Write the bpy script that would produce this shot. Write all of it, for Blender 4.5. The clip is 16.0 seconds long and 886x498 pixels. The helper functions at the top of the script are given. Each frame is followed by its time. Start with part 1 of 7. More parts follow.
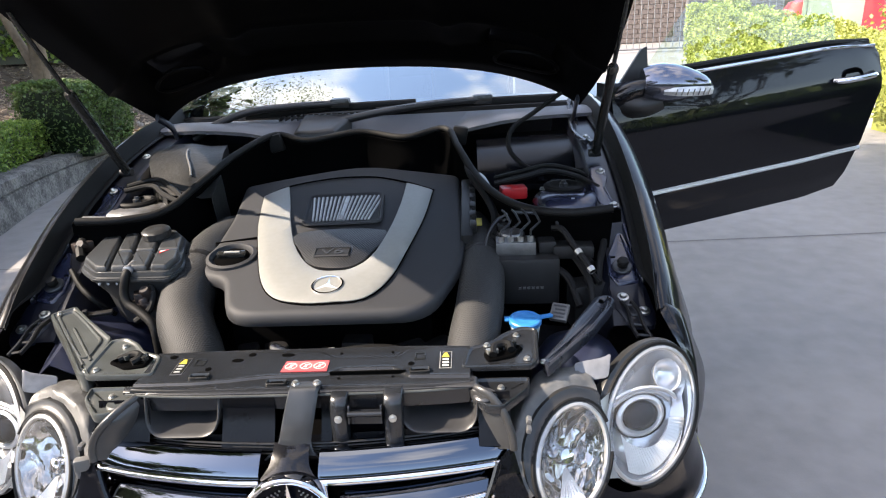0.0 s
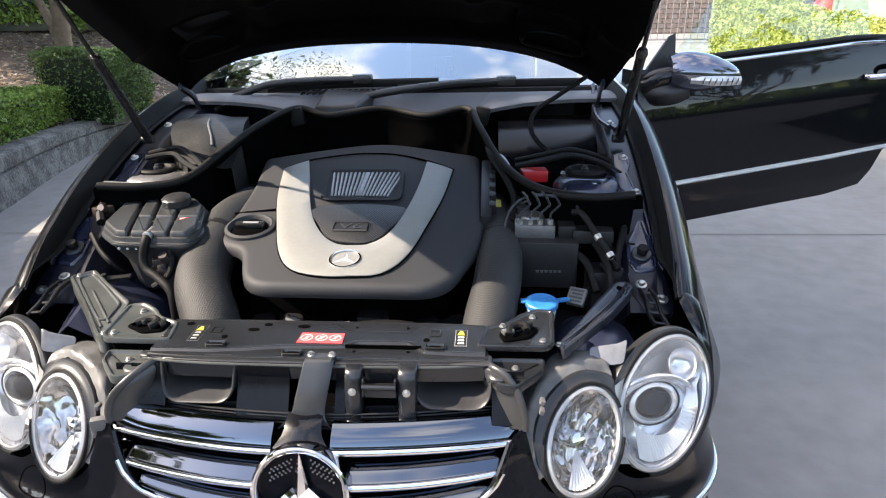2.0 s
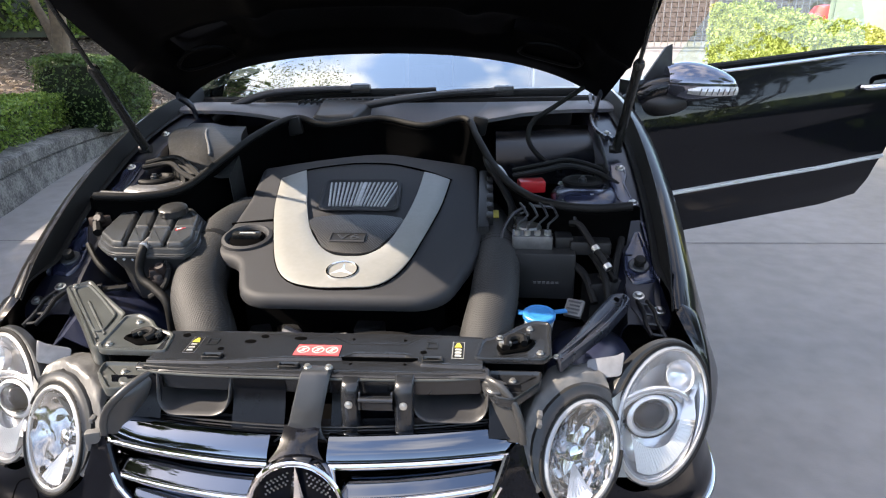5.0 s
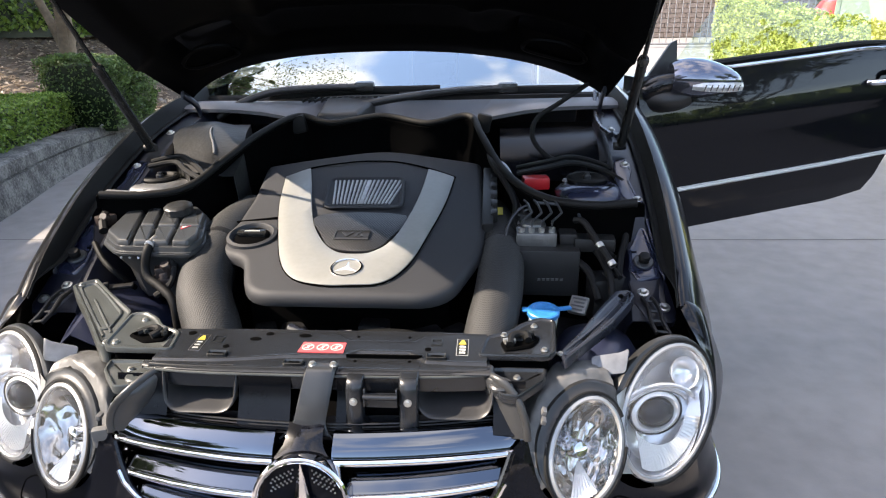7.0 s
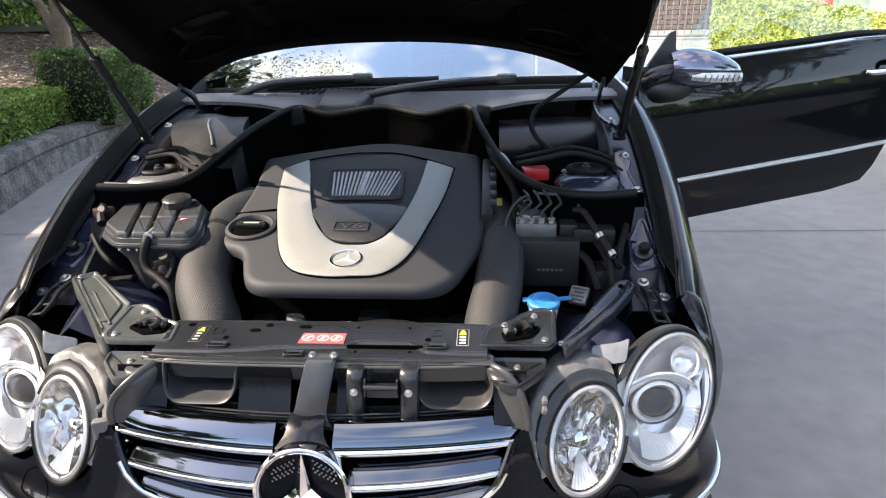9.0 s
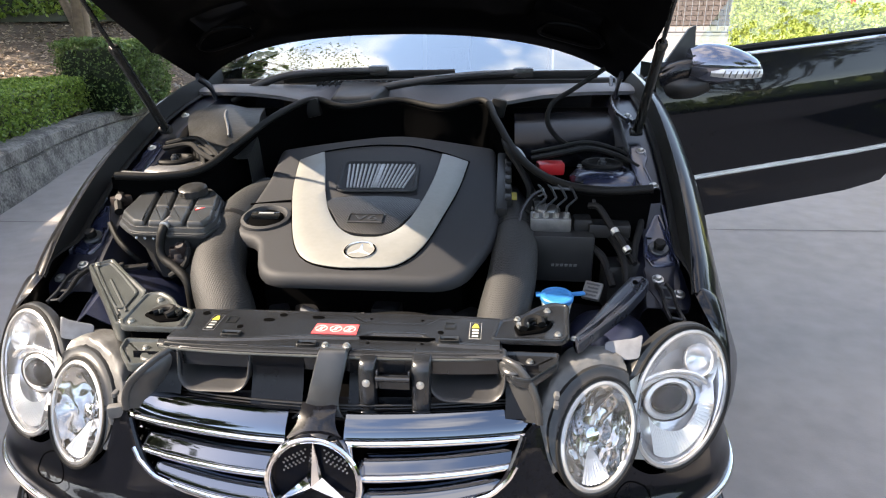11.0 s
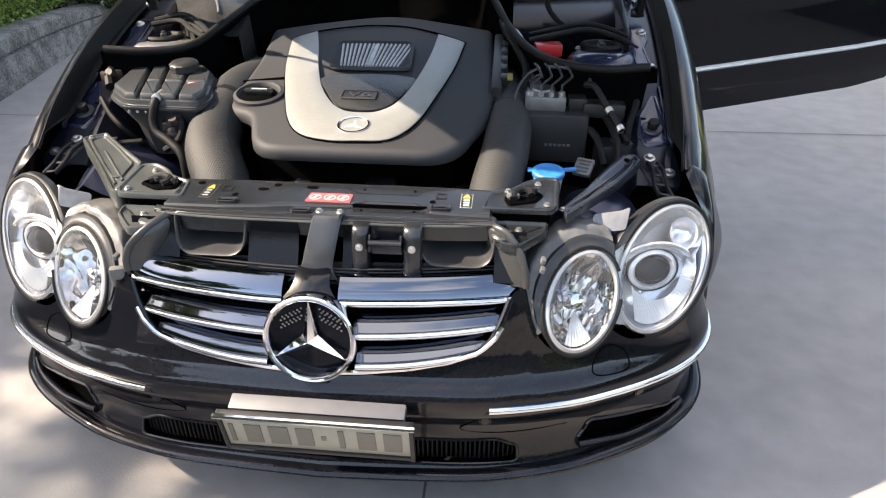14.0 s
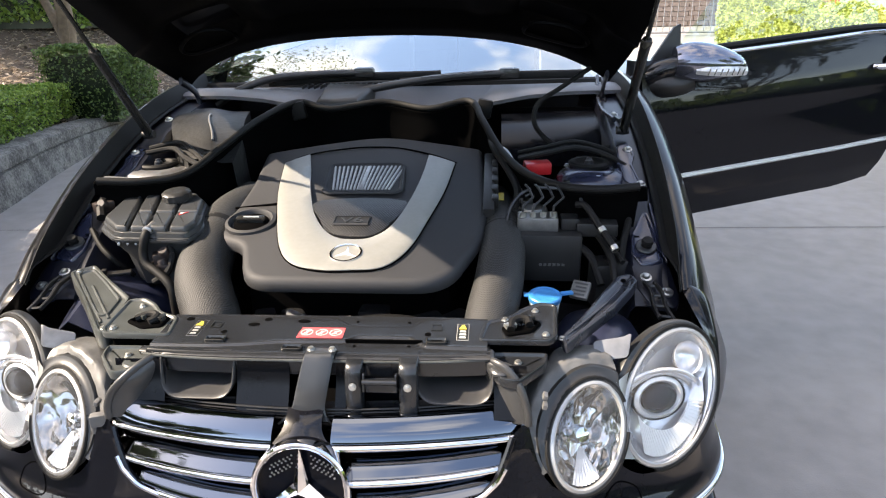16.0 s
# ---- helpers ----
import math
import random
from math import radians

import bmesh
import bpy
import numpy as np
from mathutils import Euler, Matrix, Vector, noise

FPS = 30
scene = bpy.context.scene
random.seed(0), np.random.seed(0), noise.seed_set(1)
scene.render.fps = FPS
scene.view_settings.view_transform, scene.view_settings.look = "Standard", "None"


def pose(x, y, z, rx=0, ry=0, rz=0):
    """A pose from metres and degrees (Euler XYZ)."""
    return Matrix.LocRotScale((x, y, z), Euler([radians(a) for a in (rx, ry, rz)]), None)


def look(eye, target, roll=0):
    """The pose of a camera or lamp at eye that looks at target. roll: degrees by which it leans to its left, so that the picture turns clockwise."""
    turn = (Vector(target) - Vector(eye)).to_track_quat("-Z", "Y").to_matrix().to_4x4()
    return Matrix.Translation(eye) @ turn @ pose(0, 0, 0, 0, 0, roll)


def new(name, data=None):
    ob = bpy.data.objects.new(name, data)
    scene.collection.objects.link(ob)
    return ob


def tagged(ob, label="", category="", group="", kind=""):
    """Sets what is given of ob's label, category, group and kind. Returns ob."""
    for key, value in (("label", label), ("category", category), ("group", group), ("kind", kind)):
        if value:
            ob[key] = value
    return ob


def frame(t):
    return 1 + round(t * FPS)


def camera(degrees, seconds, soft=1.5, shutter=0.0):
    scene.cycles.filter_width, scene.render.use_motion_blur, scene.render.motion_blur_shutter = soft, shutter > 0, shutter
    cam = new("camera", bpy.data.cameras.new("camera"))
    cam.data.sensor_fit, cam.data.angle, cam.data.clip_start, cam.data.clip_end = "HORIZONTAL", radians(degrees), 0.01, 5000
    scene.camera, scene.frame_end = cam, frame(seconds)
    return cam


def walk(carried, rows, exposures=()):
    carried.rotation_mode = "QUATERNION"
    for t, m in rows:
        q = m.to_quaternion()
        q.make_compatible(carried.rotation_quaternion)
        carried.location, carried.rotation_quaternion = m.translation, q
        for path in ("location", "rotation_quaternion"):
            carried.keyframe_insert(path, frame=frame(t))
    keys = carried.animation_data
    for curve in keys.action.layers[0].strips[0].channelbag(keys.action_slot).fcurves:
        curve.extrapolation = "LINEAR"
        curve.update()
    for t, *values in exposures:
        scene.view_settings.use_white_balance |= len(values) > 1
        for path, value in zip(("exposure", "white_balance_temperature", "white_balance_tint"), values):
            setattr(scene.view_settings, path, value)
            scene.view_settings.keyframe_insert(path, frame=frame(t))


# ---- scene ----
cam = camera(70.2, 16.0, soft=1.15)
PATH = [
    (0, (0.353, -0.868, 1.389), (0.251, 1.007, 0.701), -3.1),
    (0.5, (0.351, -0.862, 1.391), (0.262, 1.011, 0.696), -2.9),
    (1, (0.338, -0.863, 1.385), (0.242, 1.006, 0.678), 0.2),
    (1.5, (0.337, -0.871, 1.391), (0.213, 0.994, 0.679), -0.2),
    (2, (0.336, -0.868, 1.375), (0.197, 0.988, 0.642), -1.0),
    (2.5, (0.339, -0.868, 1.383), (0.197, 0.983, 0.638), -1.7),
    (3, (0.339, -0.873, 1.385), (0.202, 0.991, 0.671), -1.5),
    (3.5, (0.34, -0.867, 1.385), (0.211, 0.997, 0.673), -1.1),
    (4, (0.339, -0.86, 1.384), (0.21, 1.005, 0.676), -0.7),
    (6.5, (0.336, -0.867, 1.385), (0.194, 0.993, 0.662), -1.2),
    (7, (0.339, -0.864, 1.384), (0.191, 0.996, 0.664), -1.2),
    (7.5, (0.339, -0.862, 1.38), (0.193, 0.999, 0.661), -1.5),
    (8, (0.339, -0.86, 1.377), (0.193, 0.997, 0.648), -1.4),
    (8.5, (0.337, -0.862, 1.376), (0.194, 0.993, 0.642), -1.4),
    (9, (0.336, -0.864, 1.376), (0.193, 0.989, 0.638), -1.4),
    (11.5, (0.333, -0.865, 1.369), (0.146, 0.973, 0.603), -0.9),
    (12, (0.339, -0.87, 1.356), (0.175, 0.958, 0.562), -0.4),
    (12.5, (0.343, -0.881, 1.328), (0.21, 0.923, 0.475), 0.2),
    (13, (0.346, -0.904, 1.294), (0.211, 0.85, 0.342), 0.7),
    (13.5, (0.352, -0.92, 1.287), (0.188, 0.794, 0.27), 0.5),
    (14, (0.35, -0.919, 1.303), (0.183, 0.805, 0.303), -0.1),
    (14.5, (0.344, -0.896, 1.321), (0.184, 0.862, 0.38), -0.0),
    (15, (0.346, -0.857, 1.344), (0.188, 0.938, 0.476), -1.0),
    (15.5, (0.347, -0.841, 1.354), (0.202, 0.99, 0.563), -1.2),
    (16, (0.344, -0.854, 1.364), (0.187, 0.995, 0.619), -1.5),
]
walk(cam, [(t, look(eye, target, roll)) for t, eye, target, roll in PATH], [(0, 2.43, 8050, 15), (8, 2.44, 8100, 15), (11.5, 2.57, 8600, 15), (13.5, 2.57, 8600, 15), (16, 2.57, 8600, 15)])

# ---- light ----
SUN = Vector((-1.15, -0.12, 1.0)).normalized()
sun = new("sun", bpy.data.lights.new("sun", "SUN"))
sun.data.energy, sun.data.angle, sun.data.color = 2.85, radians(0.55), (1.0, 0.985, 0.96)
sun.matrix_world = look(SUN * 30, (0, 0, 0))
world = bpy.data.worlds.new("sky")
scene.world = world
world.use_nodes = True
wn = world.node_tree
wbg = wn.nodes["Background"]
sky = wn.nodes.new("ShaderNodeTexSky")
sky.sky_type, sky.sun_disc = "NISHITA", False
sky.dust_density, sky.ozone_density = 0.7, 1.5
sky.sun_elevation, sky.sun_rotation = math.asin(SUN.z), math.atan2(SUN.x, SUN.y)
wco = wn.nodes.new("ShaderNodeTexCoord")
wmap = wn.nodes.new("ShaderNodeMapping")
wmap.inputs["Scale"].default_value = (1.6, 1.6, 3.2)
wmap.inputs["Location"].default_value = (1.7, 7.3, 2.4)
cloud = wn.nodes.new("ShaderNodeTexNoise")
cloud.inputs["Scale"].default_value, cloud.inputs["Detail"].default_value = 1.7, 7
cramp = wn.nodes.new("ShaderNodeValToRGB")
cramp.color_ramp.elements[0].position, cramp.color_ramp.elements[1].position = 0.8, 0.97
cmix = wn.nodes.new("ShaderNodeMixRGB")
cmix.inputs[2].default_value = (3.0, 3.2, 3.7, 1)
wn.links.new(wco.outputs["Generated"], wmap.inputs[0])
wn.links.new(wmap.outputs[0], cloud.inputs["Vector"])
wsep = wn.nodes.new("ShaderNodeSeparateXYZ")
wadd = wn.nodes.new("ShaderNodeMath")
wadd.operation = "MULTIPLY_ADD"
wadd.inputs[1].default_value = 0.4
wn.links.new(wco.outputs["Generated"], wsep.inputs[0])
wn.links.new(wsep.outputs["Z"], wadd.inputs[0])
wn.links.new(cloud.outputs["Fac"], wadd.inputs[2])
wn.links.new(wadd.outputs[0], cramp.inputs[0])
wn.links.new(cramp.outputs[0], cmix.inputs[0])
wn.links.new(sky.outputs[0], cmix.inputs[1])
# one white cumulus bank high in the north-west
wdot = wn.nodes.new("ShaderNodeVectorMath")
wdot.operation = "DOT_PRODUCT"
wdot.inputs[1].default_value = Vector((-0.24, 0.42, 0.87)).normalized()
wn.links.new(wco.outputs["Generated"], wdot.inputs[0])
puff = wn.nodes.new("ShaderNodeTexNoise")
puff.inputs["Scale"].default_value, puff.inputs["Detail"].default_value = 5.0, 8
wn.links.new(wco.outputs["Generated"], puff.inputs["Vector"])
wsum = wn.nodes.new("ShaderNodeMath")
wsum.operation, wsum.inputs[1].default_value = "MULTIPLY_ADD", 0.35
wn.links.new(puff.outputs["Fac"], wsum.inputs[0])
wn.links.new(wdot.outputs["Value"], wsum.inputs[2])
bank = wn.nodes.new("ShaderNodeMapRange")
bank.inputs[1].default_value, bank.inputs[2].default_value = 1.135, 1.2
wn.links.new(wsum.outputs[0], bank.inputs[0])
wbank = wn.nodes.new("ShaderNodeMixRGB")
wbank.inputs[2].default_value = (3.7, 3.8, 4.0, 1)
wn.links.new(bank.outputs[0], wbank.inputs[0])
wn.links.new(cmix.outputs[0], wbank.inputs[1])
wn.links.new(wbank.outputs[0], wbg.inputs[0])
wbg.inputs[1].default_value = 0.15


# ---- materials ----
def mat(name, color, rough=0.5, metal=0.0, coat=0.0, vary=0.25, scale=30.0, bump=0.0, bscale=200.0, fleck=None, spec=0.5):
    """A surface with colour and roughness varied at two scales, and fine relief."""
    m = bpy.data.materials.new(name)
    m.use_nodes = True
    nt = m.node_tree
    b = nt.nodes["Principled BSDF"]
    b.inputs["Roughness"].default_value, b.inputs["Metallic"].default_value = rough, metal
    b.inputs["Coat Weight"].default_value, b.inputs["Coat Roughness"].default_value = coat, 0.03
    b.inputs["Specular IOR Level"].default_value = spec
    co = nt.nodes.new("ShaderNodeTexCoord")
    n1 = nt.nodes.new("ShaderNodeTexNoise")
    n1.inputs["Scale"].default_value, n1.inputs["Detail"].default_value = scale, 8
    n2 = nt.nodes.new("ShaderNodeTexNoise")
    n2.inputs["Scale"].default_value, n2.inputs["Detail"].default_value = scale / 7, 4
    add = nt.nodes.new("ShaderNodeMath")
    add.operation = "ADD"
    ramp = nt.nodes.new("ShaderNodeValToRGB")
    c = Vector(color[:3])
    lo, hi = c * (1 - vary), (Vector(fleck) if fleck else c * (1 + vary))
    ramp.color_ramp.elements[0].position, ramp.color_ramp.elements[1].position = 0.3, 0.7
    ramp.color_ramp.elements[0].color, ramp.color_ramp.elements[1].color = (*lo, 1), (*hi, 1)
    half = nt.nodes.new("ShaderNodeMath")
    half.operation, half.inputs[1].default_value = "MULTIPLY", 0.5
    nt.links.new(co.outputs["Object"], n1.inputs["Vector"])
    nt.links.new(co.outputs["Object"], n2.inputs["Vector"])
    nt.links.new(n1.outputs["Fac"], add.inputs[0])
    nt.links.new(n2.outputs["Fac"], add.inputs[1])
    nt.links.new(add.outputs[0], half.inputs[0])
    nt.links.new(half.outputs[0], ramp.inputs[0])
    nt.links.new(ramp.outputs[0], b.inputs["Base Color"])
    if vary:
        rr = nt.nodes.new("ShaderNodeMapRange")
        rr.inputs[3].default_value, rr.inputs[4].default_value = max(0.0, rough * (1 - vary * 0.6)), min(1.0, rough * (1 + vary * 0.6))
        nt.links.new(half.outputs[0], rr.inputs[0])
        nt.links.new(rr.outputs[0], b.inputs["Roughness"])
    if bump:
        n3 = nt.nodes.new("ShaderNodeTexNoise")
        n3.inputs["Scale"].default_value, n3.inputs["Detail"].default_value = bscale, 3
        bp = nt.nodes.new("ShaderNodeBump")
        bp.inputs["Strength"].default_value, bp.inputs["Distance"].default_value = bump, 0.3 / bscale
        nt.links.new(co.outputs["Object"], n3.inputs["Vector"])
        nt.links.new(n3.outputs["Fac"], bp.inputs["Height"])
        nt.links.new(bp.outputs[0], b.inputs["Normal"])
    return m


PAINT = mat("black_metallic_paint", (0.0036, 0.004, 0.006), 0.3, 0.0, 0.62, 0.2, 600, spec=0.05)
BAYPAINT = mat("engine_bay_paint", (0.007, 0.008, 0.014), 0.3, 0.0, 0.0, 0.35, 25, 0.1, 150, spec=0.35)
CHROME = mat("chrome", (0.68, 0.68, 0.7), 0.05, 1.0, 0, 0.08, 20)
ALU = mat("cast_metal", (0.42, 0.42, 0.43), 0.38, 0.9, 0, 0.3, 60, 0.2, 300)
BLOCKM = mat("dull_alloy", (0.2, 0.2, 0.198), 0.45, 0.8, 0, 0.3, 60, 0.2, 300)
STEEL = mat("bolt_steel", (0.5, 0.5, 0.48), 0.35, 0.9, 0, 0.2, 100)
PLASTIC = mat("black_plastic", (0.009, 0.009, 0.0095), 0.48, 0, 0, 0.35, 30, 0.25, 900)
GLOSSPL = mat("semi_gloss_black_plastic", (0.015, 0.0155, 0.015), 0.26, 0, 0, 0.35, 20, 0.12, 700)
DUSTPL = mat("dusty_black_plastic", (0.03, 0.03, 0.029), 0.5, 0, 0, 0.5, 14, 0.3, 500, (0.095, 0.09, 0.083))
COVERPL = mat("engine_cover_plastic", (0.014, 0.0148, 0.0172), 0.7, 0, 0, 0.2, 9, 0.3, 1400, spec=0.5)
SILVER = mat("silver_trim_paint", (0.225, 0.225, 0.21), 0.45, 0.25, 0, 0.08, 90, 0.1, 1500)
SLATM = mat("vent_slat_metal", (0.34, 0.34, 0.33), 0.4, 0.6, 0, 0.3, 60)
RUBBER = mat("black_rubber", (0.006, 0.006, 0.006), 0.62, 0, 0, 0.3, 40, 0.2, 300, spec=0.2)
HOSE = mat("ribbed_hose_rubber", (0.014, 0.0144, 0.0147), 0.68, 0, 0, 0.4, 12, 0.2, 600)
WOVEN = mat("woven_cover_panel", (0.011, 0.0115, 0.013), 0.42, 0, 0, 0.3, 30)
# crossed-thread relief
for mm, wscale, strength in ((HOSE, 104.0, 0.34), (WOVEN, 58.0, 0.5)):
    nt = mm.node_tree
    weave = []
    for turn in (0.7, -0.7):
        wv = nt.nodes.new("ShaderNodeTexWave")
        mp = nt.nodes.new("ShaderNodeMapping")
        mp.inputs["Rotation"].default_value = (0.3, 0.0, turn)
        wv.inputs["Scale"].default_value = wscale
        nt.links.new(nt.nodes["Texture Coordinate"].outputs["Object"], mp.inputs[0])
        nt.links.new(mp.outputs[0], wv.inputs["Vector"])
        weave.append(wv)
    wm = nt.nodes.new("ShaderNodeMath")
    wm.operation = "MULTIPLY"
    nt.links.new(weave[0].outputs["Fac"], wm.inputs[0])
    nt.links.new(weave[1].outputs["Fac"], wm.inputs[1])
    wb = nt.nodes.new("ShaderNodeBump")
    wb.inputs["Strength"].default_value, wb.inputs["Distance"].default_value = strength, 0.002
    nt.links.new(wm.outputs[0], wb.inputs["Height"])
    nt.links.new(wb.outputs[0], nt.nodes["Principled BSDF"].inputs["Normal"])
BRACKET = mat("pale_grey_bracket", (0.28, 0.275, 0.26), 0.4, 0, 0, 0.15, 30)
TANKPL = mat("tank_plastic", (0.03, 0.032, 0.034), 0.36, 0, 0, 0.2, 20, 0.15, 600)
DUCTPL = mat("duct_plastic", (0.028, 0.028, 0.029), 0.42, 0, 0, 0.3, 20, 0.2, 500)
BAYBLUE = mat("blue_black_paint", (0.017, 0.021, 0.042), 0.22, 0.15, 0.3, 0.35, 20, 0.1, 200, spec=0.6)
LENSDARK = mat("dark_lens", (0.004, 0.005, 0.008), 0.05, 0, 0.0, 0.1, 20, spec=0.12)
GREYPL = mat("grey_cowl_plastic", (0.078, 0.078, 0.085), 0.5, 0, 0, 0.15, 30, 0.2, 900)
# near black: stands in for shade in recesses; also gaps and black parts
DARK = mat("black_and_shade", (0.0013, 0.0013, 0.0014), 0.9, 0, 0, 0.3, 20, spec=0.02)
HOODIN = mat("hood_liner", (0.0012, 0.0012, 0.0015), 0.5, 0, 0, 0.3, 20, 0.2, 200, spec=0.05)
REDPL = mat("red_plastic", (0.45, 0.012, 0.015), 0.4, 0, 0, 0.15, 40)
BLUEPL = mat("blue_plastic", (0.012, 0.17, 0.42), 0.42, 0, 0, 0.15, 60)
WHITEPL = mat("translucent_white_plastic", (0.5, 0.52, 0.5), 0.45, 0, 0, 0.15, 60)
REDLAB = mat("red_label", (0.6, 0.07, 0.075), 0.45, 0, 0, 0.1, 80)
WHITELAB = mat("white_label", (0.7, 0.68, 0.62), 0.5, 0, 0, 0.12, 80)
YELLAB = mat("yellow_label", (0.45, 0.36, 0.05), 0.45, 0, 0, 0.1, 80)
PLATEM = mat("plate_cream", (0.3, 0.28, 0.22), 0.4, 0, 0, 0.08, 40)
PLATETXT = mat("plate_lettering", (0.14, 0.125, 0.1), 0.5, 0, 0, 0.1, 40)
HOODPL = mat("lamp_hood_plastic", (0.01, 0.0104, 0.0112), 0.36, 0, 0, 0.4, 18, 0.2, 500, (0.029, 0.029, 0.029))
SHELLPL = mat("dusty_shell_plastic", (0.05, 0.049, 0.048), 0.45, 0, 0, 0.45, 22, 0.3, 200, (0.15, 0.147, 0.14))
LIPPL = mat("shroud_lip_plastic", (0.032, 0.0325, 0.033), 0.34, 0, 0, 0.35, 18, 0.2, 500)
STRUTPL = mat("strut_steel", (0.027, 0.029, 0.032), 0.36, 0, 0, 0.25, 18, 0.15, 500)
# lighter copy of the black carrier paint, standing in for sun sheen
PRESSED = mat("sunlit_black_paint", (0.046, 0.05, 0.048), 0.36, 0, 0.1, 0.4, 16, 0.12, 400)
TABPL = mat("cloudy_plastic", (0.11, 0.115, 0.125), 0.22, 0, 0, 0.4, 40)
REFLDARK = mat("inner_lamp_reflector", (0.34, 0.34, 0.34), 0.13, 1.0, 0, 0.6, 40)
INDIC = mat("indicator_lens", (0.6, 0.6, 0.58), 0.15, 0.4, 0, 0.4, 60)
PANELM = mat("pale_green_panel", (0.3, 0.34, 0.3), 0.7, 0, 0, 0.15, 3)
SATIN = mat("satin_lamp_ring", (0.36, 0.36, 0.355), 0.3, 0.5, 0, 0.1, 40)
# chrome darkened and tinted blue in place of a reflected blue sky
GRILLECHROME = mat("sky_tinted_chrome", (0.13, 0.148, 0.175), 0.04, 1.0, 0, 0.06, 20)
BRACEDARK = mat("brace_paint", (0.017, 0.019, 0.026), 0.28, 0, 0.1, 0.35, 18, 0.12, 500)
PALEPL = mat("pale_reflector", (0.6, 0.6, 0.6), 0.28, 0.35, 0, 0.1, 40)
# black cap coloured blue-grey metallic to imitate sky reflected in its paint
MIRRORCAP = mat("mirror_sky_sheen", (0.14, 0.15, 0.19), 0.1, 0.8, 0.6, 0.1, 60)
SHROUDPL = mat("shroud_plastic", (0.004, 0.0045, 0.006), 0.22, 0, 0, 0.35, 18, 0.15, 500, spec=0.15)
CARRIERPL = mat("carrier_paint", (0.014, 0.0155, 0.018), 0.26, 0, 0, 0.35, 14, 0.06, 300)
NAVY = mat("navy_body_paint", (0.02, 0.025, 0.05), 0.34, 0.1, 0.0, 0.4, 12, 0.15, 120)
RUST = mat("brown_connector_plastic", (0.016, 0.009, 0.008), 0.55, 0, 0, 0.5, 40, 0.3, 300)
LINER = mat("liner_plastic", (0.008, 0.008, 0.0082), 0.5, 0, 0, 0.6, 9, 0.25, 60, (0.028, 0.028, 0.0275), spec=0.35)
TYRE = mat("tyre_rubber", (0.012, 0.012, 0.012), 0.7, 0, 0, 0.3, 30, 0.3, 80)
REFLECT = mat("lamp_reflector", (0.64, 0.64, 0.65), 0.2, 0.65, 0, 0.05, 30)
LAMPPL = mat("grey_lamp_housing", (0.105, 0.104, 0.102), 0.45, 0, 0, 0.35, 18, 0.2, 300)
CONCRETE = mat("driveway_concrete", (0.222, 0.208, 0.2), 0.75, 0, 0, 0.14, 9, 0.3, 160)
KERBM = mat("kerb_concrete", (0.075, 0.073, 0.069), 0.92, 0, 0, 0.5, 50, 0.7, 45, (0.17, 0.165, 0.155))
for mm, a, b in ((KERBM, 0.42, 0.6), (CONCRETE, 0.36, 0.64)):
    ramp = mm.node_tree.nodes["Color Ramp"].color_ramp
    ramp.elements[0].position, ramp.elements[1].position = a, b
SOIL = mat("leaf_litter_soil", (0.075, 0.054, 0.038), 0.95, 0, 0, 0.5, 9, 1.0, 30)
JOINTM = mat("joint_filler", (0.06, 0.056, 0.052), 0.9, 0, 0, 0.4, 20)
STONEM = mat("garden_stones", (0.2, 0.185, 0.165), 0.85, 0, 0, 0.4, 8, 0.6, 30)
BARK = mat("bark", (0.16, 0.12, 0.085), 0.9, 0, 0, 0.5, 12, 1.0, 25)
BRICKM = mat("wall_brick", (0.2, 0.155, 0.13), 0.85, 0, 0, 0.35, 6, 0.5, 40)
MORTAR = mat("mortar", (0.2, 0.175, 0.155), 0.9, 0, 0, 0.2, 20)
GATEM = mat("gate_metal", (0.2, 0.2, 0.205), 0.5, 0.3, 0, 0.2, 20)
RENDERM = mat("painted_fence", (0.1, 0.115, 0.09), 0.8, 0, 0, 0.25, 3, 0.3, 30)
CARRED = mat("red_car_paint", (0.4, 0.02, 0.02), 0.3, 0, 0.8, 0.1, 20)


def leaf_mat(name, a, b):
    m = bpy.data.materials.new(name)
    m.use_nodes = True
    nt = m.node_tree
    bs = nt.nodes["Principled BSDF"]
    geo = nt.nodes.new("ShaderNodeNewGeometry")
    ramp = nt.nodes.new("ShaderNodeValToRGB")
    ramp.color_ramp.elements[0].color, ramp.color_ramp.elements[1].color = (*a, 1), (*b, 1)
    tr = nt.nodes.new("ShaderNodeBsdfTranslucent")
    mix = nt.nodes.new("ShaderNodeMixShader")
    mix.inputs[0].default_value = 0.35
    nt.links.new(geo.outputs["Random Per Island"], ramp.inputs[0])
    nt.links.new(ramp.outputs[0], bs.inputs["Base Color"])
    nt.links.new(ramp.outputs[0], tr.inputs["Color"])
    bs.inputs["Roughness"].default_value = 0.45
    nt.links.new(bs.outputs[0], mix.inputs[1])
    nt.links.new(tr.outputs[0], mix.inputs[2])
    nt.links.new(mix.outputs[0], nt.nodes["Material Output"].inputs[0])
    return m


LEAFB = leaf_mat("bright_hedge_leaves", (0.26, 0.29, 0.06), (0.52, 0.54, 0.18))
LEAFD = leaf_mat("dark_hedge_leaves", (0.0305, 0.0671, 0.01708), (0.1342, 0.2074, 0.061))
LEAFG = leaf_mat("young_hedge_leaves", (0.06, 0.13, 0.02), (0.22, 0.32, 0.06))
# leaf green darkened to stand in for shade deep inside the hedges
LEAFK = leaf_mat("shaded_inner_foliage", (0.008, 0.018, 0.006), (0.012, 0.025, 0.008))
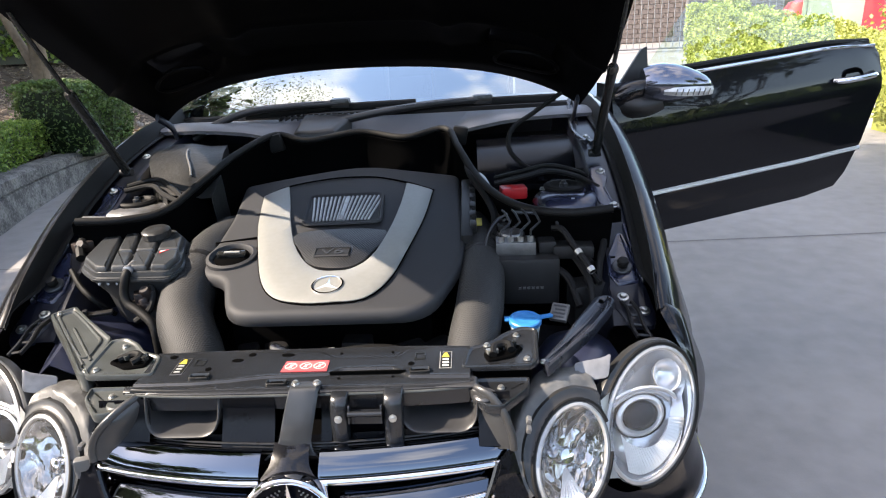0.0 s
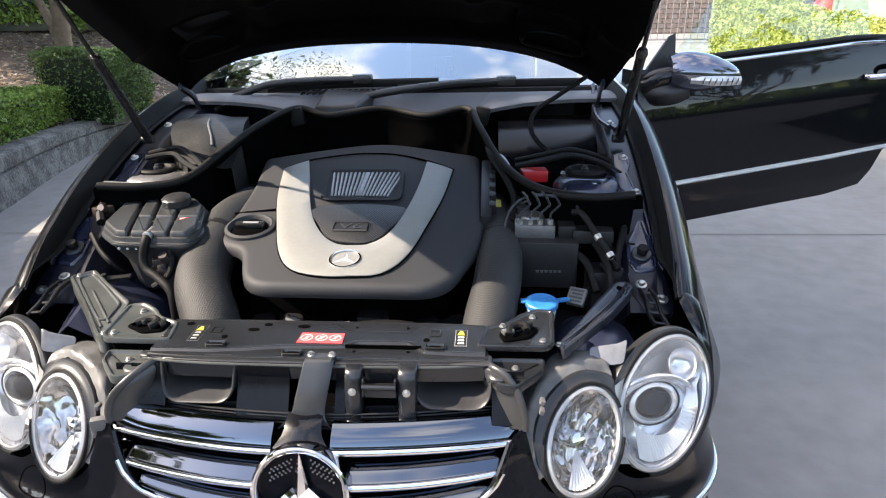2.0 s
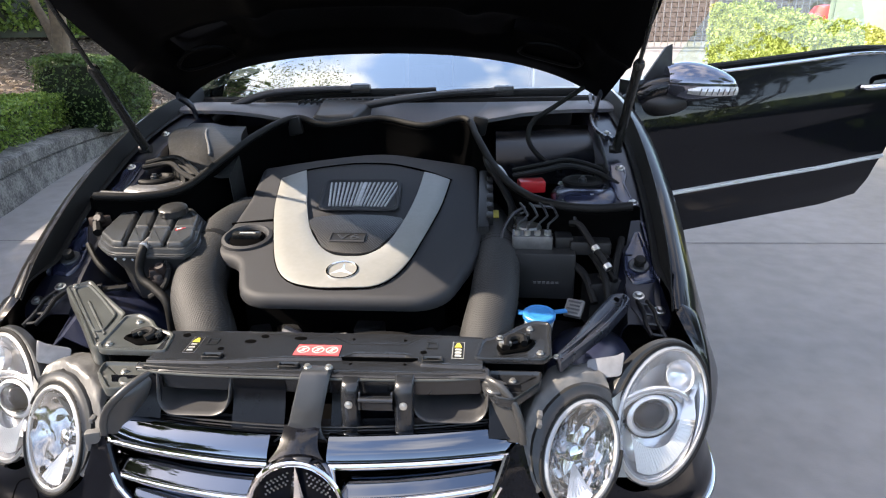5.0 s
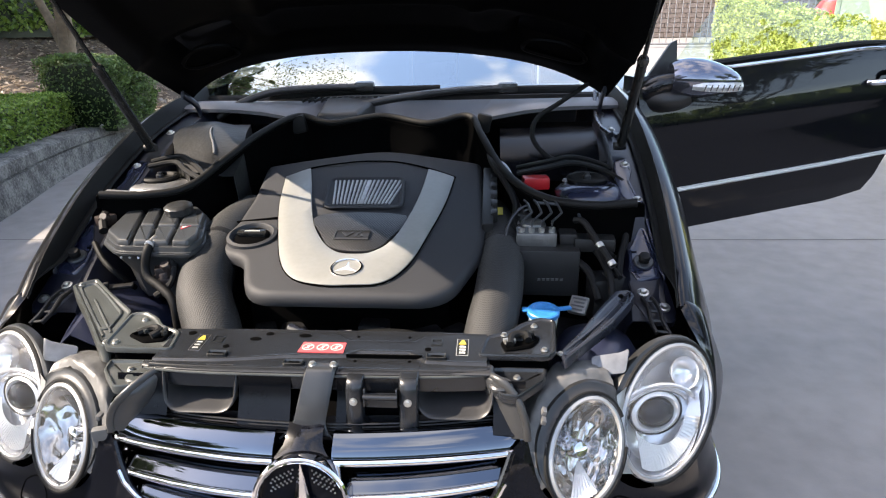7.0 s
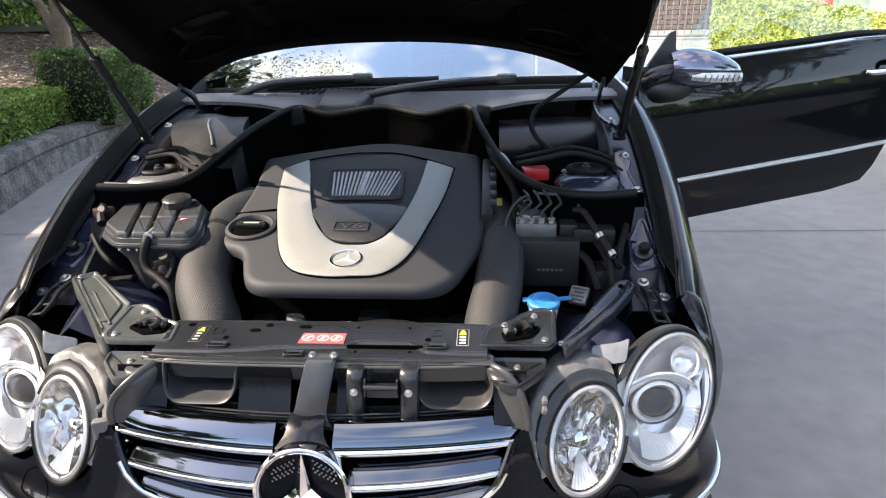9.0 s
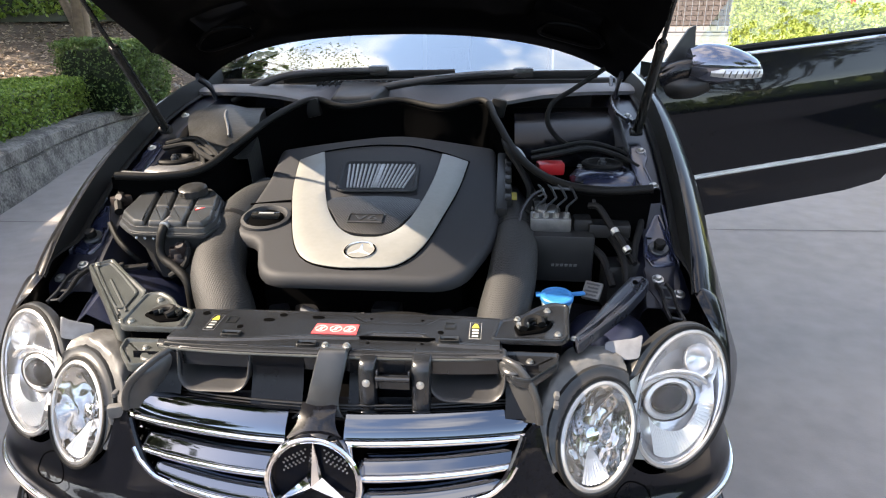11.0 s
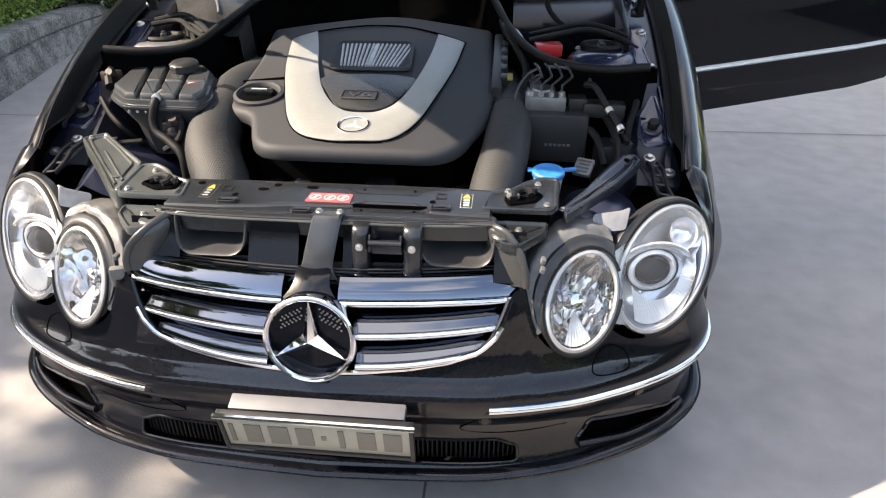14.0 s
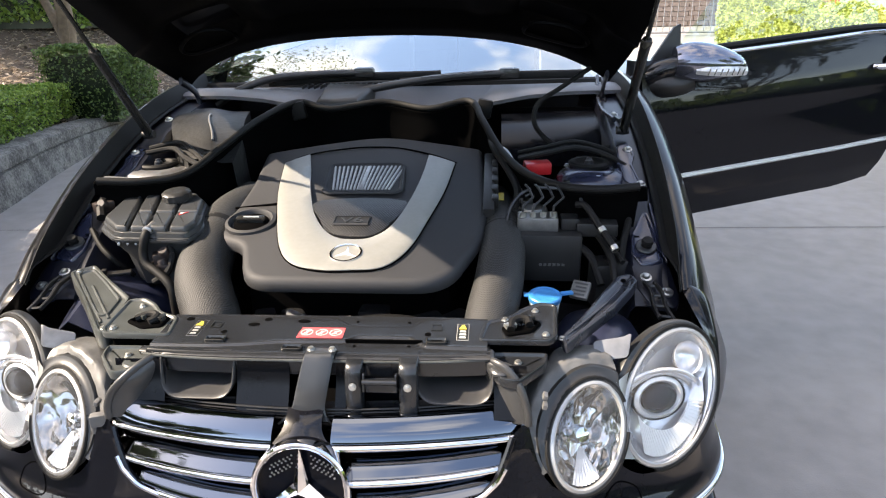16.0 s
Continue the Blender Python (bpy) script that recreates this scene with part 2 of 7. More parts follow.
LEAFT = leaf_mat("tree_leaves", (0.035, 0.06, 0.018), (0.15, 0.19, 0.06))
LITTER = leaf_mat("fallen_leaves", (0.1, 0.07, 0.05), (0.42, 0.34, 0.26))


def glass(name, tint=(1, 1, 1), rough=0.0, clear=0.0, haze=0.0, sheen=(1, 1, 1)):
    m = bpy.data.materials.new(name)
    m.use_nodes = True
    nt = m.node_tree
    nt.nodes.remove(nt.nodes["Principled BSDF"])
    tr = nt.nodes.new("ShaderNodeBsdfTransparent")
    tr.inputs[0].default_value = (*tint, 1)
    gl = nt.nodes.new("ShaderNodeBsdfGlossy")
    gl.inputs["Roughness"].default_value = rough
    gl.inputs["Color"].default_value = (*sheen, 1)
    lw = nt.nodes.new("ShaderNodeLayerWeight")
    lw.inputs[0].default_value = 0.5
    pw = nt.nodes.new("ShaderNodeMath")
    pw.operation, pw.inputs[1].default_value = "POWER", 5.0
    boost = nt.nodes.new("ShaderNodeMath")
    boost.operation, boost.inputs[1].default_value, boost.inputs[2].default_value = "MULTIPLY_ADD", 0.92, 0.05 + clear
    boost.use_clamp = True
    mix = nt.nodes.new("ShaderNodeMixShader")
    nt.links.new(lw.outputs["Facing"], pw.inputs[0])
    nt.links.new(pw.outputs[0], boost.inputs[0])
    nt.links.new(boost.outputs[0], mix.inputs[0])
    nt.links.new(tr.outputs[0], mix.inputs[1])
    nt.links.new(gl.outputs[0], mix.inputs[2])
    df = nt.nodes.new("ShaderNodeBsdfDiffuse")
    df.inputs[0].default_value = (0.8, 0.8, 0.78, 1)
    hz = nt.nodes.new("ShaderNodeMixShader")
    hz.inputs[0].default_value = haze
    nt.links.new(mix.outputs[0], hz.inputs[1])
    nt.links.new(df.outputs[0], hz.inputs[2])
    nt.links.new(hz.outputs[0], nt.nodes["Material Output"].inputs[0])
    return m


GLASS = glass("clear_lamp_glass", clear=-0.038, haze=0.028)
WINDOW = glass("windscreen_glass", (0.5, 0.62, 0.6), 0.0, 0.38, sheen=(0.8, 0.9, 0.95))
DOORGLASS = glass("door_glass", (0.72, 0.88, 0.82), 0.0, 0.05)


# ---- shapes ----
def part(name, bm, material, parent=None, label="", smooth=40):
    """Links a bmesh as one mesh object under a thing or a part."""
    me = bpy.data.meshes.new(name)
    bmesh.ops.recalc_face_normals(bm, faces=bm.faces)
    if smooth:
        for f in bm.faces:
            f.smooth = True
        for e in bm.edges:
            if len(e.link_faces) == 2 and e.calc_face_angle(0) > radians(smooth):
                e.smooth = False
    bm.to_mesh(me)
    bm.free()
    me.materials.append(material)
    ob = new(name, me)
    ob.parent = parent
    if label:
        ob["label"] = label
    return ob


def shared(name, ob, m, parent):
    """Another object on the same mesh."""
    o = new(name, ob.data)
    o.parent = parent
    o.matrix_world = m
    return o


def box(bm, c, s, rot=None, bevel=0.0, seg=2):
    """A box with rounded edges."""
    m = Matrix.Translation(c) @ (rot.to_4x4() if rot else Matrix()) @ Matrix.Diagonal((*s, 1))
    vs = bmesh.ops.create_cube(bm, size=1, matrix=m)["verts"]
    if bevel:
        es = list({e for v in vs for e in v.link_edges})
        bmesh.ops.bevel(bm, geom=es, offset=bevel, segments=seg, profile=0.6, affect="EDGES")
    return bm


def spline(pts, n=8):
    """Catmull-Rom through the points."""
    p = [Vector(q) for q in pts]
    if len(p) < 3 or n < 2:
        return p
    e = [p[0] * 2 - p[1]] + p + [p[-1] * 2 - p[-2]]
    out = []
    for i in range(1, len(e) - 2):
        a, b, c, d = e[i - 1:i + 3]
        for k in range(n):
            t = k / n
            out.append(0.5 * ((2 * b) + (c - a) * t + (2 * a - 5 * b + 4 * c - d) * t * t + (3 * b - a - 3 * c + d) * t ** 3))
    return out + [p[-1]]


def loop_spline(pts, n=6):
    p = [Vector(q) for q in pts]
    m = len(p)
    out = []
    for i in range(m):
        a, b, c, d = p[i - 1], p[i], p[(i + 1) % m], p[(i + 2) % m]
        for k in range(n):
            t = k / n
            out.append(0.5 * ((2 * b) + (c - a) * t + (2 * a - 5 * b + 4 * c - d) * t * t + (3 * b - a - 3 * c + d) * t ** 3))
    return out


def skin(bm, rings, closed=True, cap=(False, False)):
    """Quads between rings of equal length."""
    vs = [[bm.verts.new(p) for p in r] for r in rings]
    n = len(rings[0])
    for a, b in zip(vs, vs[1:]):
        for i in range(n if closed else n - 1):
            j = (i + 1) % n
            bm.faces.new((a[i], a[j], b[j], b[i]))
    if cap[0]:
        bm.faces.new(vs[0])
    if cap[1]:
        bm.faces.new(vs[-1])
    return vs


def tube(bm, pts, r, sides=10, n=6, flat=1.0, cap=True, up=(0, 0, 1)):
    """A round bar along a smooth line. r: a number or a function of 0..1."""
    line = spline(pts, n)
    rings = []
    side = None
    for i, p in enumerate(line):
        d = (line[min(i + 1, len(line) - 1)] - line[max(i - 1, 0)]).normalized()
        if side is None:
            u = Vector(up)
            if abs(u.dot(d)) > 0.95:
                u = Vector((1, 0, 0))
            side = d.cross(u).normalized()
        else:
            side = (side - d * side.dot(d)).normalized()
        top = side.cross(d)
        rr = r(i / (len(line) - 1)) if callable(r) else r
        rings.append([p + (side * math.cos(a) + top * math.sin(a) * flat) * rr for a in (2 * math.pi * k / sides for k in range(sides))])
    skin(bm, rings, True, (cap, cap))
    return bm


def lathe(bm, prof, m=Matrix(), sides=24, cap=(True, True)):
    """A turned form from (radius, height) pairs."""
    rings = [[m @ Vector((r * math.cos(2 * math.pi * k / sides), r * math.sin(2 * math.pi * k / sides), h)) for k in range(sides)] for r, h in prof]
    skin(bm, rings, True, cap)
    return bm


def inset_loop(loop, d):
    """A closed plan outline moved inwards by d."""
    n = len(loop)
    area = sum(loop[i].x * loop[(i + 1) % n].y - loop[(i + 1) % n].x * loop[i].y for i in range(n))
    s = 1 if area > 0 else -1
    out = []
    for i in range(n):
        t = (loop[(i + 1) % n] - loop[i - 1])
        nn = Vector((-t.y, t.x, 0)) * s
        if nn.length > 1e-9:
            nn.normalize()
        out.append(loop[i] + nn * d)
    return out


def round_poly(pts, r=0.02, n=5):
    """A polygon with its corners rounded."""
    out = []
    m = len(pts)
    for i in range(m):
        p = Vector((*pts[i][:2], 0))
        rr = pts[i][2] if len(pts[i]) > 2 else r
        a, b = Vector((*pts[i - 1][:2], 0)) - p, Vector((*pts[(i + 1) % m][:2], 0)) - p
        d = min(rr, a.length * 0.48, b.length * 0.48)
        a, b = p + a.normalized() * d, p + b.normalized() * d
        for k in range(n + 1):
            t = k / n
            out.append(a * (1 - t) ** 2 + p * 2 * t * (1 - t) + b * t * t)
    return out


def slab(bm, outline, prof, zf=lambda x, y: 0.0, m=None, bottom=True):
    """A plate: prof holds (inset, height) pairs from its lower rim to its top; zf is the height of the ground form."""
    loop = [Vector((p[0], p[1], 0)) for p in outline]
    rings = []
    for d, h in prof:
        q = inset_loop(loop, d)
        rings.append([Vector((p.x, p.y, zf(p.x, p.y) + h)) for p in q])
    if m is not None:
        rings = [[m @ p for p in r] for r in rings]
    skin(bm, rings, True, (bottom, True))
    return bm


def sheet(bm, rows, thick=0.0, normal=None):
    """A curved sheet through rows of points, with thickness."""
    vs = skin(bm, rows, False)
    if thick:
        bmesh.ops.recalc_face_normals(bm, faces=bm.faces)
        bmesh.ops.solidify(bm, geom=bm.faces[:], thickness=thick)
    return bm


def lerp_table(tab, x):
    if x <= tab[0][0]:
        return tab[0][1]
    for (a, p), (b, q) in zip(tab, tab[1:]):
        if x <= b:
            return p + (q - p) * (x - a) / (b - a)
    return tab[-1][1]


def bolt(bm, p, r=0.008, m=None):
    mm = Matrix.Translation(p) @ (m or Matrix())
    lathe(bm, [(r * 1.5, 0), (r * 1.5, r * 0.3), (r, r * 0.35), (r, r * 1.1), (r * 0.7, r * 1.2)], mm, 8)


def thing(name, label, category, at=(0, 0, 0), group="", kind=""):
    e = new(name)
    e.location = at
    e.empty_display_size = 0.1
    return tagged(e, label, category, group, kind)


def single(name, bm, material, label, category="", kind="", group="", smooth=40):
    return tagged(part(name, bm, material, None, "", smooth), label, category, group, kind)


# ---- ground ----
bm = bmesh.new()
skin(bm, [[(-400, -400, 0), (-400, 400, 0)], [(400, -400, 0), (400, 400, 0)]], False)
single("ground", bm, CONCRETE, "grey broom-finished concrete driveway with dull stains", kind="structure")
for k, (a, b) in enumerate((((-6, 2.75), (12, 3.1)), ((0.22, -30), (0.2, 2.8)), ((-6, -6.2), (12, -6.0)))):
    bm = bmesh.new()
    va, vb = Vector((*a, 0.004)), Vector((*b, 0.004))
    s = (vb - va).cross(Vector((0, 0, 1))).normalized() * 0.0035
    skin(bm, [[va - s, va + s], [vb - s, vb + s]], False)
    single("trim_joint", bm, JOINTM, "dark expansion joint across the concrete driveway", kind="structure")

# kerb wall with raised bed behind it
KERB = spline([(-2.2, -1.5, 0.42), (-2.75, 1.2, 0.4), (-3.2, 3.23, 0.37), (-3.47, 4.24, 0.34), (-3.7, 5.4, 0.27), (-3.75, 6.4, 0.18), (-3.45, 7.8, 0.12), (-2.6, 10.0, 0.1)], 6)
bm = bmesh.new()
rings = []
for i, p in enumerate(KERB):
    d = (KERB[min(i + 1, len(KERB) - 1)] - KERB[max(i - 1, 0)])
    o = Vector((-d.y, d.x, 0)).normalized()
    w = noise.noise(p * 3) * 0.012
    rings.append([Vector((p.x, p.y, 0)) - o * 0.03 + Vector((0, 0, -0.02)), Vector((p.x, p.y, p.z * 0.62)) + o * (w - 0.005), Vector((p.x, p.y, p.z * 0.66)) + o * 0.015, Vector((p.x, p.y, p.z * 0.69)) - o * 0.012,
                  Vector((p.x, p.y, p.z - 0.02)) + o * (w - 0.01), Vector((p.x, p.y, p.z)) + o * 0.015, Vector((p.x, p.y, p.z + 0.01)) + o * 0.2, Vector((p.x, p.y, p.z)) + o * 0.23, Vector((p.x, p.y, -0.02)) + o * 0.23])
skin(bm, rings, True, (True, True))
single("kerb_wall", bm, KERBM, "weathered grey concrete kerb wall edging a garden bed", kind="structure")
bm = bmesh.new()
rows = []
for i, p in enumerate(KERB):
    d = (KERB[min(i + 1, len(KERB) - 1)] - KERB[max(i - 1, 0)])
    o = Vector((-d.y, d.x, 0)).normalized()
    rows.append([Vector((p.x, p.y, p.z - 0.04)) + o * 0.21] + [Vector((p.x, p.y, p.z - 0.03 + 0.17 * max(0, k - 1) + 0.05 * noise.noise(Vector((p.x, p.y, k))))) + o * (0.25 + 0.8 * k) for k in range(1, 14)])
sheet(bm, rows)
single("garden_bed", bm, SOIL, "sloping garden bed of brown soil and leaf litter", kind="structure")

# ---- the car ----
car = thing("car", "black coupe with its bonnet raised and passenger door open", "car")

PLAN = [(0, -0.012), (0.05, -0.01), (0.2, -0.004), (0.35, 0.007), (0.5, 0.042), (0.6, 0.083), (0.69, 0.131), (0.76, 0.182), (0.81, 0.238), (0.845, 0.31), (0.86, 0.4), (0.866, 0.5)]


LEAN_CURVE = spline([(0.11, 0.1, 0), (0.13, 0.06, 0), (0.15, 0.03, 0), (0.18, 0.004, 0), (0.21, -0.01, 0), (0.25, 0.012, 0), (0.3, 0.022, 0), (0.35, 0.016, 0), (0.375, 0.002, 0), (0.4, -0.004, 0), (0.42, -0.005, 0), (0.435, 0.001, 0), (0.446, 0.009, 0), (0.456, 0.018, 0), (0.472, 0.027, 0), (0.5, 0.038, 0), (0.56, 0.057, 0), (0.62, 0.077, 0), (0.8, 0.16, 0)], 24)


def lean(z):
    return lerp_table([(p.x, p.y) for p in LEAN_CURVE], z)


LAMPS = (((0.7, 0.236, 0.612), (0.9023, 0.4311, 0), (-0.207, 0.4332, 0.8772), 0.14, 0.0925, (0.685, 0.728)), ((0.526, 0.133, 0.588), (0.929, 0.37, 0), (-0.188, 0.472, 0.861), 0.099, 0.068, (0.51, 0.86)))


def lamp_axes(i):
    c, u, v, a, b, (du, dv) = LAMPS[i]
    u, v = Vector(u), Vector(v)
    return Vector(c), u * du + v * dv, u * -dv + v * du, a, b


def lamp_rim(i, deg, grow=0.0):
    c, A, B, a, b = lamp_axes(i)
    return c + A * (a + grow) * math.cos(radians(deg)) + B * (b + grow) * math.sin(radians(deg))


RIM = [lamp_rim(i, k, 0.013) for i in (0, 1) for k in range(360)]


def top_edge(x):
    z = lerp_table([(0, 0.46), (0.1, 0.464), (0.19, 0.473), (0.266, 0.486), (0.327, 0.506), (0.357, 0.533), (0.379, 0.57), (0.397, 0.615), (0.41, 0.632), (0.47, 0.64), (0.78, 0.62), (0.87, 0.66)], x)
    low = [q.z for q in RIM if abs(q.x - x) < 0.006]
    return min([z] + low)


def body_point(p, z, s=1):
    a = min(1.0, max(0.0, (p.x - 0.55) / 0.31))
    a = a * a * (3 - 2 * a)
    turn = 0.5 * p.x * (1 - a) + 1.4 * a
    k = lean(z) * (1 - 0.4 * a)
    n = Vector((-math.sin(turn), math.cos(turn), 0))
    q = Vector((p.x, p.y, z)) + n * k
    return Vector((q.x * s, q.y, q.z))


def lower_opening(x, z):
    """The corner intakes and the long lower slot in the bumper skin."""
    x = abs(x)
    if 0.55 < x < 0.8:
        return lerp_table([(0.55, 0.262), (0.66, 0.25), (0.75, 0.254), (0.8, 0.266)], x) < z < lerp_table([(0.55, 0.275), (0.575, 0.312), (0.715, 0.294), (0.8, 0.27)], x)
    return x < 0.415 and 0.243 < z < 0.297 - 0.02 * max(0.0, (x - 0.37) / 0.045)


bm = bmesh.new()
fine = spline([(x, y, 0) for x, y in PLAN], 12)
for s in (-1, 1):
    grid, zs = [], []
    for p in fine:
        zt = top_edge(p.x)
        zz = [0.205 + 0.215 * k / 60 for k in range(60)] + [0.42 + (zt - 0.42) * k / 16 for k in range(17)]
        zs.append(zz)
        grid.append([bm.verts.new(body_point(p, z, s)) for z in zz])
    for i in range(len(fine) - 1):
        for k in range(len(zs[0]) - 1):
            if not lower_opening((fine[i].x + fine[i + 1].x) / 2, (zs[i][k] + zs[i][k + 1]) / 2):
                bm.faces.new((grid[i][k], grid[i + 1][k], grid[i + 1][k + 1], grid[i][k + 1]))
bmesh.ops.remove_doubles(bm, verts=bm.verts, dist=0.0005)
bumper = part("front_bumper", bm, PAINT, car, "glossy black bumper skin with a chrome strip")

# fenders
FEND = [(0.41, 0.752, 0.762), (0.46, 0.757, 0.795), (0.54, 0.765, 0.838), (0.73, 0.777, 0.925), (0.92, 0.785, 0.99), (1.13, 0.79, 1.045), (1.35, 0.79, 1.08), (1.62, 0.785, 1.1)]
for s in (-1, 1):
    bm = bmesh.new()
    rows = []
    for y, x, z in FEND:
        arch = max(0.0, 1 - ((y - 0.8) / 0.36) ** 2) ** 0.5 * 0.36 + 0.3 if abs(y - 0.8) < 0.36 else (0.45 if y < 0.5 else 0.22)
        o = 0.012 if y < 0.5 else 0.0
        d = 0.006 + 0.044 * min(1.0, max(0.0, (y - 0.47) / 0.1))
        prof = [(x - 0.004, z - d), (x - 0.001, z - d * 0.25), (x + 0.003, z), (x + 0.016, z + 0.0005), (x + 0.038, z - 0.015), (x + 0.064, z - 0.055), (0.868 - o, z - 0.16), (0.872 - o, z - 0.24), (0.868 - 2 * o, min(arch + 0.06, z - 0.28)), (0.862 - 4 * o, min(arch, z - 0.3))]
        rows.append([Vector((s * a, y, b)) for a, b in prof])
    dense = [spline(col, 5) for col in zip(*rows)]
    sheet(bm, [list(r) for r in zip(*dense)])
    fender = part("fender", bm, PAINT, car, "glossy black front wing")
    bm = bmesh.new()
    sheet(bm, [[Vector((s * (c.y + a * g), c.x, c.z + b * g)) for a, b in ((-0.026, -0.05), (-0.022, -0.046), (-0.01, -0.048), (-0.006, -0.04), (-0.003, -0.006), (0.003, 0.0035))] for c, g in ((q, min(1.0, 0.12 + max(0.0, (q.x - 0.45) / 0.12))) for q in spline([Vector(q) for q in FEND], 5))], 0.003)
    part("wing_gutter", bm, RUBBER, fender, "dull black gutter along the wing's inner edge")

# wing noses wrapping the lamps
for s in (-1, 1):
    bm = bmesh.new()
    outer = spline([(0.866, 0.41, 0.5), (0.871, 0.41, 0.55), (0.866, 0.41, 0.605), (0.832, 0.41, 0.692), (0.808, 0.41, 0.742), (0.778, 0.411, 0.763), (0.764, 0.412, 0.764), (0.754, 0.413, 0.76)], 4)
    rows = []
    for k, q in enumerate(outer):
        p = lamp_rim(0, 228 + 126 * k / (len(outer) - 1), 0.016)
        mid = (p + q) / 2 + Vector((0.6, -0.5, 0.3)).normalized() * 0.012 * (1 - (k / (len(outer) - 1)) ** 3)
        rows.append([Vector((v.x * s, v.y, v.z)) for v in spline([p + Vector((-0.01, 0.03, -0.01)), p, mid, q, q + Vector((0, 0.02, 0))], 4)])
    sheet(bm, rows)
    part("wing_nose", bm, PAINT, car, "glossy black wing round the headlamp")
    bm = bmesh.new()
    for i, a0, a1 in ((0, -160, 160), (1, -40, 290)):
        tube(bm, [Vector((q.x * s, q.y, q.z)) for q in (lamp_rim(i, k, 0.0125) for k in range(a0, a1, 8))], 0.0042, 8, 1)
    part("lamp_gasket", bm, RUBBER, car, "black rubber gasket round the twin lamp")

# matt valance under the bumper
bm = bmesh.new()
for s in (-1, 1):
    skin(bm, [[body_point(p, z, s) + Vector((-s * d * p.x, d, 0)) for z, d in ((0.215, 0.006), (0.205, 0.04), (0.195, 0.08), (0.185, 0.13), (0.18, 0.18))] for p in fine[::3] + [fine[-1]]], False)
bmesh.ops.remove_doubles(bm, verts=bm.verts, dist=0.0005)
part("lower_valance", bm, RUBBER, bumper, "matt black valance under the bumper")

# wheels
for s in (-1, 1):
    m = Matrix.Translation((s * 0.77, 0.8, 0.31)) @ Matrix.Rotation(radians(8), 4, "Z") @ Matrix.Rotation(radians(90), 4, "Y")
    bm = bmesh.new()
    lathe(bm, [(0.2, -0.1), (0.29, -0.105), (0.31, -0.08), (0.312, 0), (0.31, 0.08), (0.29, 0.105), (0.2, 0.1)], m, 40)
    w = part("wheel", bm, TYRE, car, "black road tyre")
    bm = bmesh.new()
    lathe(bm, [(0.2, 0.09 * s), (0.19, 0.07 * s), (0.06, 0.06 * s), (0.03, 0.075 * s)], m, 24)
    part("rim", bm, ALU, w, "silver alloy rim")
# chrome strips and fixed trims of the bumper
for s in (-1, 1):
    bm = bmesh.new()
    line = [body_point(p, 0.408, s) + Vector((0, -0.004, 0)) for p in fine if p.x > 0.345]
    tube(bm, line[::3] + [line[-1]], 0.0085, 10, 3)
    part("chrome_strip", bm, CHROME, bumper, "bright chrome rubbing strip")
    # corner intake: near-black sheet as the shade behind the skin, rounded rims and a glossy blade along its foot
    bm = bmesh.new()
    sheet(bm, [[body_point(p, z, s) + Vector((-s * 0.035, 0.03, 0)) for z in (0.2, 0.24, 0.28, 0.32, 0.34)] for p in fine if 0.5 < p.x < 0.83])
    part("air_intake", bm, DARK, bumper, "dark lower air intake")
    foot = [(x, lerp_table([(0.545, 0.262), (0.66, 0.25), (0.75, 0.254), (0.8, 0.266)], x)) for x in (0.548, 0.57, 0.61, 0.66, 0.7, 0.75, 0.78, 0.8)]
    head = [(x, lerp_table([(0.55, 0.275), (0.575, 0.312), (0.715, 0.294), (0.8, 0.27)], x)) for x in (0.55, 0.56, 0.575, 0.61, 0.66, 0.715, 0.76, 0.8)]

    def on_body(x, z, out=0.0):
        q = body_point(Vector((x, lerp_table([(r.x, r.y) for r in fine], x), 0)), z, s)
        return q + Vector((s * out * 0.4, -out, 0))
    bm = bmesh.new()
    tube(bm, [on_body(x, z, 0.004) for x, z in foot], 0.0085, 10, 4)
    part("intake_blade", bm, PAINT, bumper, "glossy black blade in the air intake")
    bm = bmesh.new()
    tube(bm, [on_body(x, z, 0.0) for x, z in head], 0.004, 8, 4)
    part("intake_rim", bm, PAINT, bumper)
    bm = bmesh.new()
    lathe(bm, [(0.0, 0.0), (0.026, 0.004), (0.032, 0.012), (0.03, 0.03)], Matrix.Translation(on_body(0.72, 0.283) + Vector((-s * 0.012, 0.03, 0))) @ Matrix.Rotation(radians(s * 35), 4, "Z") @ Matrix.Rotation(radians(-90), 4, "X"), 20, (False, True))
    part("fog_lamp", bm, REFLECT, bumper, "small fog lamp in the corner intake")
    # washer cover outline, panel seam and sensors
    bm = bmesh.new()
    loop = loop_spline([(0.561, 0.452, 0), (0.572, 0.482, 0), (0.6, 0.497, 0), (0.636, 0.478, 0), (0.638, 0.449, 0), (0.6, 0.444, 0)], 5)
    tube(bm, [on_body(p.x, p.y) for p in loop] + [on_body(loop[0].x, loop[0].y)], 0.0016, 6, 1)
    part("washer_cover_gap", bm, DARK, bumper, "fine dark gap round the washer cover")
    bm = bmesh.new()
    tube(bm, [on_body(x, z) for x, z in ((0.35, 0.4), (0.325, 0.37), (0.297, 0.332), (0.36, 0.318), (0.44, 0.316), (0.52, 0.322))], 0.0013, 6, 5)
    part("panel_seam", bm, DARK, bumper)
    for x, z in ((0.345, 0.37), (0.665, 0.378)):
        bm = bmesh.new()
        q = on_body(x, z, 0.001)
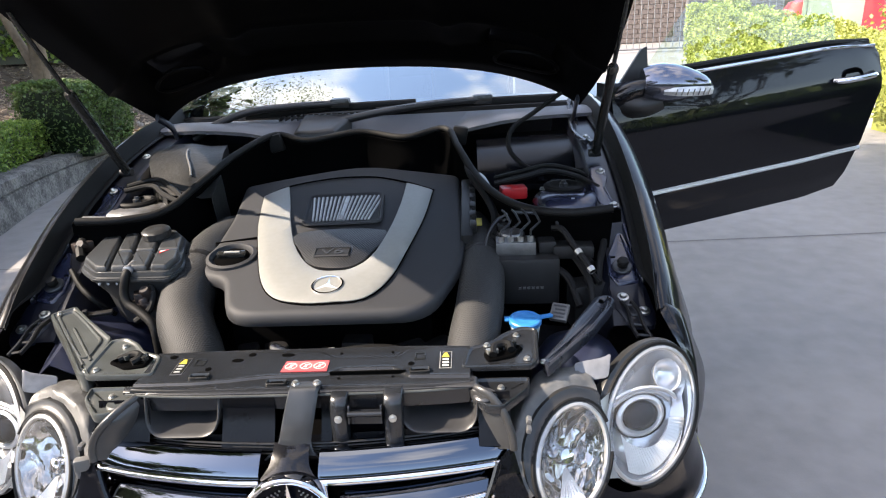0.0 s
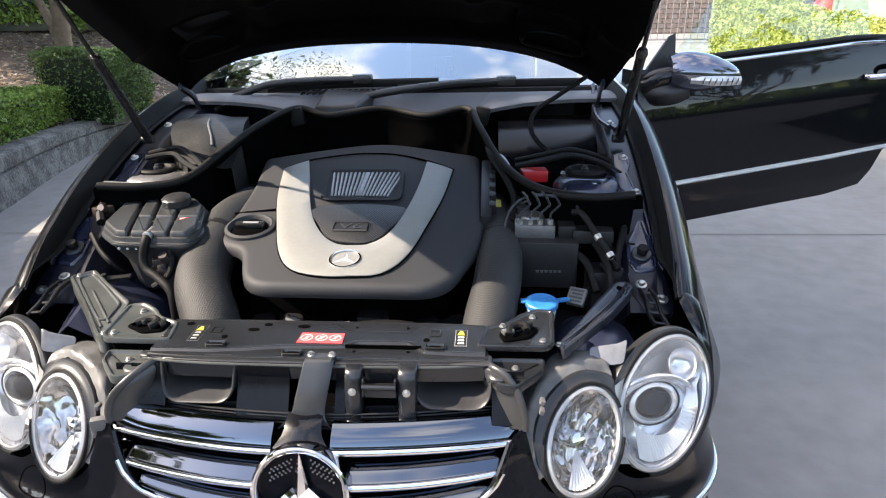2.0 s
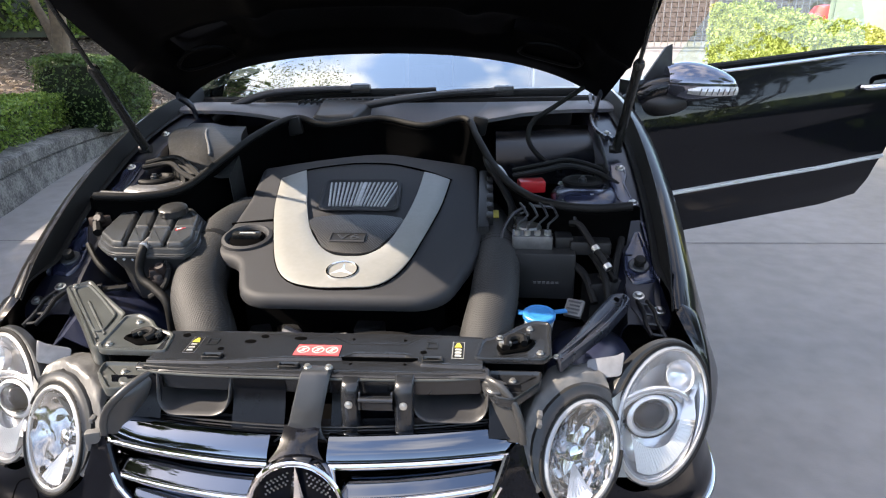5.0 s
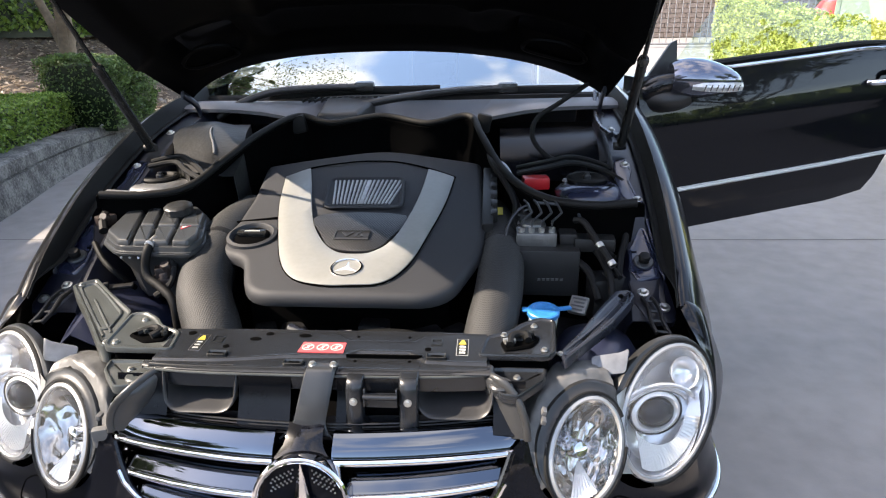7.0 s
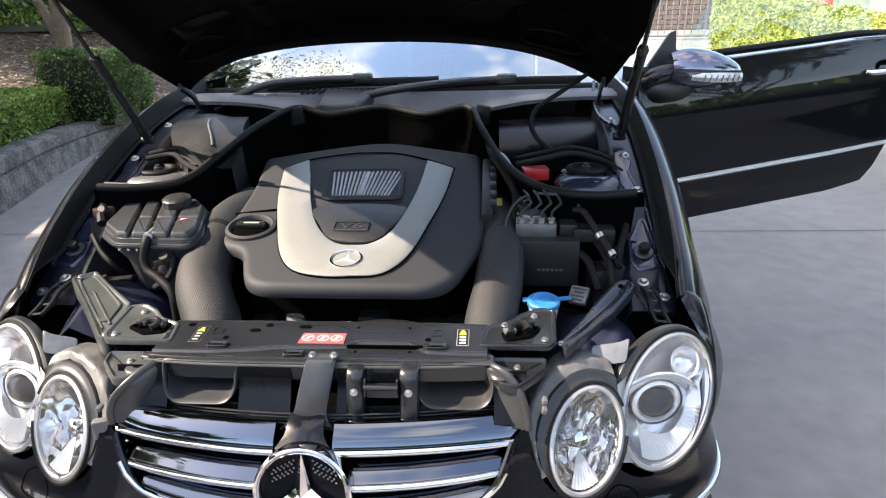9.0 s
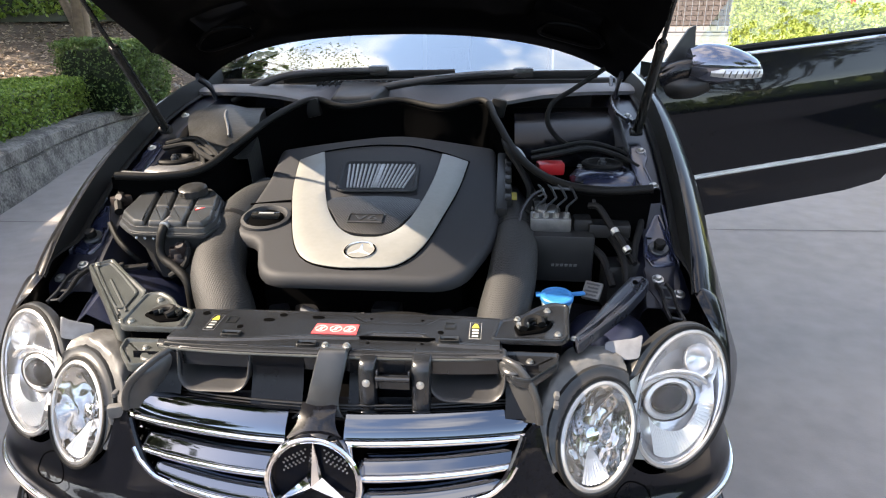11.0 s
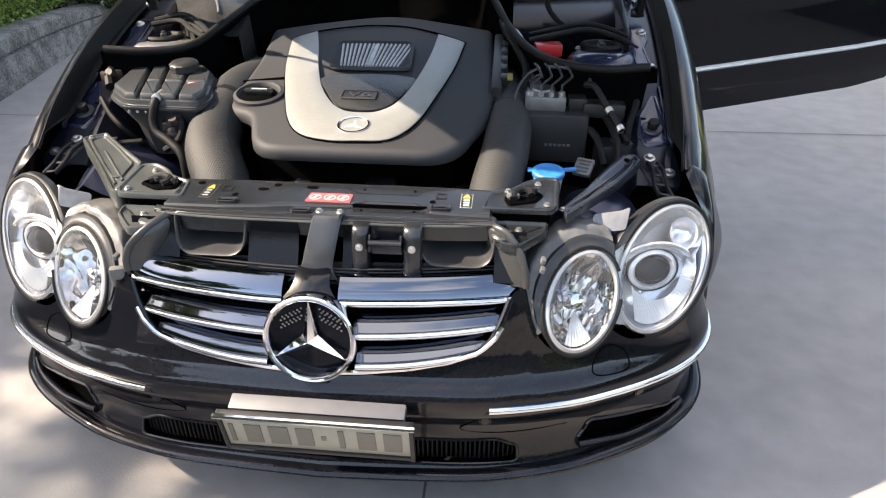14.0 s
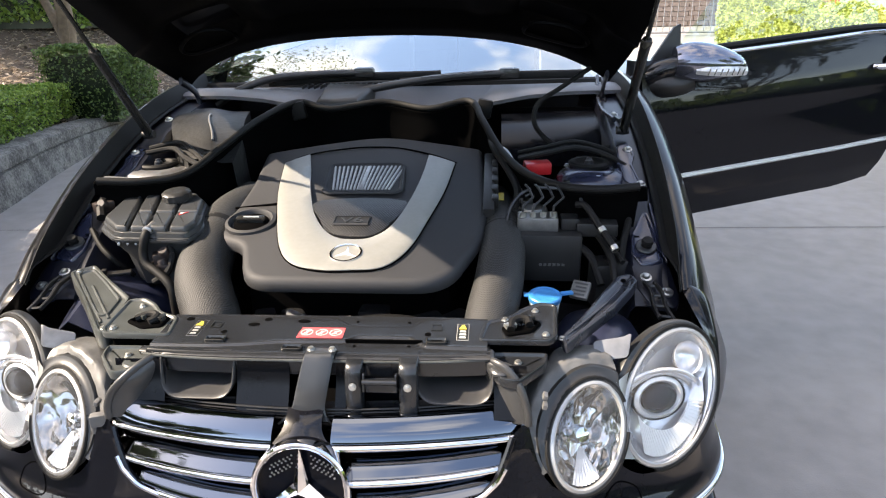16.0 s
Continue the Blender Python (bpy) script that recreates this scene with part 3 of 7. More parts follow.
        lathe(bm, [(0.0125, -0.006), (0.0125, 0.001), (0.0105, 0.0015), (0.0102, 0.0), (0.009, 0.0022), (0.003, 0.0025)], Matrix.Translation(q) @ Matrix.Rotation(radians(s * (8 if x < 0.5 else 32)), 4, "Z") @ Matrix.Rotation(radians(92), 4, "X"), 16)
        part("parking_sensor", bm, PAINT, bumper)
    bm = bmesh.new()
    tube(bm, [on_body(x, 0.297 - 0.02 * max(0.0, (x - 0.37) / 0.045)) for x in (0.0, 0.1, 0.2, 0.3, 0.37, 0.4, 0.415)] + [on_body(0.418, 0.255), on_body(0.412, 0.243)] + [on_body(x, 0.242) for x in (0.38, 0.3, 0.2, 0.1, 0.0)], 0.0036, 8, 3)
    part("slot_rim", bm, PAINT, bumper)
# fine bars in the long lower slot, and the lip
bm = bmesh.new()
box(bm, (0, 0, 0), (0.0042, 0.012, 0.062), None, 0.001, 1)
slat = part("grille_slat", bm, RUBBER, bumper)
slat.location = (-0.405, lerp_table(PLAN, 0.405) + 0.03, 0.27)
for i in range(1, 82):
    x = -0.405 + 0.01 * i
    shared("grille_slat", slat, Matrix.Translation((x, lerp_table(PLAN, abs(x)) + 0.03, 0.27)), bumper)
# near-black sheet standing in for the shade behind the slot
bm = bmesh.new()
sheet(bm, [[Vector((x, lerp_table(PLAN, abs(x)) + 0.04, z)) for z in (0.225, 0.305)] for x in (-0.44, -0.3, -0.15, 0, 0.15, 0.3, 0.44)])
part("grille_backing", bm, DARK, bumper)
bm = bmesh.new()
line = [(-p.x, p.y - 0.008, 0.222 + 0.03 * (p.x / 0.87) ** 2) for p in reversed(fine)] + [(p.x, p.y - 0.008, 0.222 + 0.03 * (p.x / 0.87) ** 2) for p in fine[1:]]
tube(bm, line[::4] + [line[-1]], 0.017, 10, 2, 0.6)
part("front_lip", bm, PAINT, bumper, "black spoiler lip")

# number plate, letters as plain bars
plate = part("number_plate", slab(bmesh.new(), [(-0.186, -0.047), (0.186, -0.047), (0.186, 0.05), (-0.186, 0.05)], [(0, -0.004), (0, 0.001), (0.002, 0.002)], m=Matrix.Translation((0.015, -0.052, 0.36)) @ Matrix.Rotation(radians(99), 4, "X")), PLATEM, car, "cream number plate in a black frame")
PM = Matrix.Translation((0.015, -0.052, 0.36)) @ Matrix.Rotation(radians(99), 4, "X")
bm = bmesh.new()
for c, sz in (((0, 0.053, 0), (0.386, 0.009, 0.014)), ((0, -0.05, 0), (0.386, 0.009, 0.014)), ((-0.19, 0, 0), (0.009, 0.115, 0.014)), ((0.19, 0, 0), (0.009, 0.115, 0.014))):
    box(bm, PM @ Vector(c), sz, PM.to_3x3(), 0.002)
part("plate_frame", bm, PLASTIC, plate, "black plate frame")
bm = bmesh.new()
tube(bm, [PM @ Vector((-0.198, 0.054, 0.008)), PM @ Vector((0.198, 0.054, 0.008))], 0.006, 8)
part("plate_rail", bm, CHROME, plate, "chrome rail along the plate's top")
for x, w in ((-0.172, 0.01), (-0.128, 0.034), (-0.076, 0.04), (-0.024, 0.034), (0.014, 0.01), (0.05, 0.012), (0.1, 0.036), (0.152, 0.036)):
    bm = bmesh.new()
    box(bm, PM @ Vector((x, -0.003, 0.003)), (w, 0.012 if x == 0.014 else 0.056, 0.003), PM.to_3x3(), 0.001)
    part("letter_bar", bm, PLATETXT, plate)
bm = bmesh.new()
box(bm, (0.015, -0.03, 0.413), (0.352, 0.034, 0.018), Matrix.Rotation(radians(20), 3, "X"), 0.005)
part("plate_bracket", bm, GREYPL, car, "grey plastic plate bracket")

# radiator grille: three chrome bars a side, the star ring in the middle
# backing coloured near black as the shade inside the opening
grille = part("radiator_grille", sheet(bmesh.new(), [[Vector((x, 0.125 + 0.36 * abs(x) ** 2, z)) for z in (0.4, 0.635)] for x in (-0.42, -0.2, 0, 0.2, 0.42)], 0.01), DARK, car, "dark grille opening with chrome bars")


def gy(x, z):
    return 0.045 + 0.36 * x * x + (z - 0.62) * 0.3


for s in (-1, 1):
    for z0, z1, xo, h in ((0.608, 0.611 if s < 0 else 0.602, 0.406, 0.042), (0.544, 0.552, 0.384, 0.029), (0.484, 0.506, 0.35, 0.027)):
        face, lip = [], []
        xi = 0.055 if z0 > 0.6 else 0.088
        for i in range(25):
            t = i / 24
            x = xi + (xo - xi) * t
            z = z0 + (z1 - z0) * t ** 2.2
            y = gy(x, z)
            end = 0.006 * max(0.0, (t - 0.94) / 0.06)
            rise = 0.013 * max(0.0, (t - 0.75) / 0.25) ** 1.4 if s < 0 and z0 > 0.6 else 0.0
            face.append([Vector((s * x, y + dy + end, z + dz + rise * min(1.0, max(0.0, (dz - 0.0125) / 0.02)))) for dy, dz in ((0.05, h + 0.001), (0.044, h + 0.004), (0.036, h + 0.0025), (0.027, h * 0.89), (0.0168, h * 0.7), (0.009, h * 0.5), (0.0052, 0.0125), (0.007, 0.0112))])
            lip.append([Vector((s * x, y + dy + end, z + dz)) for dy, dz in ((0.007, 0.0112), (0.002, 0.0105), (-0.002, 0.008), (-0.0035, 0.004), (-0.002, 0.0), (0.003, -0.003), (0.012, -0.005), (0.035, -0.007))])
        bm = bmesh.new()
        sheet(bm, face, 0.002)
        bar = part("grille_bar", bm, GRILLECHROME, grille, "chrome grille bar", smooth=60)
        bm = bmesh.new()
        sheet(bm, lip, 0.002)
        part("bar_lip", bm, CHROME, bar, "bright rounded lip", smooth=60)
bm = bmesh.new()
line = []
for i in range(-30, 31):
    x = 0.37 * i / 30
    z = top_edge(abs(x)) + 0.007
    line.append((x, lerp_table(PLAN, abs(x)) + lean(z) - 0.001, z))
tube(bm, line, 0.006, 8, 1)
part("grille_lower_rim", bm, CHROME, grille, "chrome lower rim")
for s in (-1, 1):
    bm = bmesh.new()
    side = [(0.34, 0.517), (0.357, 0.533), (0.37, 0.553), (0.383, 0.58), (0.397, 0.612)]
    tube(bm, [body_point(Vector((x, lerp_table(PLAN, x), 0)), z, s) + Vector((0, 0.002, 0)) for x, z in side], 0.007, 8, 4)
    part("grille_side_rim", bm, PAINT, grille)
SM = Matrix.Translation((0.004, 0.008, 0.552)) @ Matrix.Rotation(radians(78), 4, "X")
star = part("star_badge", lathe(bmesh.new(), [(0.08, -0.035), (0.09, -0.03), (0.092, -0.002), (0.0905, 0.004), (0.087, 0.0065), (0.084, 0.0055), (0.0825, 0.003), (0.0805, 0.005), (0.0785, 0.002), (0.077, -0.02)], SM, 48, (False, False)), CHROME, car, "large chrome three-pointed badge ring")
bm = bmesh.new()
lathe(bm, [(0.078, -0.018), (0.02, -0.015)], SM, 32)
part("badge_backing", bm, LENSDARK, star, "glossy black badge backing")
bm = bmesh.new()
for k in range(3):
    a = math.pi / 2 + k * 2 * math.pi / 3
    d, n = Vector((math.cos(a), math.sin(a), 0)), Vector((-math.sin(a), math.cos(a), 0))
    tip, c = d * 0.082, Vector((0, 0, 0.016))
    q = [c, n * 0.0145 + d * 0.0085 - Vector((0, 0, 0.005)), tip, -n * 0.0145 + d * 0.0085 - Vector((0, 0, 0.005))]
    v = [bm.verts.new(SM @ p) for p in q]
    bm.faces.new((v[0], v[1], v[2]))
    bm.faces.new((v[0], v[2], v[3]))
part("star", bm, CHROME, star, "chrome star", smooth=0)
for sx in (-1, 1):
    bm = bmesh.new()
    for r in range(4):
        for c in range(6):
            p = SM @ Vector((sx * (0.018 + 0.0075 * c + 0.0035 * (r % 2)), 0.058 - 0.0075 * r - 0.004 * c, -0.0135))
            if (SM.inverted() @ p).xy.length < 0.074:
                lathe(bm, [(0.0022, 0.0), (0.0016, 0.0014)], Matrix.Translation(p) @ SM.to_3x3().to_4x4(), 6)
    part("backing_mesh", bm, ALU, star, "fine bright mesh dots")
# painted collar over the badge
bm = bmesh.new()
rows = []
for z, w, y in ((0.66, 0.034, 0.09), (0.65, 0.034, 0.068), (0.636, 0.038, 0.05), (0.62, 0.052, 0.034)):
    rows.append([Vector((w * k, y + 0.012 * k * k, z)) for k in (-1, -0.6, -0.2, 0.2, 0.6, 1)])
dense = [spline(c, 4) for c in zip(*rows)]
sheet(bm, [list(q) for q in zip(*dense)])
part("badge_collar", bm, PAINT, grille, "glossy black collar over the badge")

# headlamps: twin ovals in one housing
for s in (-1, 1):
    flip = Matrix.Diagonal((s, 1, 1, 1))
    bm = bmesh.new()
    mats = []
    for c, u, v, a, b, (du, dv) in LAMPS:
        u, v = Vector(u), Vector(v)
        A, B = u * du + v * dv, u * -dv + v * du
        N = A.cross(B).normalized()
        if N.y > 0:
            N = -N
        mats.append((flip @ Matrix((A.to_4d(), B.to_4d(), N.to_4d(), Vector(c).to_4d())).transposed(), a, b))
    for M, a, b in mats:
        M[3][0] = M[3][1] = M[3][2] = 0
        M[3][3] = 1

    def oval(M, a, b, prof, bm, cap=(False, False), sides=40):
        skin(bm, [[M @ Vector(((a + d) * math.cos(2 * math.pi * k / sides), (b + d) * math.sin(2 * math.pi * k / sides), h)) for k in range(sides)] for d, h in prof], True, cap)

    for M, a, b in mats:
        oval(M, a, b, [(-0.004, -0.03), (0.007, -0.01), (0.009, 0.002), (0.004, 0.002)], bm)
    lamp = part("headlamp", bm, DUSTPL, car, "clear twin-oval headlamp in a grey housing")
    bm = bmesh.new()
    for M, a, b in mats:
        oval(M, a, b, [(0.008, -0.008), (0.008, 0.001), (0.005, 0.0035), (0.001, 0.0045), (-0.002, 0.0025), (-0.002, -0.004)], bm)
    part("lamp_rim", bm, SATIN, lamp, "bright rim round the lens")
    for i, (M, a, b) in enumerate(mats):
        bm = bmesh.new()
        oval(M, a, b, [(-0.002, 0.004), (-a * 0.15 if i else -0.02, 0.012), (-b * 0.5, 0.018), (-b * 0.8, 0.021)], bm, (False, True))
        part("lens", bm, GLASS, lamp, "clear lens").visible_shadow = False
        bm = bmesh.new()
        if i == 0:
            oval(M, a, b, [(0, 0.0), (-0.012, -0.012), (-0.03, -0.028), (-0.05, -0.035), (-b * 0.85, -0.04)], bm, (False, True))
        else:
            oval(M, a, b, [(-0.052 * q / 22, -0.05 * math.sin(math.pi / 2 * q / 22)) for q in range(23)], bm, (False, True), 84)
        for vtx in bm.verts:
            vtx.co += (M.to_3x3() @ Vector((0, 0, 1))) * (0.004 * noise.noise(vtx.co * 30) if i == 0 else 0.007 * noise.noise(Vector((vtx.co.x * 80, vtx.co.y * 80, vtx.co.z * 26))) + 0.006 * noise.noise(vtx.co * 40))
        part("reflector", bm, REFLECT if i == 0 else REFLDARK, lamp, "faceted mirror reflector", smooth=8 if i == 0 else 30)
    M, a, b = mats[0]
    c0 = lamp_axes(0)[0]
    u0, v0 = Vector(LAMPS[0][1]), Vector(LAMPS[0][2])
    n0 = u0.cross(v0).normalized()
    pc = c0 - u0 * 0.019 - v0 * 0.001 - n0 * 0.012
    P0 = flip @ Matrix((u0.to_4d(), v0.to_4d(), n0.to_4d(), pc.to_4d())).transposed()
    P0[3][0] = P0[3][1] = P0[3][2] = 0
    P0[3][3] = 1
    P0 = P0 @ Matrix.Rotation(radians(12), 4, "X") @ Matrix.Rotation(radians(-8), 4, "Y") @ Matrix.Diagonal((0.95, 0.74, 1, 1))
    bm = bmesh.new()
    lathe(bm, [(0.06, -0.035), (0.061, -0.012), (0.057, 0.0), (0.049, 0.004), (0.0425, -0.001), (0.0405, -0.012)], P0, 36, (False, False))
    part("projector_ring", bm, PALEPL, lamp, "pale ring of the projector lamp")
    bm = bmesh.new()
    lathe(bm, [(0.0625, -0.012), (0.0625, 0.0), (0.0605, 0.002), (0.059, 0.0)], P0, 40, (False, False))
    part("projector_collar", bm, PLASTIC, lamp, "black collar")
    bm = bmesh.new()
    lathe(bm, [(0.042, -0.008), (0.0405, 0.004), (0.031, 0.013), (0.016, 0.018), (0.002, 0.0195)], P0, 28)
    part("projector_lens", bm, LENSDARK, lamp, "dark round projector lens")
    for rr, hh in ((0.078, -0.004), (0.094, 0.0)):
        bm = bmesh.new()
        tube(bm, [P0 @ Vector((rr * math.cos(radians(q)), rr * 0.8 * math.sin(radians(q)), hh)) for q in range(20, 165, 12)], 0.005, 8, 2)
        part("reflector_step", bm, REFLECT, lamp)
    # indicator bulb cup in the outer oval, ribbed foot below the projector
    bm = bmesh.new()
    lathe(bm, [(0.034, 0.004), (0.03, -0.012), (0.018, -0.022), (0.008, -0.024)], M @ Matrix.Translation((0.088, 0.0, 0.0)), 24, (False, True))
    part("indicator_cup", bm, REFLECT, lamp)
    def foot_line(g):
        lo = lamp_rim(0, 232 + 52 * g, -0.013) + n0 * 0.0
        hi = pc + u0 * (0.064 * math.sin(1.25 * g)) - v0 * (0.062 * math.cos(1.25 * g)) + n0 * 0.006
        return lo, hi

    for k in range(26):
        lo, hi = foot_line((k - 12.5) / 13)
        bm = bmesh.new()
        tube(bm, [flip @ (lo + n0 * 0.001), flip @ ((lo + hi) / 2 + n0 * 0.001), flip @ (hi + n0 * 0.001)], 0.0009, 6, 2)
        part("flute", bm, PALEPL, lamp)
    bm = bmesh.new()
    rows = []
    for k in range(21):
        lo, hi = foot_line((k - 10) / 10)
        rows.append([flip @ (lo - n0 * 0.002), flip @ ((lo + hi) / 2), flip @ hi])
    sheet(bm, rows)
    part("reflector_foot", bm, PALEPL, lamp, "pale fluted reflector foot")
    bm = bmesh.new()
    rows = []
    for k in range(13):
        p, q = lamp_rim(1, -101 + 89 * k / 12, 0.004), lamp_rim(0, 175 - 90 * k / 12, 0.004)
        rows.append([flip @ v for v in (p, p.lerp(q, 0.3) + n0 * 0.002, p.lerp(q, 0.7) + n0 * 0.002, q)])
    sheet(bm, rows)
    part("bezel_bridge", bm, SATIN, lamp, "pale bezel joining the two ovals")
    M2 = mats[1][0]
    bm = bmesh.new()
    lathe(bm, [(0.018, -0.06), (0.018, -0.03), (0.014, -0.024), (0.004, -0.022)], M2, 16)
    part("bulb_cap", bm, CHROME, lamp, "mirror bulb cap")
    # smooth fan in the foot of the inner oval
    c1 = lamp_axes(1)[0]
    bm = bmesh.new()
    rows = []
    for k in range(15):
        lo = lamp_rim(1, 178 + 50 * k / 14, -0.006) - n0 * 0.004
        hi = c1 + (lamp_rim(1, 196 + 18 * k / 14, 0) - c1) * 0.25 - n0 * 0.034
        rows.append([flip @ (lo.lerp(hi, g) + n0 * (0.0025 if k % 2 else 0.0)) for g in (0, 0.33, 0.66, 1)])
    sheet(bm, rows)
    part("reflector_fan", bm, PALEPL, lamp, "pale fluted fan of the reflector", smooth=10)

# closing panel low behind each lamp
for s in (-1, 1):
    bm = bmesh.new()
    sheet(bm, [[Vector((s * x, y, z)) for y, z in ((0.22 + 0.45 * (x - 0.4), 0.53), (0.25 + 0.45 * (x - 0.4), 0.575), (0.45, 0.59), (0.8, 0.6))] for x in (0.4, 0.5, 0.6, 0.7, 0.78, 0.86)], 0.003)
    part("lamp_tray", bm, LINER, car, "black plastic tray behind the headlamp")

# wheel-arch liners
for s in (-1, 1):
    bm = bmesh.new()
    sheet(bm, [[Vector((s * x, 0.8 + 0.372 * math.cos(radians(a)), 0.312 + 0.372 * math.sin(radians(a)))) for x in (0.66, 0.75, 0.86)] for a in range(10, 171, 8)], 0.003)
    part("arch_liner", bm, RUBBER, car, "matt black wheel-arch liner")

# dark hood over the twin ovals, with a dusty shell and a clear tab behind it
def hood_line(g, back, s):
    pts = [(1, d, w) for d, w in ((150, 0.3), (125, 0.65), (100, 0.95), (75, 1.0), (50, 1.0), (25, 1.0), (0, 1.0))] + [None] + [(0, d, w) for d, w in ((108, 0.9), (88, 0.75), (68, 0.62), (48, 0.52), (28, 0.45), (8, 0.4), (-12, 0.35))]
    out = []
    for q in pts:
        if q is None:
            p = (lamp_rim(1, -38, 0.004) + lamp_rim(0, 122, 0.004)) / 2 + Vector((-0.1, 0.35, 0.93)) * (g * 1.9 - 0.004 if g < 0.034 else 0.0606 + (g - 0.034) * 0.35)
            w = 1.0
        else:
            w = q[2]
            p = lamp_rim(q[0], q[1], 0.008 + (g - 0.008) * w)
        out.append(Vector((p.x * s, p.y, p.z)) + Vector((-0.2 * s, 0.85, -0.2)) * back * w)
    return spline(out, 5)


for s in (-1, 1):
    bm = bmesh.new()
    sheet(bm, list(zip(*[hood_line(g, b, s) for g, b in ((0.009, 0.0), (0.011, -0.004), (0.015, -0.004), (0.018, 0.0), (0.022, 0.003), (0.029, 0.004), (0.033, 0.004), (0.036, 0.01), (0.037, 0.035))])), 0.002)
    hb = part("lamp_hood", bm, HOODPL, car, "black moulded hood over the twin headlamp")
    bm = bmesh.new()
    sheet(bm, [list(q) for q in list(zip(*[hood_line(g, b, s) for g, b in ((0.034, 0.01), (0.038, 0.011), (0.042, 0.012), (0.047, 0.013), (0.053, 0.015), (0.057, 0.022), (0.058, 0.07))]))[2:44]], 0.002)
    for vtx in bm.verts:
        vtx.co += Vector((0, 0.3, 1)) * (0.012 * abs(noise.noise(vtx.co * 30)) - 0.003 + 0.004 * noise.noise(vtx.co * 75))
    part("hood_shell", bm, SHELLPL, hb, "dusty grey plastic shell")
    bm = bmesh.new()
    m = Matrix.Translation((s * 0.58, 0.262, 0.706)) @ Matrix.Rotation(radians(s * -6), 4, "Y") @ Matrix.Rotation(radians(52), 4, "X")
    slab(bm, round_poly([(-0.036, -0.026), (0.03, -0.024), (0.044, 0.024), (0.026, 0.017), (-0.032, 0.014)] if s > 0 else [(-0.03, -0.024), (0.036, -0.026), (0.032, 0.014), (-0.026, 0.017), (-0.044, 0.024)], 0.008, 4), [(0, 0), (0, 0.0015), (0.001, 0.002)], lambda x, y: 0.004 * math.sin(x * 38 * s), m=m)
    part("lamp_tab", bm, TABPL, hb, "cloudy translucent plastic tab")

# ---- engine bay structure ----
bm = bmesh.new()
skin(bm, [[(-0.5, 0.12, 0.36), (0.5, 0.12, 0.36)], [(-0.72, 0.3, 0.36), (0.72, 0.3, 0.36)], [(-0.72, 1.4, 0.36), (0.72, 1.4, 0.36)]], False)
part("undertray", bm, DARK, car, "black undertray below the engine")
for s in (-1, 1):
    # inner wing: flange, wall and bolts
    bm = bmesh.new()
    rows = []
    for y, x, z in FEND:
        rows.append([Vector((s * a, y + 0.03, b)) for a, b in ((x - 0.012, z - 0.052), (x - 0.03, z - 0.055), (x - 0.088, z - 0.055), (x - 0.1, z - 0.07), (x - 0.112, z - 0.13), (x - 0.14, z - 0.2), (0.6, 0.5), (0.58, 0.36))])
    dense = [spline(col, 4) for col in zip(*rows)]
    sheet(bm, [list(r) for r in zip(*dense)], 0.003)
    iw = part("inner_wing", bm, BAYPAINT, car, "blue-black painted inner wing panel")

    def flange_z(x, y):
        return lerp_table([(q[0] + 0.03, q[2]) for q in FEND], y) - 0.055

    def on_flange(pts, prof, rad=0.008):
        return slab(bmesh.new(), round_poly(pts if s > 0 else [(-x - 0.018, y) for x, y in reversed(pts)], rad, 4), prof, flange_z)

    def fx(x):
        return x if s > 0 else -x - 0.018

    # foot plate with two washered bolts, raised plate with the rubber stop, long rear plate
    part("foot_plate", on_flange([(0.668, 0.535), (0.755, 0.535), (0.765, 0.455), (0.752, 0.432), (0.7, 0.44), (0.672, 0.48)], [(0, -0.01), (0, 0.001), (0.002, 0.003)]), BAYPAINT, iw)
    part("wing_bracket", on_flange([(0.681, 0.618), (0.718, 0.69), (0.733, 0.69), (0.742, 0.63), (0.745, 0.54), (0.692, 0.53), (0.674, 0.565)], [(0, -0.01), (0, 0.004), (0.002, 0.007), (0.006, 0.0075), (0.009, 0.005)]), BAYBLUE, iw, "raised blue-black mounting plate")
    part("plate_slot", on_flange([(0.685, 0.611), (0.7, 0.611), (0.7, 0.615), (0.685, 0.615)], [(0, 0.002), (0, 0.0062)], 0.001), DARK, iw)
    part("wing_rib", on_flange([(0.738, 0.72), (0.75, 0.715), (0.752, 0.62), (0.758, 0.55), (0.752, 0.535), (0.743, 0.56), (0.74, 0.63)], [(0, -0.006), (0, 0.008), (0.002, 0.011), (0.003, 0.0112)], 0.004), BAYBLUE, iw)
    part("rear_plate", on_flange([(0.697, 0.985), (0.735, 0.995), (0.742, 0.93), (0.728, 0.885), (0.735, 0.82), (0.748, 0.785), (0.72, 0.775), (0.695, 0.815), (0.688, 0.9)], [(0, -0.01), (0, 0.003), (0.002, 0.006), (0.005, 0.006), (0.007, 0.004)], 0.006), BAYBLUE, iw, "blue-black pressed reinforcement plate")
    for x, y in ((0.697, 0.503), (0.739, 0.469), (0.728, 0.965), (0.735, 0.8), (0.725, 1.2)):
        bm = bmesh.new()
        lathe(bm, [(0.0135, 0.0), (0.0135, 0.005), (0.0085, 0.006), (0.0085, 0.0075), (0.006, 0.012), (0.003, 0.0125)], Matrix.Translation((fx(x), y, flange_z(x, y))) @ Matrix.Rotation(radians(20), 4, "X"), 14)
        part("wing_bolt", bm, STEEL, iw, "zinc bolt with washer")
    m = Matrix.Translation((fx(0.711), 0.584, flange_z(0, 0.584))) @ Matrix.Rotation(radians(24), 4, "X")
    bm = bmesh.new()
    lathe(bm, [(0.0235, 0.004), (0.0245, 0.008), (0.022, 0.0105), (0.012, 0.0105)], m, 20, (True, False))
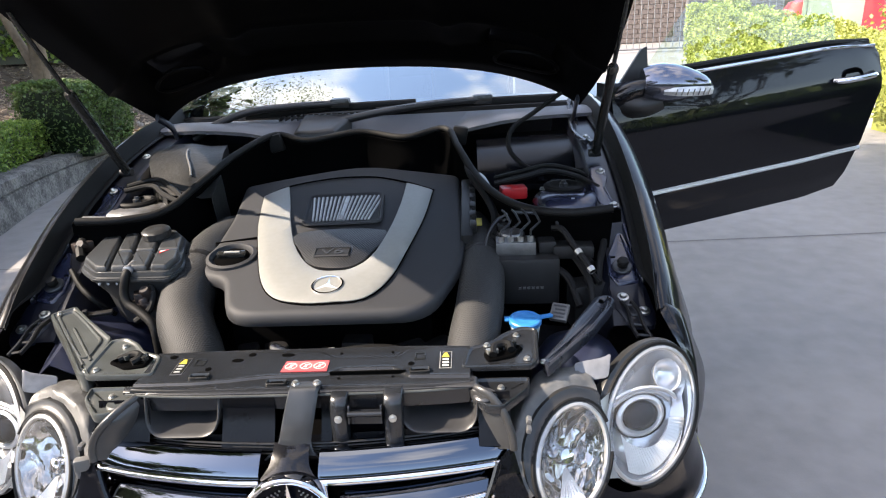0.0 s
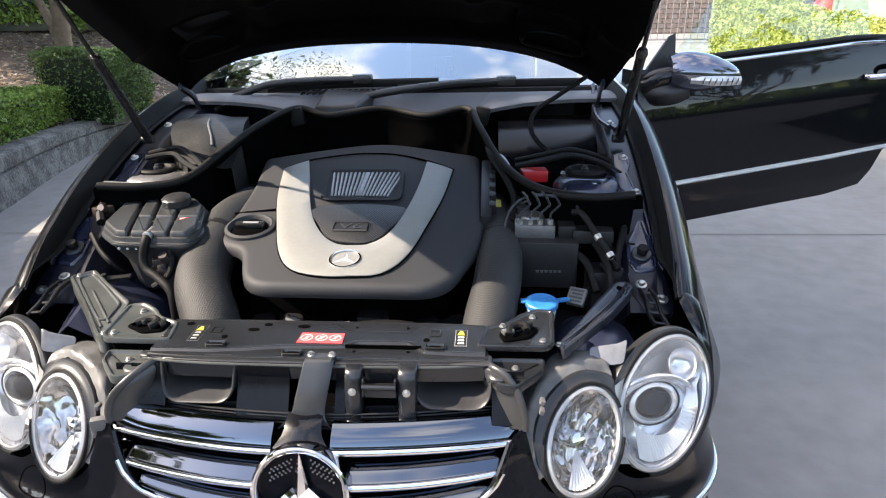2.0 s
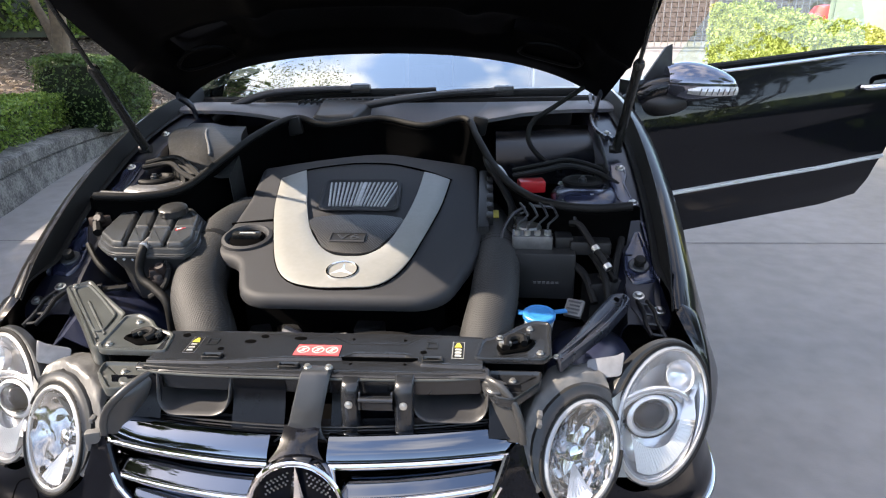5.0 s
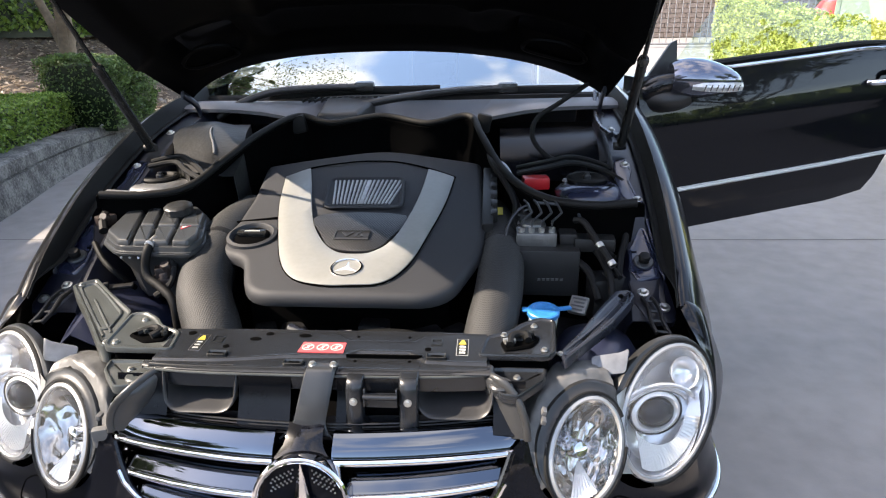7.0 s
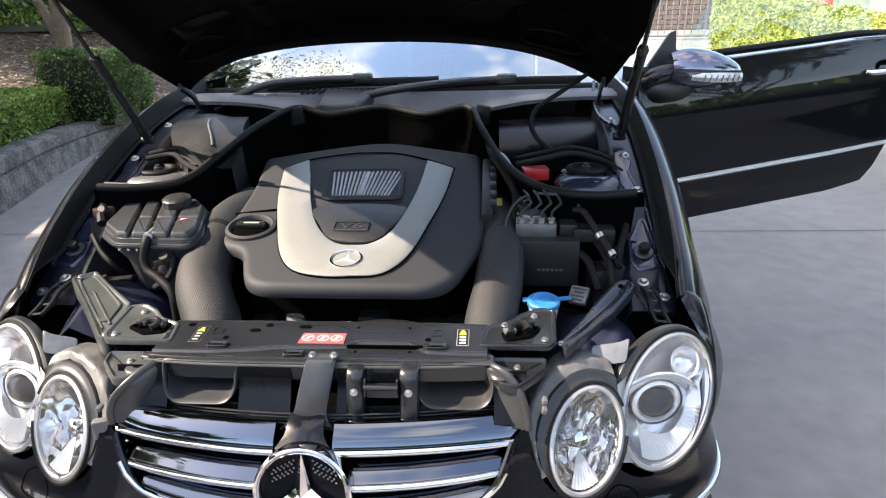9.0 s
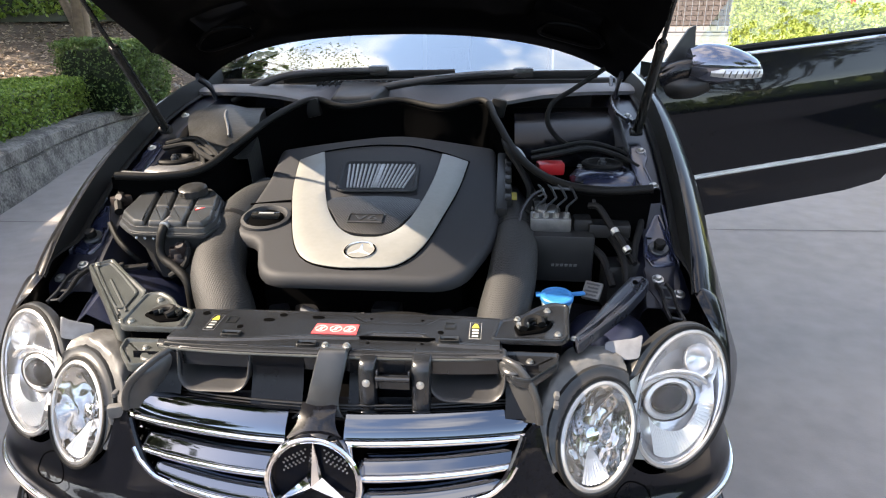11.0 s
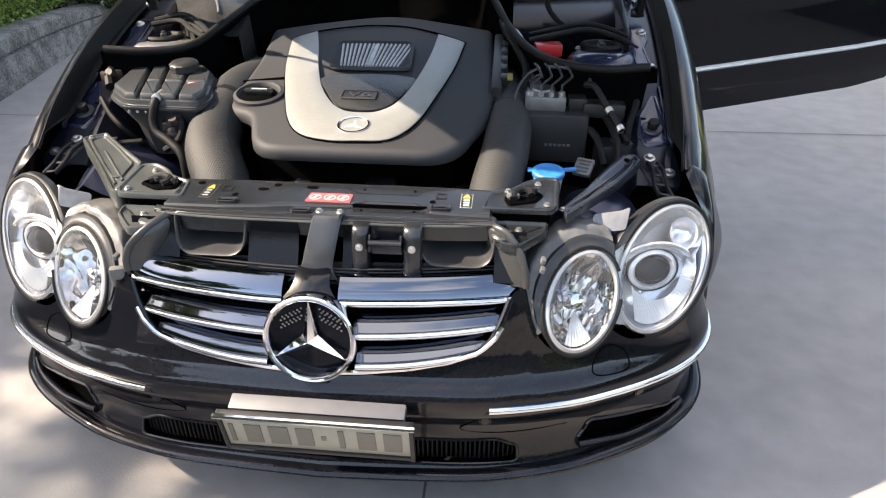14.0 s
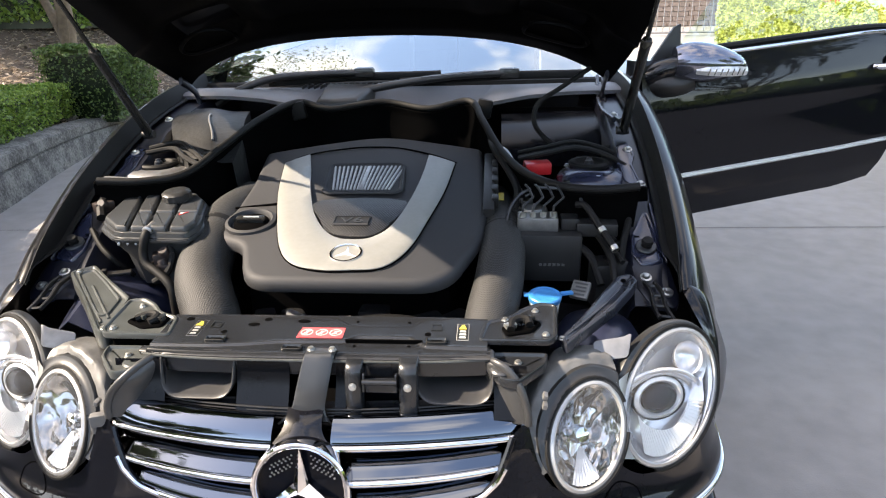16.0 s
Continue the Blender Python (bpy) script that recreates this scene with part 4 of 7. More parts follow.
    part("stop_washer", bm, STRUTPL, iw, "wide dark washer")
    bm = bmesh.new()
    lathe(bm, [(0.0125, 0.009), (0.012, 0.017), (0.0145, 0.022), (0.012, 0.029), (0.004, 0.031)], m, 16)
    part("rubber_stop", bm, RUBBER, iw, "black rubber buffer on a washer")

# lock carrier across the front
def carrier_z(x, y):
    return 0.742 + 0.03 * (y - 0.2)


# pressed terraces: a lower shelf in front, a lower strip along the rear
SHELF = [(-0.42, 0.176), (-0.204, 0.178), (-0.136, 0.185), (-0.069, 0.195), (0.06, 0.2), (0.079, 0.216), (0.184, 0.217), (0.217, 0.186), (0.268, 0.183), (0.42, 0.18)]
REAR = [(-0.42, 0.285), (-0.311, 0.292), (-0.195, 0.291), (-0.117, 0.285), (0.025, 0.28), (0.058, 0.256), (0.184, 0.256), (0.208, 0.281), (0.262, 0.293), (0.42, 0.285)]


def ease(t):
    t = min(1.0, max(0.0, t))
    return t * t * (3 - 2 * t)


bm = bmesh.new()
rows = []
for i in range(141):
    x = -0.325 + 0.66 * i / 140
    f = 0.15 + 0.025 * abs(x / 0.4) ** 5
    b = 0.3 - 0.026 * abs(x / 0.41) ** 6
    col = [Vector((x, f, 0.7)), Vector((x, f, 0.728))]
    for k in range(97):
        y = f + (b - f) * k / 96
        z = carrier_z(x, y) + 0.004
        ys, yr = lerp_table(SHELF, x), lerp_table(REAR, x)
        z -= 0.004 * (1 - ease((y - ys) / 0.008 + 0.5))
        z -= 0.0025 * ease((y - yr) / 0.008 + 0.5)
        z += 0.0022 * math.exp(-((y - ys) / 0.0032) ** 2) + 0.0016 * math.exp(-((y - yr) / 0.003) ** 2)
        z += 0.0025 * math.exp(-((y - f - 0.008) / 0.003) ** 2)
        col.append(Vector((x, y, z)))
    col += [Vector((x, b + 0.001, 0.73)), Vector((x, b + 0.001, 0.68))]
    rows.append(col)
sheet(bm, rows)
carrier = part("lock_carrier", bm, CARRIERPL, car, "black pressed steel lock carrier with stickers", smooth=60)
# hooded slots, square sinks, drain holes
for x, y, up in ((-0.2, 0.195, 0.004), (0.237, 0.199, 0.004), (-0.04, 0.174, 0.0)):
    bm = bmesh.new()
    slab(bm, round_poly([(x - 0.02, y - 0.009), (x + 0.02, y - 0.009), (x + 0.02, y + 0.009), (x - 0.02, y + 0.009)], 0.005, 3), [(0, up - 0.004), (0, up + 0.005), (0.002, up + 0.006), (0.005, up + 0.002), (0.006, up - 0.003)], carrier_z)
    sl = part("hooded_slot", bm, GLOSSPL, carrier)
    bm = bmesh.new()
    slab(bm, round_poly([(x - 0.011, y - 0.004), (x + 0.011, y - 0.004), (x + 0.011, y + 0.004), (x - 0.011, y + 0.004)], 0.003, 3), [(0, up - 0.002), (0, up + 0.003)], carrier_z)
    part("slot_hole", bm, DARK, carrier)
for x, y in ((-0.22, 0.251), (0.234, 0.253)):
    bm = bmesh.new()
    slab(bm, [(x - 0.011, y - 0.012), (x + 0.011, y - 0.012), (x + 0.011, y + 0.012), (x - 0.011, y + 0.012)], [(0, 0.002), (0, 0.0055), (0.003, 0.006), (0.0035, 0.002)], carrier_z)
    part("square_sink", bm, GLOSSPL, carrier)
for x, y, rx, ry, up in ((-0.286, 0.274, 0.008, 0.007, 0.004), (-0.143, 0.255, 0.012, 0.006, 0.004), (-0.119, 0.276, 0.008, 0.006, 0.004), (-0.042, 0.271, 0.013, 0.006, 0.004), (-0.194, 0.225, 0.006, 0.006, 0.004), (0.218, 0.227, 0.006, 0.006, 0.004), (0.079, 0.186, 0.003, 0.003, 0.0), (0.185, 0.188, 0.003, 0.003, 0.0), (0.176, 0.275, 0.003, 0.003, 0.0015), (0.069, 0.275, 0.003, 0.003, 0.0015)):
    bm = bmesh.new()
    slab(bm, [(x + rx * math.cos(a * math.pi / 8), y + ry * math.sin(a * math.pi / 8)) for a in range(16)], [(0, up - 0.002), (0, up + 0.0012)], carrier_z)
    part("drain_hole", bm, DARK, carrier)
part("red_sticker", slab(bmesh.new(), [(-0.041, 0.207), (0.051, 0.207), (0.05, 0.245), (-0.038, 0.245)], [(0, 0.003), (0, 0.0055)], carrier_z), REDLAB, carrier, "red warning sticker with white symbols")
for x in (-0.024, 0.006, 0.034):
    bm = bmesh.new()
    lathe(bm, [(0.0122, 0.0), (0.0122, 0.0008), (0.0108, 0.0008), (0.0108, 0)], Matrix.Translation((x, 0.226, carrier_z(0, 0.226) + 0.0055)), 20, (False, False))
    box(bm, (x, 0.226, carrier_z(0, 0.226) + 0.006), (0.02, 0.0014, 0.0006), Matrix.Rotation(radians(45), 3, "Z"))
    box(bm, (x, 0.226, carrier_z(0, 0.226) + 0.006), (0.0045, 0.011, 0.0006))
    tagged(part("warning_symbol", bm, WHITELAB, carrier, "white warning symbol"))
for x0 in (0.286, -0.255):
    bm = bmesh.new()
    slab(bm, [(x0 - 0.008, 0.246), (x0 + 0.008, 0.246), (x0 + 0.003, 0.262), (x0 - 0.002, 0.262)], [(0, 0.005), (0, 0.0062)], carrier_z)
    part("yellow_sticker", bm, YELLAB, carrier, "yellow warning sticker")
    bm = bmesh.new()
    slab(bm, [(x0 - 0.0115, 0.207), (x0 + 0.0125, 0.207), (x0 + 0.0125, 0.268), (x0 - 0.0115, 0.268)], [(0, 0.003), (0, 0.0047)], carrier_z)
    sticker = part("symbol_sticker", bm, BRACKET if x0 > 0 else GREYPL, carrier, "dark sticker with pale symbols and border")
    bm = bmesh.new()
    slab(bm, [(x0 - 0.0102, 0.2085), (x0 + 0.0112, 0.2085), (x0 + 0.0112, 0.2665), (x0 - 0.0102, 0.2665)], [(0, 0.0047), (0, 0.0052)], carrier_z)
    part("sticker_field", bm, GLOSSPL, sticker, "dark field of the sticker")
    for dy in (0.213, 0.224, 0.235):
        bm = bmesh.new()
        slab(bm, [(x0 - 0.006, dy), (x0 + 0.007, dy), (x0 + 0.006, dy + 0.005), (x0 - 0.005, dy + 0.005)], [(0, 0.0055), (0, 0.0065)], carrier_z)
        part("symbol_bar", bm, WHITELAB if x0 > 0 else BRACKET, carrier)
# turned-down front flange with a bead in the lighter sunlit paint
bm = bmesh.new()
sheet(bm, [[Vector((x, y + 0.018 * (x / 0.35) ** 4, z)) for y, z in ((0.158, 0.7425), (0.15, 0.7412), (0.1455, 0.738), (0.145, 0.732))] for x in [-0.34 + 0.68 * k / 20 for k in range(21)]], 0.002)
part("carrier_flange", bm, CARRIERPL, carrier)
bm = bmesh.new()
tube(bm, [(x, 0.1445 + 0.018 * (x / 0.35) ** 4, 0.7335) for x in [-0.335 + 0.67 * k / 12 for k in range(13)]], 0.003, 8, 2)
part("flange_bead", bm, PRESSED, carrier)
# side arms of the carrier, out to the inner wings
for s in (-1, 1):
    bm = bmesh.new()
    e = 0.008

    def outline(pts, rad):
        return round_poly([(e + s * (x + e), y) for x, y in pts], rad, 4)
    pts = [(0.465, 0.352), (0.43, 0.362), (0.388, 0.333), (0.362, 0.3), (0.314, 0.28), (0.3, 0.206), (0.437, 0.206), (0.455, 0.225)]
    slab(bm, outline(pts, 0.014), [(0.003, -0.006), (0, -0.004), (0, 0.004), (0.002, 0.0075), (0.006, 0.0075), (0.009, 0.004), (0.012, 0.0035)], carrier_z)
    # left end takes the sunlit copy of the paint, right the dark one
    arm = part("carrier_end", bm, PRESSED if s < 0 else CARRIERPL, car, "pressed steel end of the lock carrier")
    # near-black box added to paint the shaded gap below the plate
    bm = bmesh.new()
    slab(bm, outline(pts, 0.014), [(0.016, -0.06), (0.014, -0.004)], carrier_z)
    part("carrier_shade_box", bm, DARK, arm, "dark box added as shade under the end plate")
    bm = bmesh.new()
    pts = [(0.437, 0.21), (0.325, 0.21), (0.312, 0.168), (0.345, 0.12), (0.378, 0.114), (0.43, 0.172)]
    slab(bm, outline(pts, 0.012), [(0, -0.038), (0, -0.024), (0.002, -0.0205), (0.005, -0.0205), (0.008, -0.026), (0.012, -0.0265)], carrier_z)
    part("carrier_step", bm, PRESSED if s < 0 else CARRIERPL, arm)
    m = Matrix.Translation((e + s * (0.392 if s > 0 else 0.378), 0.262, 0.7495)) @ Matrix.Rotation(radians(s * 24), 4, "Z")
    # hollow drawn as a near-black plate, its shade in the colour
    bm = bmesh.new()
    slab(bm, round_poly([(-0.042, -0.024), (0.012, -0.03), (0.045, -0.006), (0.03, 0.03), (-0.004, 0.028), (-0.038, 0.01)], 0.008, 3), [(0, -0.004), (0, 0.0), (0.003, 0.003), (0.006, 0.003), (0.008, -0.002)], m=m)
    part("catch_hollow", bm, DARK, arm, "dark hollow for the bonnet catch")
    bm = bmesh.new()
    tube(bm, [m @ Vector(q) for q in ((-0.026, -0.012, 0.004), (-0.012, 0.01, 0.008), (0.006, 0.014, 0.009), (0.018, 0.004, 0.009), (0.014, -0.012, 0.006))], 0.008, 8, 5)
    part("catch_claw", bm, RUBBER, arm, "black catch claw")
    bm = bmesh.new()
    box(bm, m @ Vector((0.022, 0.008, 0.007)), (0.026, 0.012, 0.012), m.to_3x3(), 0.002)
    part("catch_lever", bm, GLOSSPL, arm)
    bm = bmesh.new()
    box(bm, m @ Vector((-0.022, 0.0, 0.006)), (0.024, 0.014, 0.01), m.to_3x3(), 0.002)
    part("catch_lever", bm, STEEL if s > 0 else PRESSED, arm)
    for dx, dy, dz in ((0.44, 0.232, 0.004), (0.362, 0.285, 0.005), (0.425, 0.325, 0.004), (0.385, 0.18, -0.026)):
        bm = bmesh.new()
        bolt(bm, (e + s * dx, dy, carrier_z(0, dy) + dz), 0.0052)
        part("hex_bolt", bm, STEEL, arm, "zinc hexagon bolt")
    bm = bmesh.new()
    lathe(bm, [(0.023, 0), (0.023, 0.005), (0.02, 0.008), (0.008, 0.008), (0.006, 0.005)], Matrix.Translation((e + s * 0.354, 0.15, 0.716)), 18)
    part("round_plug", bm, PRESSED if s < 0 else STRUTPL, arm)
    # diagonal brace to the inner wing: a pressed tray with a sunk panel
    def brace_z(x, y):
        return (0.739 if s < 0 else 0.735) + 0.1 * (y - 0.25)
    bm = bmesh.new()
    # left brace in the sunlit paint copy, right brace in the dark one
    if s < 0:
        out = round_poly([(-0.676, 0.468), (-0.63, 0.504), (-0.56, 0.44), (-0.463, 0.358), (-0.448, 0.222), (-0.47, 0.228), (-0.58, 0.36)], 0.012, 4)
        sunk = round_poly([(-0.648, 0.462), (-0.624, 0.482), (-0.56, 0.424), (-0.487, 0.352), (-0.482, 0.288), (-0.5, 0.29), (-0.59, 0.388)], 0.012, 4)
        ma = PRESSED
    else:
        out = round_poly([(0.478, 0.24), (0.486, 0.21), (0.6, 0.345), (0.652, 0.425), (0.67, 0.462), (0.658, 0.488), (0.628, 0.48), (0.58, 0.405), (0.526, 0.31)], 0.011, 4)
        ma = BRACEDARK
    slab(bm, out, [(0, -0.035 if s < 0 else -0.014), (0, 0.003), (0.002, 0.0065), (0.006, 0.0065), (0.009, 0.0025), (0.011, 0.002)], brace_z)
    db = part("diagonal_brace", bm, ma, car, "pressed steel diagonal brace")
    if s < 0:
        bm = bmesh.new()
        slab(bm, sunk, [(-0.004, 0.001), (-0.003, 0.006), (0.0, 0.0065), (0.002, 0.004), (0.003, 0.0025)], brace_z)
        part("sunk_panel", bm, PRESSED, db, "dark sunk panel")
    else:
        bm = bmesh.new()
        slab(bm, [(0.638 + 0.006 * math.cos(a * math.pi / 8), 0.462 + 0.009 * math.sin(a * math.pi / 8)) for a in range(16)], [(0, 0.0), (0, 0.0032)], brace_z)
        part("brace_hole", bm, DARK, db)
    bm = bmesh.new()
    if s < 0:
        lines = [[(-0.478, 0.262), (-0.53, 0.322), (-0.59, 0.392), (-0.645, 0.456)], [(-0.47, 0.278), (-0.52, 0.336), (-0.58, 0.406)]]
    else:
        lines = [[(0.492, 0.232), (0.54, 0.288), (0.59, 0.35), (0.638, 0.422), (0.652, 0.458)], [(0.49, 0.248), (0.536, 0.304), (0.58, 0.36), (0.626, 0.43)]]
    for q in lines:
        tube(bm, [(x, y, brace_z(x, y) + 0.003) for x, y in q], 0.003, 8, 4)
    part("brace_bead", bm, ma, db)
    for p in ((0.655, 0.475), (0.46, 0.24)) if s < 0 else ((0.48, 0.236),):
        bm = bmesh.new()
        bolt(bm, (s * p[0], p[1], brace_z(0, p[1]) + 0.003), 0.0048)
        part("brace_bolt", bm, STEEL, db)

# ducts, centre strut and latch frame between carrier and grille
def shroud_y(z):
    return 0.096 + (z - 0.64) * 0.42


for cx, w in ((-0.22, 0.073), (0.275, 0.073)):
    bm = bmesh.new()
    mouth = round_poly([(-w * 0.94, 0.661, 0.05), (w * 0.94, 0.661, 0.05), (w, 0.738, 0.01), (-w, 0.738, 0.01)], 0.03, 8)

    def ring(d, back, up=0.0):
        return [Vector((cx + p.x, shroud_y(p.y) + 0.018 + back, p.y + up)) for p in inset_loop(mouth, d)]
    skin(bm, [ring(-0.003, 0.03), ring(-0.003, 0.002), ring(-0.002, -0.002), ring(0.0, -0.003), ring(0.002, -0.001), ring(0.003, 0.008), ring(0.008, 0.06, 0.004), ring(0.012, 0.13, 0.01)], True, (False, True))
    part("intake_duct", bm, DUCTPL, car, "black plastic air intake scoop")
for x0, x1 in ((-0.385, -0.284), (-0.142, -0.04), (0.05, 0.07), (0.348, 0.408)):
    bm = bmesh.new()
    rows = [[Vector((x0 + (x1 - x0) * k / 4, shroud_y(z) + 0.012 + 0.01 * math.sin((z - 0.64) * 30), z)) for k in range(5)] for z in (0.638, 0.655, 0.675, 0.69, 0.705, 0.718, 0.728)]
    sheet(bm, rows)
    part("shroud_panel", bm, SHROUDPL, car, "glossy black shroud panel")
bm = bmesh.new()
sheet(bm, [[Vector((x, shroud_y(z) + 0.03 + 0.3 * x * x, z)) for x in (-0.4, -0.3, -0.2, 0, 0.2, 0.3, 0.41)] for z in (0.652, 0.638, 0.6)])
part("radiator_shroud", bm, SHROUDPL, car, "black radiator shroud panel")
# near-black sheet for the shade behind the catch
bm = bmesh.new()
sheet(bm, [[Vector((x, 0.2, z)) for x in (0.06, 0.14, 0.21)] for z in (0.75, 0.6)], 0.003)
part("catch_backing", bm, DARK, car)
for k in range(4):
    bm = bmesh.new()
    tube(bm, [(x, 0.108 + 0.32 * x * x, 0.63 + 0.007 * k) for x in (-0.37, -0.2, 0.0, 0.2, 0.39)], 0.0022, 6, 4)
    part("radiator_fin", bm, PLASTIC, car)
for s in (-1, 1):
    bm = bmesh.new()
    if s > 0:
        pts = [(0.34, 0.164, 0.73), (0.353, 0.147, 0.734), (0.371, 0.134, 0.729), (0.394, 0.12, 0.702), (0.408, 0.106, 0.663), (0.411, 0.1, 0.634)]
    else:
        pts = [(-0.302, 0.172, 0.729), (-0.325, 0.138, 0.724), (-0.352, 0.11, 0.706), (-0.374, 0.102, 0.682), (-0.384, 0.096, 0.656), (-0.384, 0.092, 0.632)]
    tube(bm, pts, lambda t: 0.007 - 0.001 * t, 12, 5, 1.3)
    sw = part("shroud_lip", bm, LIPPL, car, "rounded dark plastic lip of the shroud")
    bm = bmesh.new()
    edge = spline(pts, 6)
    sheet(bm, [[q + Vector((-s * a, b, c)) * min(1.0, 0.15 + 1.6 * k / len(edge)) for a, b, c in ((0, 0, 0), (0.012, 0.001, 0.001), (0.028, 0.008, -0.003), (0.046, 0.024, -0.012), (0.058, 0.05, -0.02))] for k, q in enumerate(edge)], 0.003)
    part("shroud_wing", bm, LIPPL, sw, "broad curved side of the shroud")
    bm = bmesh.new()
    for z, dy in ((0.69, 0.0), (0.668, 0.002)) if s > 0 else ((0.652, 0.0),):
        box(bm, (0.012 + s * 0.428, 0.112 + dy, z), (0.009, 0.016, 0.01), Matrix.Rotation(0.3, 3, "Y"), 0.002)
    part("edge_clip", bm, LAMPPL, car, "pale plastic edge clip")
bm = bmesh.new()
box(bm, (-0.412, 0.098, 0.622), (0.03, 0.018, 0.026), Matrix.Rotation(radians(18), 3, "Z"), 0.005)
box(bm, (-0.424, 0.1, 0.605), (0.012, 0.016, 0.03), None, 0.004)
part("corner_clip", bm, LAMPPL, car, "pale plastic clip at the grille's corner")
bm = bmesh.new()
rows = []
for y, z, w in ((0.168, 0.745, 0.029), (0.15, 0.748, 0.029), (0.135, 0.742, 0.029), (0.11, 0.695, 0.03), (0.1, 0.666, 0.031), (0.094, 0.65, 0.038), (0.088, 0.636, 0.053)):
    rows.append([Vector((0.022 - (0.752 - z) * 0.2 + w * k, y, z + (0.003 if abs(k) < 0.9 else -0.004))) for k in (-1, -0.85, 0, 0.85, 1)])
dense = [spline(c, 4) for c in zip(*rows)]
sheet(bm, [list(r) for r in zip(*dense)], 0.004)
cs = part("centre_strut", bm, STRUTPL, car, "dark grey steel strut down to the grille")
for x in (0.003, 0.044):
    bm = bmesh.new()
    bolt(bm, (x, 0.157, 0.75), 0.0055)
    part("strut_bolt", bm, STEEL, cs)
lf = part("latch_frame", box(bmesh.new(), (0.14, 0.165, 0.68), (0.12, 0.01, 0.1), None, 0.003), SHROUDPL, car, "black bonnet catch frame")
for x in (0.088, 0.19):
    bm = bmesh.new()
    path = spline([(0.17, 0.736, 0), (0.145, 0.739, 0), (0.124, 0.73, 0), (0.115, 0.705, 0), (0.111, 0.67, 0), (0.107, 0.635, 0)], 5)
    sheet(bm, [[Vector((x + dx, p.x + dy, p.y)) for dx, dy in ((-0.0165, 0.022), (-0.016, 0.006), (-0.013, 0.001), (0.0, 0.0), (0.013, 0.001), (0.016, 0.006), (0.0165, 0.022))] for p in path], 0.002)
    part("catch_bracket", bm, CARRIERPL, lf, "glossy black catch bracket", smooth=60)
    bm = bmesh.new()
    bolt(bm, (x, 0.112, 0.7), 0.0052, Matrix.Rotation(radians(80), 4, "X"))
    part("catch_bolt", bm, STEEL, lf)
for x in (0.109, 0.169):
    bm = bmesh.new()
    slab(bm, round_poly([(-0.014, -0.016), (0.012, -0.014), (0.014, 0.012), (-0.004, 0.02)], 0.005, 3), [(0, -0.0015), (0, 0.0015)], m=Matrix.Translation((x, 0.118, 0.708)) @ Matrix.Rotation(radians(90), 4, "Y") @ Matrix.Rotation(radians(90), 4, "Z"))
    part("catch_tab", bm, CARRIERPL, lf)
bm = bmesh.new()
tube(bm, [(0.107, 0.11, 0.712), (0.171, 0.11, 0.712)], 0.0055, 10, 2)
part("catch_bar", bm, CARRIERPL, lf)
bm = bmesh.new()
box(bm, (0.139, 0.128, 0.694), (0.06, 0.004, 0.028), Matrix.Rotation(radians(-14), 3, "X"), 0.0015)
part("catch_plate", bm, CARRIERPL, lf)

# ---- engine ----
def cover_z(x, y):
    return 0.818 + 0.18 * (y - 0.461) - 0.12 * x * x


COV = [(-0.205, 0.366, 0.07), (0.245, 0.366, 0.08), (0.318, 0.56, 0.05), (0.33, 0.7, 0.05), (0.318, 0.92, 0.05), (0.312, 1.088, 0.022), (0.17, 1.12, 0.1), (0.0, 1.17, 0.1), (-0.2, 1.12, 0.1), (-0.375, 1.08, 0.022), (-0.345, 0.86, 0.03), (-0.342, 0.7, 0.02), (-0.36, 0.65, 0.05), (-0.335, 0.56, 0.05), (-0.262, 0.53, 0.04)]
bm = bmesh.new()
slab(bm, round_poly(COV, 0.04, 6), [(0.012, -0.034), (0.002, -0.032), (0.0, -0.028), (0.0, -0.014), (0.003, -0.006), (0.009, -0.001), (0.018, 0.0)], cover_z, bottom=False)
cover = part("engine_cover", bm, COVERPL, car, "dark grey plastic engine cover with silver trim")
bm = bmesh.new()
out = [(-0.285, 0.975), (-0.252, 0.8), (-0.21, 0.65), (-0.16, 0.5), (-0.11, 0.425), (-0.04, 0.398), (0.03, 0.398), (0.1, 0.412), (0.15, 0.49), (0.185, 0.64), (0.215, 0.8), (0.232, 0.965)]
inn = [(0.15, 1.015), (0.143, 0.87), (0.125, 0.72), (0.095, 0.59), (0.055, 0.535), (0.015, 0.525), (-0.03, 0.533), (-0.075, 0.58), (-0.12, 0.67), (-0.16, 0.8), (-0.19, 0.92), (-0.22, 1.03)]
lo = spline([(x, y, 0) for x, y in out], 6)
li = spline([(x, y, 0) for x, y in reversed(inn)], 6)
rows = []
for a, b in zip(lo, li):
    rows.append([Vector((q.x, q.y, cover_z(q.x, q.y) + h)) for q, h in ((a, -0.004), (a, 0.003), (a.lerp(b, 0.02), 0.0045), (a.lerp(b, 0.35), 0.0055), (a.lerp(b, 0.65), 0.0055), (a.lerp(b, 0.98), 0.0045), (b, 0.003), (b, -0.004))])
skin(bm, rows, False)
part("silver_trim", bm, SILVER, cover, "satin silver V-shaped trim")
bm = bmesh.new()
ring = spline([(-0.285, 0.985, 0), (-0.22, 1.042, 0), (-0.1, 1.075, 0), (-0.03, 1.08, 0), (0.05, 1.072, 0), (0.15, 1.03, 0), (0.235, 0.975, 0)], 5)
tube(bm, [Vector((p.x, p.y, cover_z(p.x, p.y) - 0.001)) for p in ring], 0.0026, 6, 1)
tube(bm, [Vector((p.x, p.y, cover_z(p.x, p.y) - 0.001)) for p in inset_loop(lo, 0.0)[::2]], 0.0026, 6, 1)
part("trim_groove", bm, DARK, cover, "dark groove round the trim")
